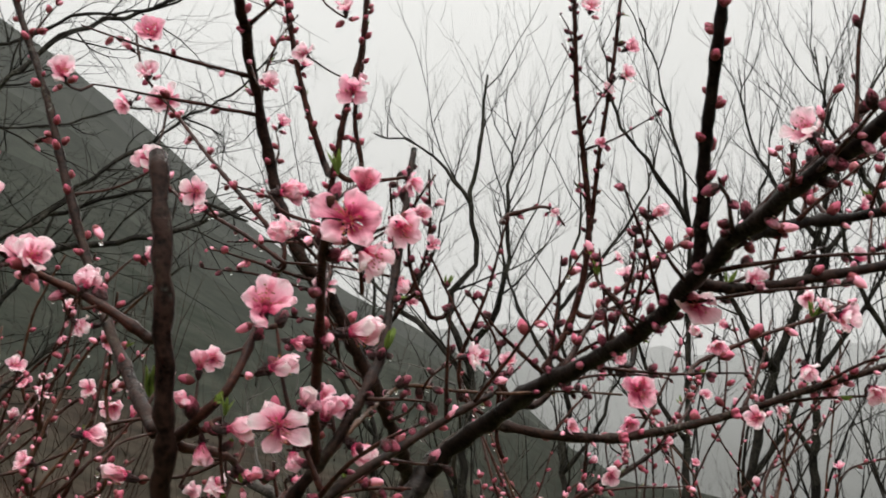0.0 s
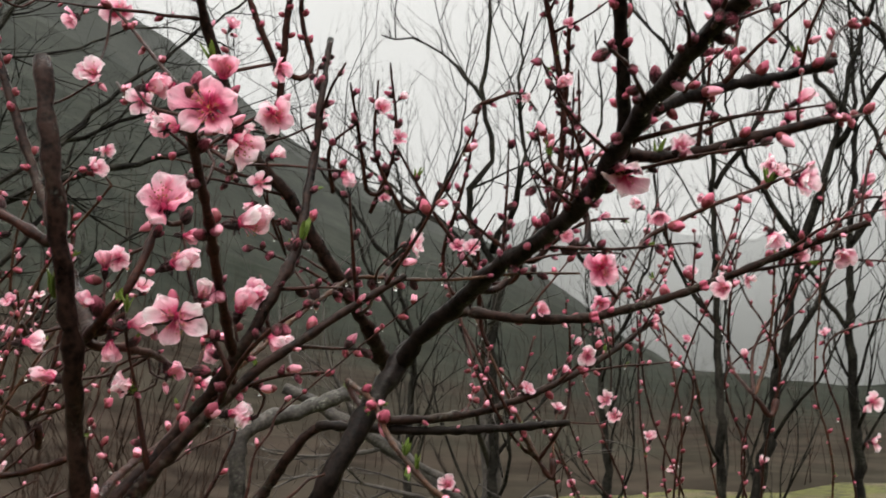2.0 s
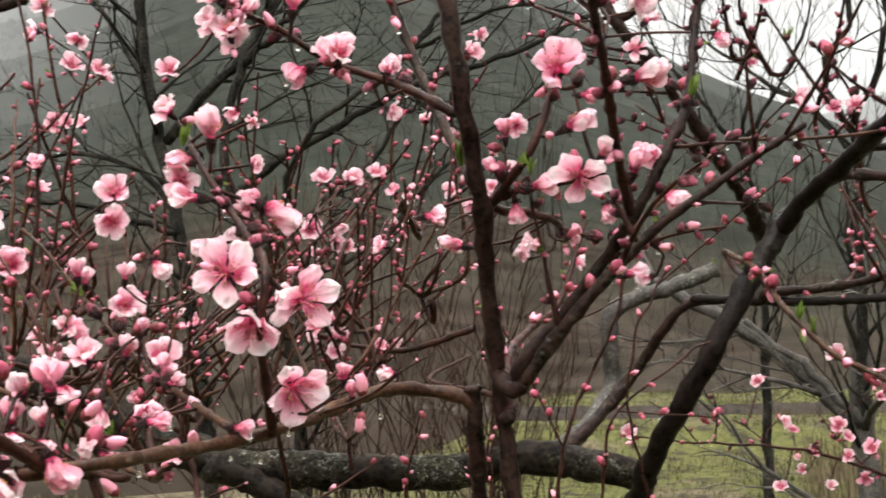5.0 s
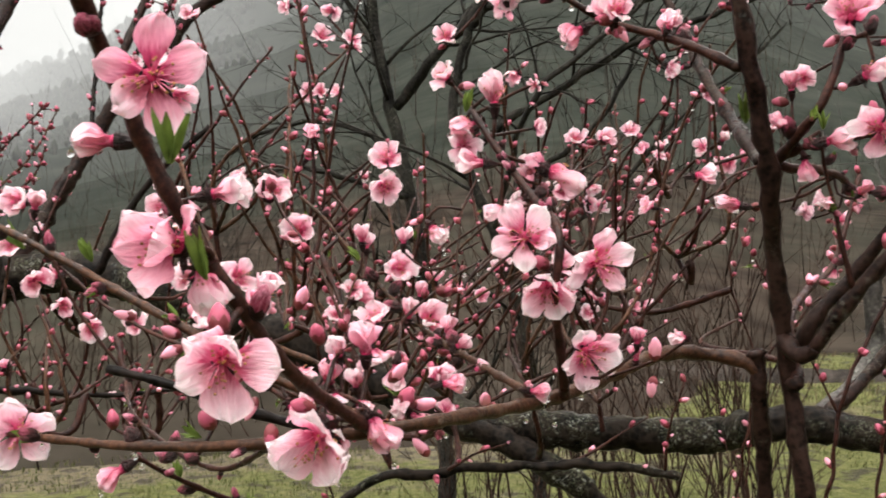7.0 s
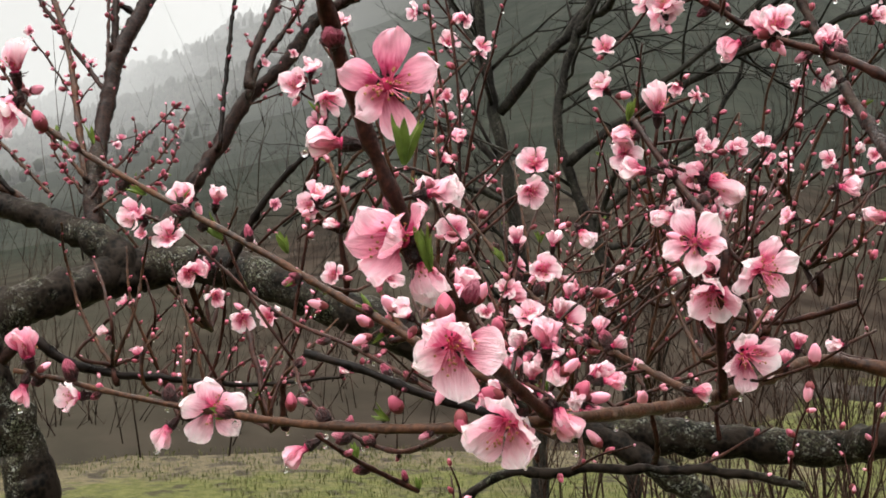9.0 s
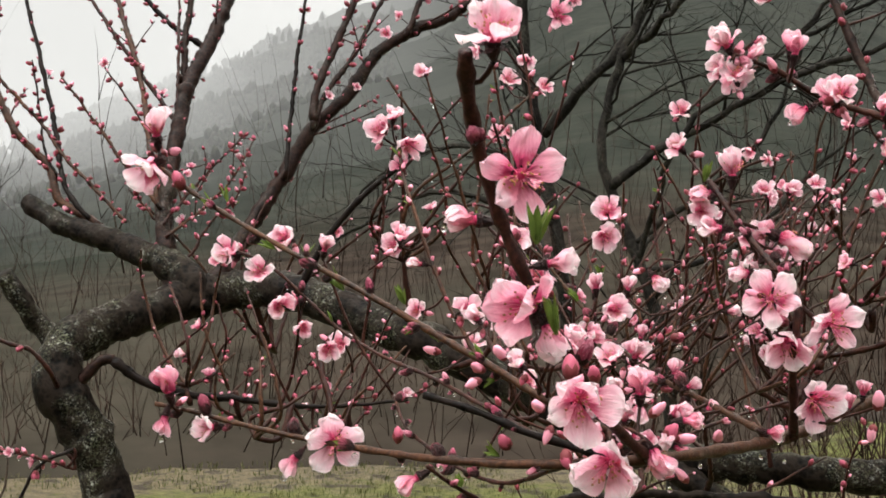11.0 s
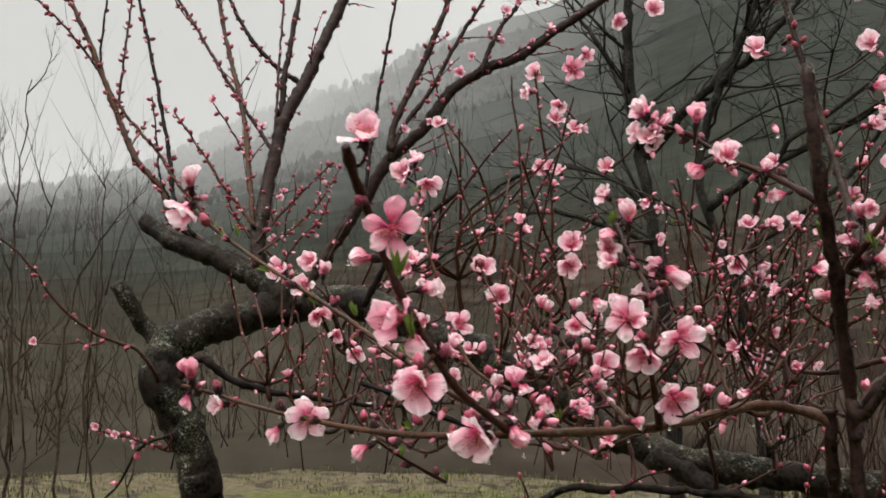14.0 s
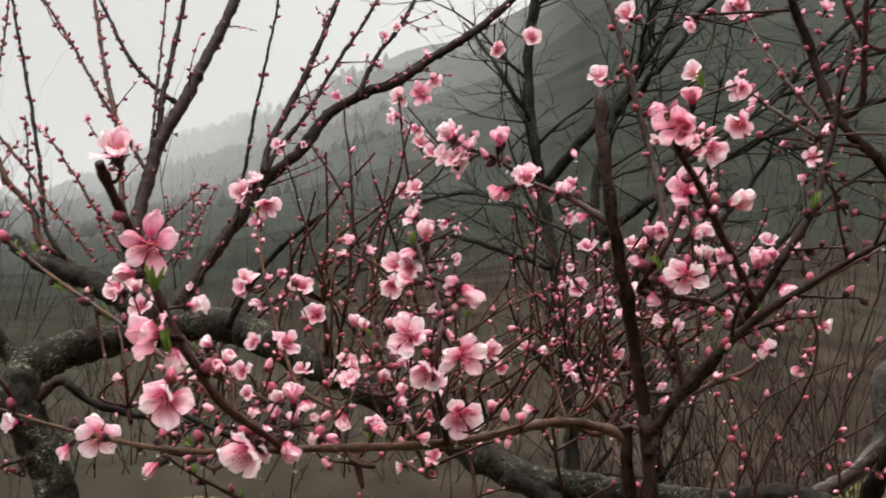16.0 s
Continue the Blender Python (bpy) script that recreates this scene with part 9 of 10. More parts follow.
dress(slim, limb(slim, "twig", [(0.380, 2.166, -0.877), (0.356, 1.996, 0.776), (0.472, 2.073, 1.106), (0.447, 2.057, 1.250), (0.386, 2.025, 1.331), (0.338, 1.944, 1.424)], 0.0035, 0.0016, TWIG, waver=0.002), start=0.7, gap=0.042, size=0.0098, flowers=0.055, seed=322, kinds=('red', 'pink', 'scaly', 'red'))
dress(slim, limb(slim, "twig", [(0.312, 2.163, -0.877), (0.387, 1.998, 0.775), (0.283, 1.909, 1.143), (0.312, 1.896, 1.276), (0.300, 1.849, 1.368), (0.323, 1.973, 1.456)], 0.0035, 0.0016, FRESH, waver=0.002), start=0.7, gap=0.042, size=0.0098, flowers=0.055, seed=323, kinds=('red', 'pink', 'scaly', 'red'))
dress(slim, limb(slim, "twig", [(0.872, 2.366, -0.574), (0.688, 2.023, 1.043), (0.653, 1.847, 1.391), (0.671, 1.818, 1.519), (0.594, 1.760, 1.655), (0.553, 1.770, 1.803)], 0.0035, 0.0016, TWIG, waver=0.002), start=0.7, gap=0.042, size=0.0098, flowers=0.055, seed=330, kinds=('red', 'pink', 'scaly', 'red'))
dress(slim, limb(slim, "twig", [(0.920, 2.363, -0.571), (0.882, 2.012, 1.055), (0.770, 1.817, 1.428), (0.738, 1.792, 1.552), (0.887, 1.771, 1.613), (1.045, 1.766, 1.679)], 0.0035, 0.0016, TWIG, waver=0.002), start=0.7, gap=0.042, size=0.0098, flowers=0.055, seed=331, kinds=('red', 'pink', 'scaly', 'red'))
dress(slim, limb(slim, "twig", [(0.906, 2.364, -0.571), (0.736, 2.020, 1.046), (0.782, 1.903, 1.359), (0.749, 1.877, 1.487), (0.760, 1.866, 1.658), (0.732, 1.750, 1.815)], 0.0035, 0.0016, FRESH, waver=0.002), start=0.7, gap=0.042, size=0.0098, flowers=0.055, seed=332, kinds=('red', 'pink', 'scaly', 'red'))
dress(slim, limb(slim, "twig", [(0.839, 2.367, -0.576), (0.768, 2.018, 1.048), (0.661, 2.035, 1.352), (0.681, 2.004, 1.493), (0.590, 1.951, 1.616), (0.507, 1.872, 1.738)], 0.0035, 0.0016, TWIG, waver=0.002), start=0.7, gap=0.042, size=0.0098, flowers=0.055, seed=333, kinds=('red', 'pink', 'scaly', 'red'))
dress(slim, limb(slim, "twig", [(0.747, 2.499, -0.694), (0.554, 2.138, 1.008), (0.539, 1.998, 1.367), (0.559, 1.968, 1.505), (0.505, 1.972, 1.572), (0.436, 1.851, 1.641)], 0.0037, 0.0017, TWIG, waver=0.002), start=0.7, gap=0.042, size=0.0098, flowers=0.055, seed=340, kinds=('red', 'pink', 'scaly', 'red'))
dress(slim, limb(slim, "twig", [(0.741, 2.500, -0.694), (0.679, 2.131, 1.016), (0.593, 2.029, 1.415), (0.557, 2.001, 1.552), (0.491, 2.007, 1.630), (0.423, 1.983, 1.713)], 0.0037, 0.0017, FRESH, waver=0.002), start=0.7, gap=0.042, size=0.0098, flowers=0.055, seed=341, kinds=('red', 'pink', 'scaly', 'red'))
dress(slim, limb(slim, "twig", [(0.784, 2.497, -0.691), (0.606, 2.135, 1.011), (0.669, 2.040, 1.372), (0.633, 2.012, 1.510), (0.737, 2.001, 1.598), (0.855, 2.053, 1.708)], 0.0037, 0.0017, TWIG, waver=0.002), start=0.7, gap=0.042, size=0.0098, flowers=0.055, seed=342, kinds=('red', 'pink', 'scaly', 'red'))
dress(slim, limb(slim, "twig", [(0.729, 2.500, -0.695), (0.662, 2.132, 1.015), (0.521, 2.039, 1.340), (0.541, 2.007, 1.480), (0.573, 1.943, 1.605), (0.627, 1.885, 1.718)], 0.0037, 0.0017, TWIG, waver=0.002), start=0.7, gap=0.042, size=0.0098, flowers=0.055, seed=343, kinds=('red', 'pink', 'scaly', 'red'))
fork(old, (-0.506, 1.270, 1.330), 0.0034)
dress(old, limb(old, "twig", [(-0.506, 1.270, 1.330), (-0.555, 1.309, 1.395), (-0.562, 1.246, 1.546), (-0.553, 1.177, 1.667)], 0.0032, 0.0015, FRESH, waver=0.002), start=0.2, gap=0.042, size=0.0098, flowers=0.055, seed=350, kinds=('red', 'pink', 'scaly', 'red'))
dress(old, limb(old, "twig", [(-0.506, 1.270, 1.330), (-0.492, 1.320, 1.346), (-0.510, 1.291, 1.436), (-0.525, 1.244, 1.536)], 0.0032, 0.0015, TWIG, waver=0.002), start=0.2, gap=0.042, size=0.0098, flowers=0.055, seed=351, kinds=('red', 'pink', 'scaly', 'red'))
dress(old, limb(old, "twig", [(-0.506, 1.270, 1.330), (-0.527, 1.325, 1.350), (-0.536, 1.316, 1.431), (-0.501, 1.252, 1.514)], 0.0032, 0.0015, TWIG, waver=0.002), start=0.2, gap=0.042, size=0.0098, flowers=0.055, seed=352, kinds=('red', 'pink', 'scaly', 'red'))
dress(old, limb(old, "twig", [(-0.506, 1.270, 1.330), (-0.428, 1.216, 1.365), (-0.392, 1.291, 1.461), (-0.333, 1.285, 1.553)], 0.0032, 0.0015, FRESH, waver=0.002), start=0.2, gap=0.042, size=0.0098, flowers=0.055, seed=353, kinds=('red', 'pink', 'scaly', 'red'))
dress(old, limb(old, "twig", [(-0.506, 1.270, 1.330), (-0.490, 1.296, 1.348), (-0.468, 1.322, 1.455), (-0.429, 1.235, 1.565)], 0.0032, 0.0015, TWIG, waver=0.002), start=0.2, gap=0.042, size=0.0098, flowers=0.055, seed=354, kinds=('red', 'pink', 'scaly', 'red'))
fork(old, (-0.495, 1.414, 1.396), 0.0036)
dress(old, limb(old, "twig", [(-0.495, 1.414, 1.396), (-0.477, 1.278, 1.417), (-0.447, 1.300, 1.489), (-0.438, 1.411, 1.573)], 0.0033, 0.0015, TWIG, waver=0.002), start=0.2, gap=0.042, size=0.0098, flowers=0.055, seed=360, kinds=('red', 'pink', 'scaly', 'red'))
dress(old, limb(old, "twig", [(-0.495, 1.414, 1.396), (-0.521, 1.408, 1.460), (-0.541, 1.412, 1.571), (-0.504, 1.346, 1.658)], 0.0033, 0.0015, TWIG, waver=0.002), start=0.2, gap=0.042, size=0.0098, flowers=0.055, seed=361, kinds=('red', 'pink', 'scaly', 'red'))
dress(old, limb(old, "twig", [(-0.495, 1.414, 1.396), (-0.494, 1.529, 1.420), (-0.471, 1.534, 1.517), (-0.449, 1.465, 1.610)], 0.0033, 0.0015, FRESH, waver=0.002), start=0.2, gap=0.042, size=0.0098, flowers=0.055, seed=362, kinds=('red', 'pink', 'scaly', 'red'))
dress(old, limb(old, "twig", [(-0.495, 1.414, 1.396), (-0.486, 1.289, 1.464), (-0.466, 1.347, 1.561), (-0.378, 1.299, 1.640)], 0.0033, 0.0015, TWIG, waver=0.002), start=0.2, gap=0.042, size=0.0098, flowers=0.055, seed=363, kinds=('red', 'pink', 'scaly', 'red'))
fork(slim, (-0.558, 1.861, 1.553), 0.0036)
dress(slim, limb(slim, "twig", [(-0.558, 1.861, 1.553), (-0.548, 1.885, 1.579), (-0.458, 1.858, 1.639), (-0.373, 1.751, 1.702)], 0.0033, 0.0015, TWIG, waver=0.002), start=0.2, gap=0.042, size=0.0098, flowers=0.055, seed=370, kinds=('red', 'pink', 'scaly', 'red'))
dress(slim, limb(slim, "twig", [(-0.558, 1.861, 1.553), (-0.582, 1.807, 1.600), (-0.574, 1.766, 1.719), (-0.526, 1.733, 1.820)], 0.0033, 0.0015, FRESH, waver=0.002), start=0.2, gap=0.042, size=0.0098, flowers=0.055, seed=371, kinds=('red', 'pink', 'scaly', 'red'))
dress(slim, limb(slim, "twig", [(-0.558, 1.861, 1.553), (-0.594, 1.936, 1.571), (-0.561, 1.926, 1.686), (-0.549, 1.916, 1.818)], 0.0033, 0.0015, TWIG, waver=0.002), start=0.2, gap=0.042, size=0.0098, flowers=0.055, seed=372, kinds=('red', 'pink', 'scaly', 'red'))
dress(slim, limb(slim, "twig", [(-0.558, 1.861, 1.553), (-0.589, 1.898, 1.593), (-0.547, 1.851, 1.721), (-0.485, 1.755, 1.831)], 0.0033, 0.0015, TWIG, waver=0.002), start=0.2, gap=0.042, size=0.0098, flowers=0.055, seed=373, kinds=('red', 'pink', 'scaly', 'red'))
fork(old, (-0.852, 1.224, 1.342), 0.0038)
dress(old, limb(old, "twig", [(-0.852, 1.224, 1.342), (-0.877, 1.269, 1.370), (-0.951, 1.245, 1.464), (-0.945, 1.138, 1.563)], 0.0035, 0.0016, FRESH, waver=0.002), start=0.2, gap=0.042, size=0.0098, flowers=0.055, seed=380, kinds=('red', 'pink', 'scaly', 'red'))
dress(old, limb(old, "twig", [(-0.852, 1.224, 1.342), (-0.898, 1.329, 1.373), (-0.849, 1.392, 1.457), (-0.843, 1.465, 1.549)], 0.0035, 0.0016, TWIG, waver=0.002), start=0.2, gap=0.042, size=0.0098, flowers=0.055, seed=381, kinds=('red', 'pink', 'scaly', 'red'))
dress(old, limb(old, "twig", [(-0.852, 1.224, 1.342), (-0.938, 1.272, 1.383), (-0.917, 1.337, 1.516), (-0.830, 1.373, 1.631)], 0.0035, 0.0016, TWIG, waver=0.002), start=0.2, gap=0.042, size=0.0098, flowers=0.055, seed=382, kinds=('red', 'pink', 'scaly', 'red'))
dress(old, limb(old, "twig", [(-0.852, 1.224, 1.342), (-0.885, 1.241, 1.409), (-0.906, 1.262, 1.521), (-0.908, 1.243, 1.612)], 0.0035, 0.0016, FRESH, waver=0.002), start=0.2, gap=0.042, size=0.0098, flowers=0.055, seed=383, kinds=('red', 'pink', 'scaly', 'red'))
fork(old, (-0.710, 1.589, 1.428), 0.0042)
dress(old, limb(old, "twig", [(-0.710, 1.589, 1.428), (-0.718, 1.646, 1.479), (-0.719, 1.675, 1.596), (-0.664, 1.598, 1.696)], 0.0039, 0.0018, TWIG, waver=0.002), start=0.2, gap=0.042, size=0.0098, flowers=0.055, seed=390, kinds=('red', 'pink', 'scaly', 'red'))
dress(old, limb(old, "twig", [(-0.710, 1.589, 1.428), (-0.655, 1.529, 1.455), (-0.663, 1.541, 1.566), (-0.630, 1.462, 1.673)], 0.0039, 0.0018, TWIG, waver=0.002), start=0.2, gap=0.042, size=0.0098, flowers=0.055, seed=391, kinds=('red', 'pink', 'scaly', 'red'))
dress(old, limb(old, "twig", [(-0.710, 1.589, 1.428), (-0.705, 1.661, 1.455), (-0.740, 1.616, 1.578), (-0.798, 1.575, 1.708)], 0.0039, 0.0018, FRESH, waver=0.002), start=0.2, gap=0.042, size=0.0098, flowers=0.055, seed=392, kinds=('red', 'pink', 'scaly', 'red'))
fork(old, (-1.030, 1.463, 1.416), 0.0044)
dress(old, limb(old, "twig", [(-1.030, 1.463, 1.416), (-1.127, 1.526, 1.462), (-1.049, 1.532, 1.564), (-0.950, 1.555, 1.644)], 0.0041, 0.0019, TWIG, waver=0.002), start=0.2, gap=0.042, size=0.0098, flowers=0.055, seed=400, kinds=('red', 'pink', 'scaly', 'red'))
dress(old, limb(old, "twig", [(-1.030, 1.463, 1.416), (-1.077, 1.449, 1.494), (-1.076, 1.457, 1.661), (-1.075, 1.485, 1.811)], 0.0041, 0.0019, FRESH, waver=0.002), start=0.2, gap=0.042, size=0.0098, flowers=0.055, seed=401, kinds=('red', 'pink', 'scaly', 'red'))
dress(old, limb(old, "twig", [(-1.030, 1.463, 1.416), (-0.966, 1.457, 1.440), (-1.012, 1.427, 1.542), (-1.134, 1.417, 1.641)], 0.0041, 0.0019, TWIG, waver=0.002), start=0.2, gap=0.042, size=0.0098, flowers=0.055, seed=402, kinds=('red', 'pink', 'scaly', 'red'))
dress(old, limb(old, "twig", [(-1.030, 1.463, 1.416), (-0.931, 1.415, 1.476), (-0.944, 1.359, 1.615), (-0.941, 1.282, 1.745)], 0.0041, 0.0019, TWIG, waver=0.002), start=0.2, gap=0.042, size=0.0098, flowers=0.055, seed=403, kinds=('red', 'pink', 'scaly', 'red'))
fork(old, (-0.602, 1.050, 1.253), 0.0032)
dress(old, limb(old, "twig", [(-0.602, 1.050, 1.253), (-0.665, 1.068, 1.271), (-0.716, 1.050, 1.360), (-0.759, 1.032, 1.445)], 0.0030, 0.0014, FRESH, waver=0.002), start=0.2, gap=0.042, size=0.0098, flowers=0.055, seed=410, kinds=('red', 'pink', 'scaly', 'red'))
dress(old, limb(old, "twig", [(-0.602, 1.050, 1.253), (-0.536, 0.979, 1.282), (-0.444, 1.015, 1.327), (-0.359, 1.060, 1.356)], 0.0030, 0.0014, TWIG, waver=0.002), start=0.2, gap=0.042, size=0.0098, flowers=0.055, seed=411, kinds=('red', 'pink', 'scaly', 'red'))
dress(old, limb(old, "twig", [(-0.602, 1.050, 1.253), (-0.530, 0.979, 1.294), (-0.522, 0.987, 1.374), (-0.499, 0.967, 1.453)], 0.0030, 0.0014, TWIG, waver=0.002), start=0.2, gap=0.042, size=0.0098, flowers=0.055, seed=412, kinds=('red', 'pink', 'scaly', 'red'))
dress(old, limb(old, "twig", [(-0.602, 1.050, 1.253), (-0.610, 1.040, 1.284), (-0.659, 1.040, 1.369), (-0.618, 0.909, 1.450)], 0.0030, 0.0014, FRESH, waver=0.002), start=0.2, gap=0.042, size=0.0098, flowers=0.055, seed=413, kinds=('red', 'pink', 'scaly', 'red'))
dress(old, limb(old, "twig", [(-0.602, 1.050, 1.253), (-0.613, 1.030, 1.315), (-0.577, 1.086, 1.398), (-0.554, 1.192, 1.457)], 0.0030, 0.0014, TWIG, waver=0.002), start=0.2, gap=0.042, size=0.0098, flowers=0.055, seed=414, kinds=('red', 'pink', 'scaly', 'red'))
fork(old, (-1.305, 1.532, 1.510), 0.0048)
dress(old, limb(old, "twig", [(-1.305, 1.532, 1.510), (-1.348, 1.582, 1.557), (-1.330, 1.561, 1.705), (-1.317, 1.537, 1.847)], 0.0045, 0.0021, TWIG, waver=0.002), start=0.2, gap=0.042, size=0.0098, flowers=0.055, seed=420, kinds=('red', 'pink', 'scaly', 'red'))
dress(old, limb(old, "twig", [(-1.305, 1.532, 1.510), (-1.311, 1.437, 1.575), (-1.224, 1.453, 1.704), (-1.137, 1.501, 1.827)], 0.0045, 0.0021, TWIG, waver=0.002), start=0.2, gap=0.042, size=0.0098, flowers=0.055, seed=421, kinds=('red', 'pink', 'scaly', 'red'))
dress(old, limb(old, "twig", [(-1.305, 1.532, 1.510), (-1.231, 1.553, 1.568), (-1.219, 1.505, 1.724), (-1.281, 1.445, 1.857)], 0.0045, 0.0021, FRESH, waver=0.002), start=0.2, gap=0.042, size=0.0098, flowers=0.055, seed=422, kinds=('red', 'pink', 'scaly', 'red'))
dress(old, limb(old, "twig", [(-1.305, 1.532, 1.510), (-1.199, 1.462, 1.580), (-1.132, 1.504, 1.685), (-1.063, 1.529, 1.764)], 0.0045, 0.0021, TWIG, waver=0.002), start=0.2, gap=0.042, size=0.0098, flowers=0.055, seed=423, kinds=('red', 'pink', 'scaly', 'red'))
dress(old, limb(old, "twig", [(-1.305, 1.532, 1.510), (-1.326, 1.493, 1.532), (-1.299, 1.462, 1.637), (-1.270, 1.462, 1.749)], 0.0045, 0.0021, TWIG, waver=0.002), start=0.2, gap=0.042, size=0.0098, flowers=0.055, seed=424, kinds=('red', 'pink', 'scaly', 'red'))
dress(old, limb(old, "twig", [(-1.305, 1.532, 1.510), (-1.283, 1.507, 1.607), (-1.162, 1.589, 1.742), (-1.070, 1.687, 1.870)], 0.0045, 0.0021, FRESH, waver=0.002), start=0.2, gap=0.042, size=0.0098, flowers=0.055, seed=425, kinds=('red', 'pink', 'scaly', 'red'))
fork(old, (-0.740, 1.382, 1.306), 0.0036)
dress(old, limb(old, "twig", [(-0.740, 1.382, 1.306), (-0.678, 1.280, 1.387), (-0.565, 1.341, 1.498), (-0.494, 1.481, 1.607)], 0.0033, 0.0015, TWIG, waver=0.002), start=0.2, gap=0.042, size=0.0098, flowers=0.055, seed=430, kinds=('red', 'pink', 'scaly', 'red'))
dress(old, limb(old, "twig", [(-0.740, 1.382, 1.306), (-0.777, 1.431, 1.315), (-0.650, 1.475, 1.438), (-0.574, 1.618, 1.595)], 0.0033, 0.0015, FRESH, waver=0.002), start=0.2, gap=0.042, size=0.0098, flowers=0.055, seed=431, kinds=('red', 'pink', 'scaly', 'red'))
dress(old, limb(old, "twig", [(-0.740, 1.382, 1.306), (-0.685, 1.392, 1.370), (-0.656, 1.394, 1.577), (-0.620, 1.356, 1.760)], 0.0033, 0.0015, TWIG, waver=0.002), start=0.2, gap=0.042, size=0.0098, flowers=0.055, seed=432, kinds=('red', 'pink', 'scaly', 'red'))
dress(old, limb(old, "twig", [(-0.740, 1.382, 1.306), (-0.724, 1.264, 1.362), (-0.710, 1.305, 1.468), (-0.682, 1.372, 1.566)], 0.0033, 0.0015, TWIG, waver=0.002), start=0.2, gap=0.042, size=0.0098, flowers=0.055, seed=433, kinds=('red', 'pink', 'scaly', 'red'))
dress(old, limb(old, "twig", [(-0.740, 1.382, 1.306), (-0.719, 1.424, 1.321), (-0.729, 1.385, 1.412), (-0.792, 1.462, 1.514)], 0.0033, 0.0015, FRESH, waver=0.002), start=0.2, gap=0.042, size=0.0098, flowers=0.055, seed=434, kinds=('red', 'pink', 'scaly', 'red'))
dress(old, limb(old, "twig", [(-0.740, 1.382, 1.306), (-0.743, 1.308, 1.361), (-0.680, 1.334, 1.427), (-0.637, 1.438, 1.491)], 0.0033, 0.0015, TWIG, waver=0.002), start=0.2, gap=0.042, size=0.0098, flowers=0.055, seed=435, kinds=('red', 'pink', 'scaly', 'red'))
fork(old, (-0.419, 1.436, 1.442), 0.0036)
dress(old, limb(old, "twig", [(-0.419, 1.436, 1.442), (-0.334, 1.375, 1.478), (-0.344, 1.373, 1.593), (-0.335, 1.325, 1.705)], 0.0033, 0.0015, FRESH, waver=0.002), start=0.2, gap=0.042, size=0.0098, flowers=0.055, seed=440, kinds=('red', 'pink', 'scaly', 'red'))
dress(old, limb(old, "twig", [(-0.419, 1.436, 1.442), (-0.383, 1.384, 1.460), (-0.355, 1.373, 1.570), (-0.354, 1.401, 1.687)], 0.0033, 0.0015, TWIG, waver=0.002), start=0.2, gap=0.042, size=0.0098, flowers=0.055, seed=441, kinds=('red', 'pink', 'scaly', 'red'))
dress(old, limb(old, "twig", [(-0.419, 1.436, 1.442), (-0.365, 1.325, 1.476), (-0.314, 1.353, 1.543), (-0.274, 1.388, 1.615)], 0.0033, 0.0015, TWIG, waver=0.002), start=0.2, gap=0.042, size=0.0098, flowers=0.055, seed=442, kinds=('red', 'pink', 'scaly', 'red'))
dress(old, limb(old, "twig", [(-0.419, 1.436, 1.442), (-0.403, 1.303, 1.487), (-0.363, 1.310, 1.615), (-0.270, 1.269, 1.719)], 0.0033, 0.0015, FRESH, waver=0.002), start=0.2, gap=0.042, size=0.0098, flowers=0.055, seed=443, kinds=('red', 'pink', 'scaly', 'red'))
fork(old, (-0.934, 1.378, 1.235), 0.0034)
dress(old, limb(old, "twig", [(-0.934, 1.378, 1.235), (-0.902, 1.361, 1.257), (-0.917, 1.372, 1.358), (-0.970, 1.423, 1.464)], 0.0032, 0.0015, TWIG, waver=0.002), start=0.2, gap=0.042, size=0.0098, flowers=0.055, seed=450, kinds=('red', 'pink', 'scaly', 'red'))
dress(old, limb(old, "twig", [(-0.934, 1.378, 1.235), (-1.009, 1.454, 1.289), (-0.912, 1.508, 1.406), (-0.816, 1.627, 1.477)], 0.0032, 0.0015, TWIG, waver=0.002), start=0.2, gap=0.042, size=0.0098, flowers=0.055, seed=451, kinds=('red', 'pink', 'scaly', 'red'))
dress(old, limb(old, "twig", [(-0.934, 1.378, 1.235), (-0.901, 1.413, 1.288), (-0.836, 1.419, 1.401), (-0.820, 1.428, 1.503)], 0.0032, 0.0015, FRESH, waver=0.002), start=0.2, gap=0.042, size=0.0098, flowers=0.055, seed=452, kinds=('red', 'pink', 'scaly', 'red'))
dress(old, limb(old, "twig", [(-0.934, 1.378, 1.235), (-0.898, 1.277, 1.294), (-0.893, 1.265, 1.413), (-0.832, 1.234, 1.516)], 0.0032, 0.0015, TWIG, waver=0.002), start=0.2, gap=0.042, size=0.0098, flowers=0.055, seed=453, kinds=('red', 'pink', 'scaly', 'red'))
fork(old, (-0.634, 1.678, 1.206), 0.0036)
dress(old, limb(old, "twig", [(-0.634, 1.678, 1.206), (-0.676, 1.720, 1.228), (-0.623, 1.783, 1.285), (-0.542, 1.831, 1.335)], 0.0033, 0.0015, TWIG, waver=0.002), start=0.2, gap=0.042, size=0.0098, flowers=0.055, seed=460, kinds=('red', 'pink', 'scaly', 'red'))
dress(old, limb(old, "twig", [(-0.634, 1.678, 1.206), (-0.691, 1.749, 1.258), (-0.714, 1.772, 1.409), (-0.674, 1.684, 1.542)], 0.0033, 0.0015, FRESH, waver=0.002), start=0.2, gap=0.042, size=0.0098, flowers=0.055, seed=461, kinds=('red', 'pink', 'scaly', 'red'))
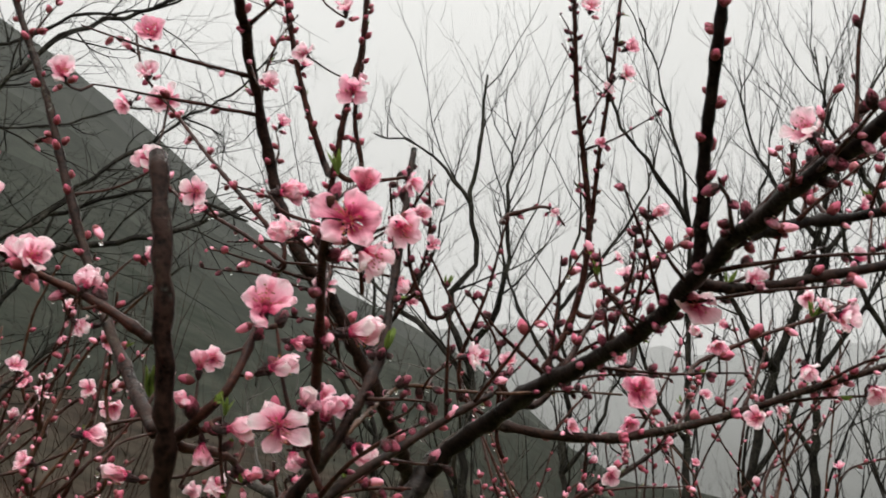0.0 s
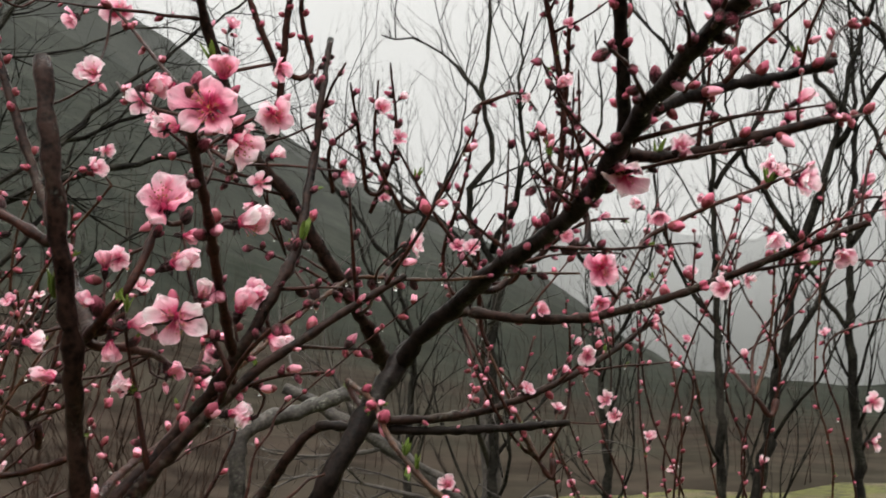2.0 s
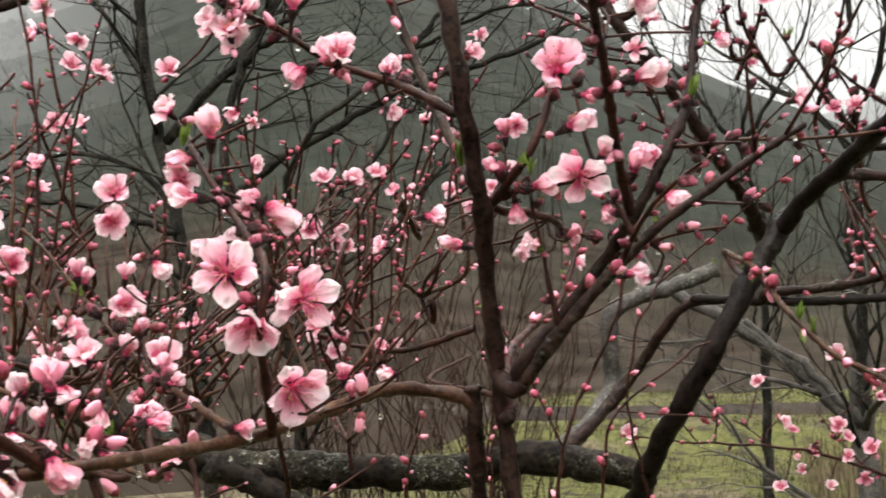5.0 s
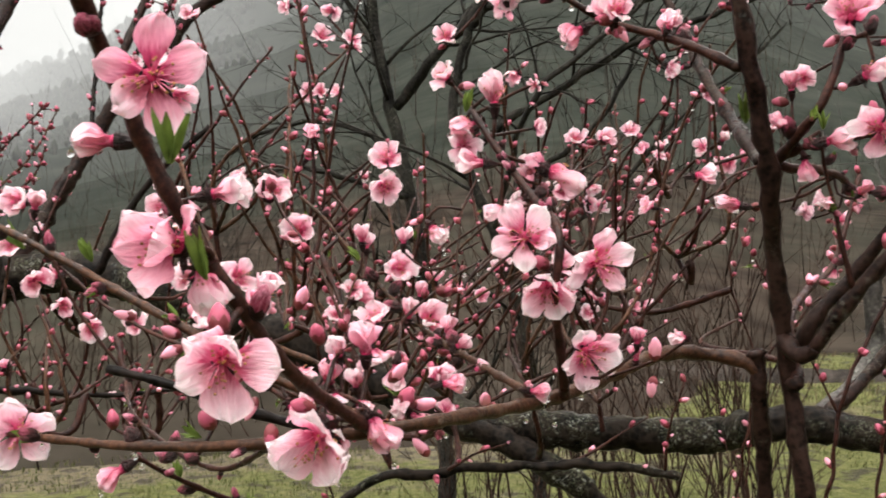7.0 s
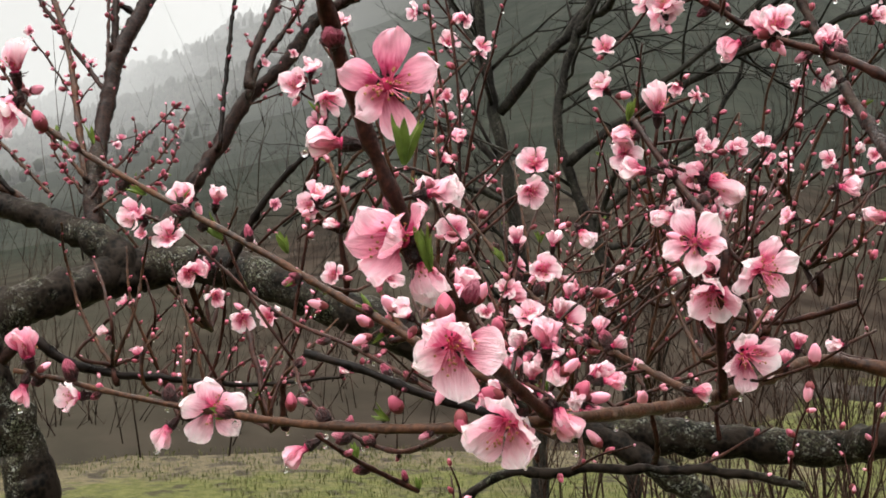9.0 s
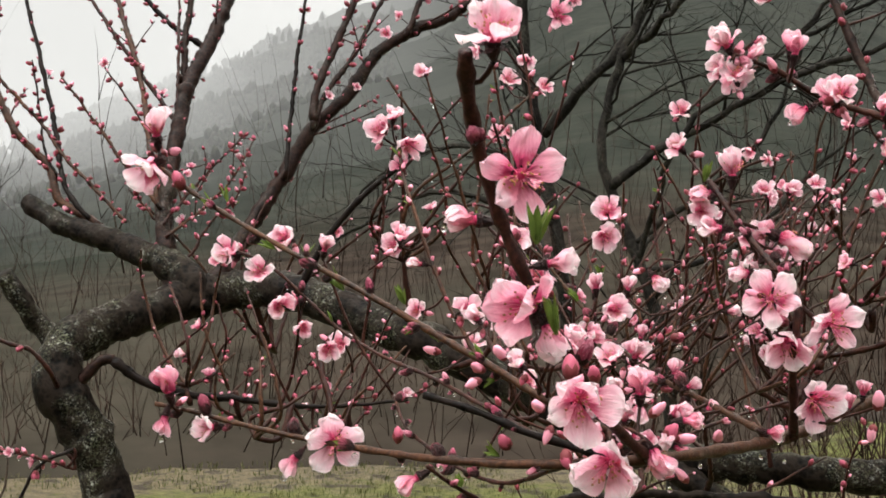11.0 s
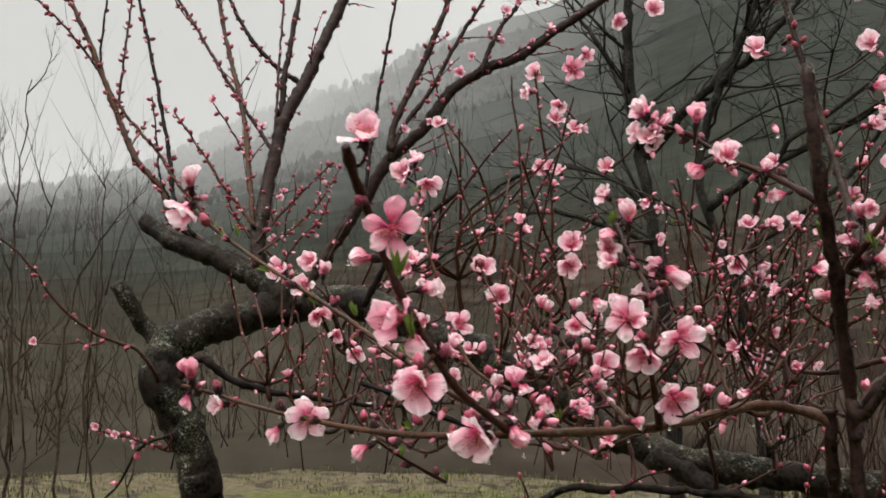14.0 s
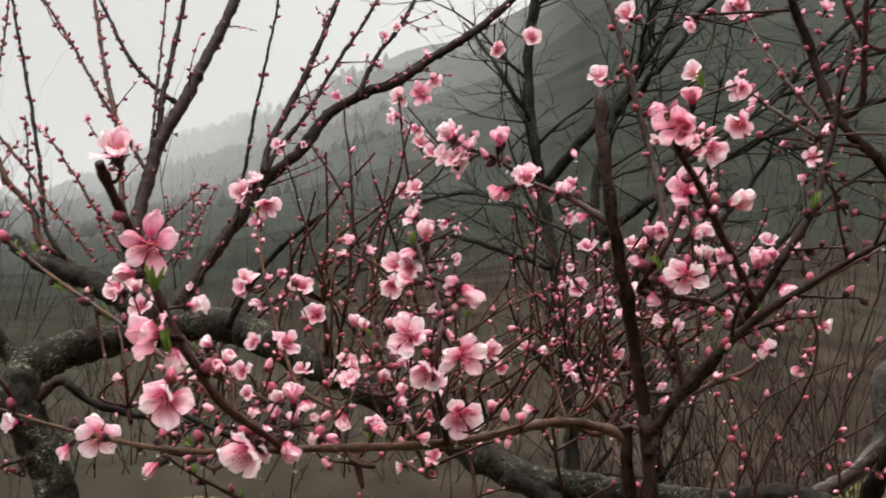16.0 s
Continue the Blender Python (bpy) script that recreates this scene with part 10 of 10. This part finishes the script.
dress(old, limb(old, "twig", [(-0.634, 1.678, 1.206), (-0.569, 1.580, 1.261), (-0.602, 1.590, 1.334), (-0.613, 1.552, 1.413)], 0.0033, 0.0015, TWIG, waver=0.002), start=0.2, gap=0.042, size=0.0098, flowers=0.055, seed=462, kinds=('red', 'pink', 'scaly', 'red'))
dress(old, limb(old, "twig", [(-0.634, 1.678, 1.206), (-0.643, 1.735, 1.269), (-0.583, 1.782, 1.345), (-0.509, 1.752, 1.406)], 0.0033, 0.0015, TWIG, waver=0.002), start=0.2, gap=0.042, size=0.0098, flowers=0.055, seed=463, kinds=('red', 'pink', 'scaly', 'red'))
fork(old, (-1.574, 1.355, 1.199), 0.0041)
dress(old, limb(old, "twig", [(-1.574, 1.355, 1.199), (-1.540, 1.260, 1.251), (-1.536, 1.259, 1.300), (-1.532, 1.302, 1.335)], 0.0038, 0.0018, FRESH, waver=0.002), start=0.2, gap=0.042, size=0.0098, flowers=0.055, seed=470, kinds=('red', 'pink', 'scaly', 'red'))
dress(old, limb(old, "twig", [(-1.574, 1.355, 1.199), (-1.684, 1.381, 1.235), (-1.689, 1.403, 1.314), (-1.590, 1.386, 1.383)], 0.0038, 0.0018, TWIG, waver=0.002), start=0.2, gap=0.042, size=0.0098, flowers=0.055, seed=471, kinds=('red', 'pink', 'scaly', 'red'))
dress(old, limb(old, "twig", [(-1.574, 1.355, 1.199), (-1.618, 1.441, 1.239), (-1.589, 1.428, 1.302), (-1.571, 1.405, 1.355)], 0.0038, 0.0018, TWIG, waver=0.002), start=0.2, gap=0.042, size=0.0098, flowers=0.055, seed=472, kinds=('red', 'pink', 'scaly', 'red'))
dress(old, limb(old, "twig", [(-1.574, 1.355, 1.199), (-1.574, 1.312, 1.285), (-1.604, 1.286, 1.397), (-1.633, 1.304, 1.488)], 0.0038, 0.0018, FRESH, waver=0.002), start=0.2, gap=0.042, size=0.0098, flowers=0.055, seed=473, kinds=('red', 'pink', 'scaly', 'red'))
fork(old, (-1.382, 1.421, 1.147), 0.0040)
dress(old, limb(old, "twig", [(-1.382, 1.421, 1.147), (-1.450, 1.430, 1.195), (-1.449, 1.438, 1.251), (-1.479, 1.510, 1.290)], 0.0037, 0.0017, TWIG, waver=0.002), start=0.2, gap=0.042, size=0.0098, flowers=0.055, seed=480, kinds=('red', 'pink', 'scaly', 'red'))
dress(old, limb(old, "twig", [(-1.382, 1.421, 1.147), (-1.448, 1.492, 1.183), (-1.472, 1.492, 1.247), (-1.468, 1.461, 1.306)], 0.0037, 0.0017, TWIG, waver=0.002), start=0.2, gap=0.042, size=0.0098, flowers=0.055, seed=481, kinds=('red', 'pink', 'scaly', 'red'))
dress(old, limb(old, "twig", [(-1.382, 1.421, 1.147), (-1.359, 1.367, 1.233), (-1.346, 1.413, 1.310), (-1.245, 1.386, 1.367)], 0.0037, 0.0017, FRESH, waver=0.002), start=0.2, gap=0.042, size=0.0098, flowers=0.055, seed=482, kinds=('red', 'pink', 'scaly', 'red'))
dress(old, limb(old, "twig", [(-1.382, 1.421, 1.147), (-1.376, 1.503, 1.215), (-1.302, 1.514, 1.305), (-1.306, 1.581, 1.364)], 0.0037, 0.0017, TWIG, waver=0.002), start=0.2, gap=0.042, size=0.0098, flowers=0.055, seed=483, kinds=('red', 'pink', 'scaly', 'red'))
fork(old, (-1.624, 1.262, 1.268), 0.0044)
dress(old, limb(old, "twig", [(-1.624, 1.262, 1.268), (-1.653, 1.207, 1.292), (-1.633, 1.239, 1.335), (-1.530, 1.225, 1.393)], 0.0041, 0.0019, TWIG, waver=0.002), start=0.2, gap=0.042, size=0.0098, flowers=0.055, seed=490, kinds=('red', 'pink', 'scaly', 'red'))
dress(old, limb(old, "twig", [(-1.624, 1.262, 1.268), (-1.706, 1.263, 1.355), (-1.750, 1.260, 1.457), (-1.657, 1.177, 1.530)], 0.0041, 0.0019, FRESH, waver=0.002), start=0.2, gap=0.042, size=0.0098, flowers=0.055, seed=491, kinds=('red', 'pink', 'scaly', 'red'))
dress(old, limb(old, "twig", [(-1.624, 1.262, 1.268), (-1.642, 1.363, 1.294), (-1.604, 1.346, 1.362), (-1.626, 1.344, 1.427)], 0.0041, 0.0019, TWIG, waver=0.002), start=0.2, gap=0.042, size=0.0098, flowers=0.055, seed=492, kinds=('red', 'pink', 'scaly', 'red'))
dress(old, limb(old, "twig", [(-1.624, 1.262, 1.268), (-1.545, 1.196, 1.347), (-1.582, 1.208, 1.415), (-1.639, 1.231, 1.465)], 0.0041, 0.0019, TWIG, waver=0.002), start=0.2, gap=0.042, size=0.0098, flowers=0.055, seed=493, kinds=('red', 'pink', 'scaly', 'red'))
dress(old, limb(old, "twig", [(-1.624, 1.262, 1.268), (-1.598, 1.285, 1.353), (-1.607, 1.319, 1.439), (-1.573, 1.302, 1.501)], 0.0041, 0.0019, FRESH, waver=0.002), start=0.2, gap=0.042, size=0.0098, flowers=0.055, seed=494, kinds=('red', 'pink', 'scaly', 'red'))
fork(old, (-1.281, 1.106, 1.218), 0.0042)
dress(old, limb(old, "twig", [(-1.281, 1.106, 1.218), (-1.262, 1.099, 1.240), (-1.262, 1.098, 1.296), (-1.320, 1.154, 1.354)], 0.0039, 0.0018, FRESH, waver=0.002), start=0.2, gap=0.042, size=0.0098, flowers=0.055, seed=500, kinds=('red', 'pink', 'scaly', 'red'))
dress(old, limb(old, "twig", [(-1.281, 1.106, 1.218), (-1.297, 1.190, 1.278), (-1.259, 1.182, 1.380), (-1.218, 1.134, 1.462)], 0.0039, 0.0018, TWIG, waver=0.002), start=0.2, gap=0.042, size=0.0098, flowers=0.055, seed=501, kinds=('red', 'pink', 'scaly', 'red'))
dress(old, limb(old, "twig", [(-1.281, 1.106, 1.218), (-1.300, 1.112, 1.240), (-1.242, 1.140, 1.272), (-1.244, 1.227, 1.301)], 0.0039, 0.0018, TWIG, waver=0.002), start=0.2, gap=0.042, size=0.0098, flowers=0.055, seed=502, kinds=('red', 'pink', 'scaly', 'red'))
dress(old, limb(old, "twig", [(-1.281, 1.106, 1.218), (-1.189, 1.069, 1.275), (-1.209, 1.069, 1.344), (-1.246, 1.074, 1.409)], 0.0039, 0.0018, FRESH, waver=0.002), start=0.2, gap=0.042, size=0.0098, flowers=0.055, seed=503, kinds=('red', 'pink', 'scaly', 'red'))
fork(slim, (0.275, 1.832, 1.366), 0.0036)
dress(slim, limb(slim, "twig", [(0.275, 1.832, 1.366), (0.228, 1.724, 1.435), (0.159, 1.717, 1.561), (0.111, 1.766, 1.678)], 0.0033, 0.0015, TWIG, waver=0.002), start=0.2, gap=0.042, size=0.0098, flowers=0.055, seed=510, kinds=('red', 'pink', 'scaly', 'red'))
dress(slim, limb(slim, "twig", [(0.275, 1.832, 1.366), (0.228, 1.765, 1.409), (0.169, 1.716, 1.513), (0.142, 1.785, 1.617)], 0.0033, 0.0015, TWIG, waver=0.002), start=0.2, gap=0.042, size=0.0098, flowers=0.055, seed=511, kinds=('red', 'pink', 'scaly', 'red'))
dress(slim, limb(slim, "twig", [(0.275, 1.832, 1.366), (0.259, 1.861, 1.405), (0.208, 1.877, 1.517), (0.166, 1.918, 1.628)], 0.0033, 0.0015, FRESH, waver=0.002), start=0.2, gap=0.042, size=0.0098, flowers=0.055, seed=512, kinds=('red', 'pink', 'scaly', 'red'))
dress(slim, limb(slim, "twig", [(0.275, 1.832, 1.366), (0.315, 1.807, 1.434), (0.329, 1.835, 1.540), (0.309, 1.714, 1.617)], 0.0033, 0.0015, TWIG, waver=0.002), start=0.2, gap=0.042, size=0.0098, flowers=0.055, seed=513, kinds=('red', 'pink', 'scaly', 'red'))
fork(slim, (0.625, 1.810, 1.473), 0.0036)
dress(slim, limb(slim, "twig", [(0.625, 1.810, 1.473), (0.682, 1.901, 1.553), (0.745, 1.901, 1.690), (0.799, 1.883, 1.797)], 0.0033, 0.0015, TWIG, waver=0.002), start=0.2, gap=0.042, size=0.0098, flowers=0.055, seed=520, kinds=('red', 'pink', 'scaly', 'red'))
dress(slim, limb(slim, "twig", [(0.625, 1.810, 1.473), (0.660, 1.854, 1.530), (0.675, 1.847, 1.664), (0.676, 1.832, 1.785)], 0.0033, 0.0015, FRESH, waver=0.002), start=0.2, gap=0.042, size=0.0098, flowers=0.055, seed=521, kinds=('red', 'pink', 'scaly', 'red'))
dress(slim, limb(slim, "twig", [(0.625, 1.810, 1.473), (0.643, 1.866, 1.551), (0.702, 1.875, 1.636), (0.704, 1.745, 1.688)], 0.0033, 0.0015, TWIG, waver=0.002), start=0.2, gap=0.042, size=0.0098, flowers=0.055, seed=522, kinds=('red', 'pink', 'scaly', 'red'))
dress(slim, limb(slim, "twig", [(0.625, 1.810, 1.473), (0.613, 1.915, 1.538), (0.611, 1.874, 1.650), (0.648, 1.941, 1.760)], 0.0033, 0.0015, TWIG, waver=0.002), start=0.2, gap=0.042, size=0.0098, flowers=0.055, seed=523, kinds=('red', 'pink', 'scaly', 'red'))
join_feet()
spurs()
gather()
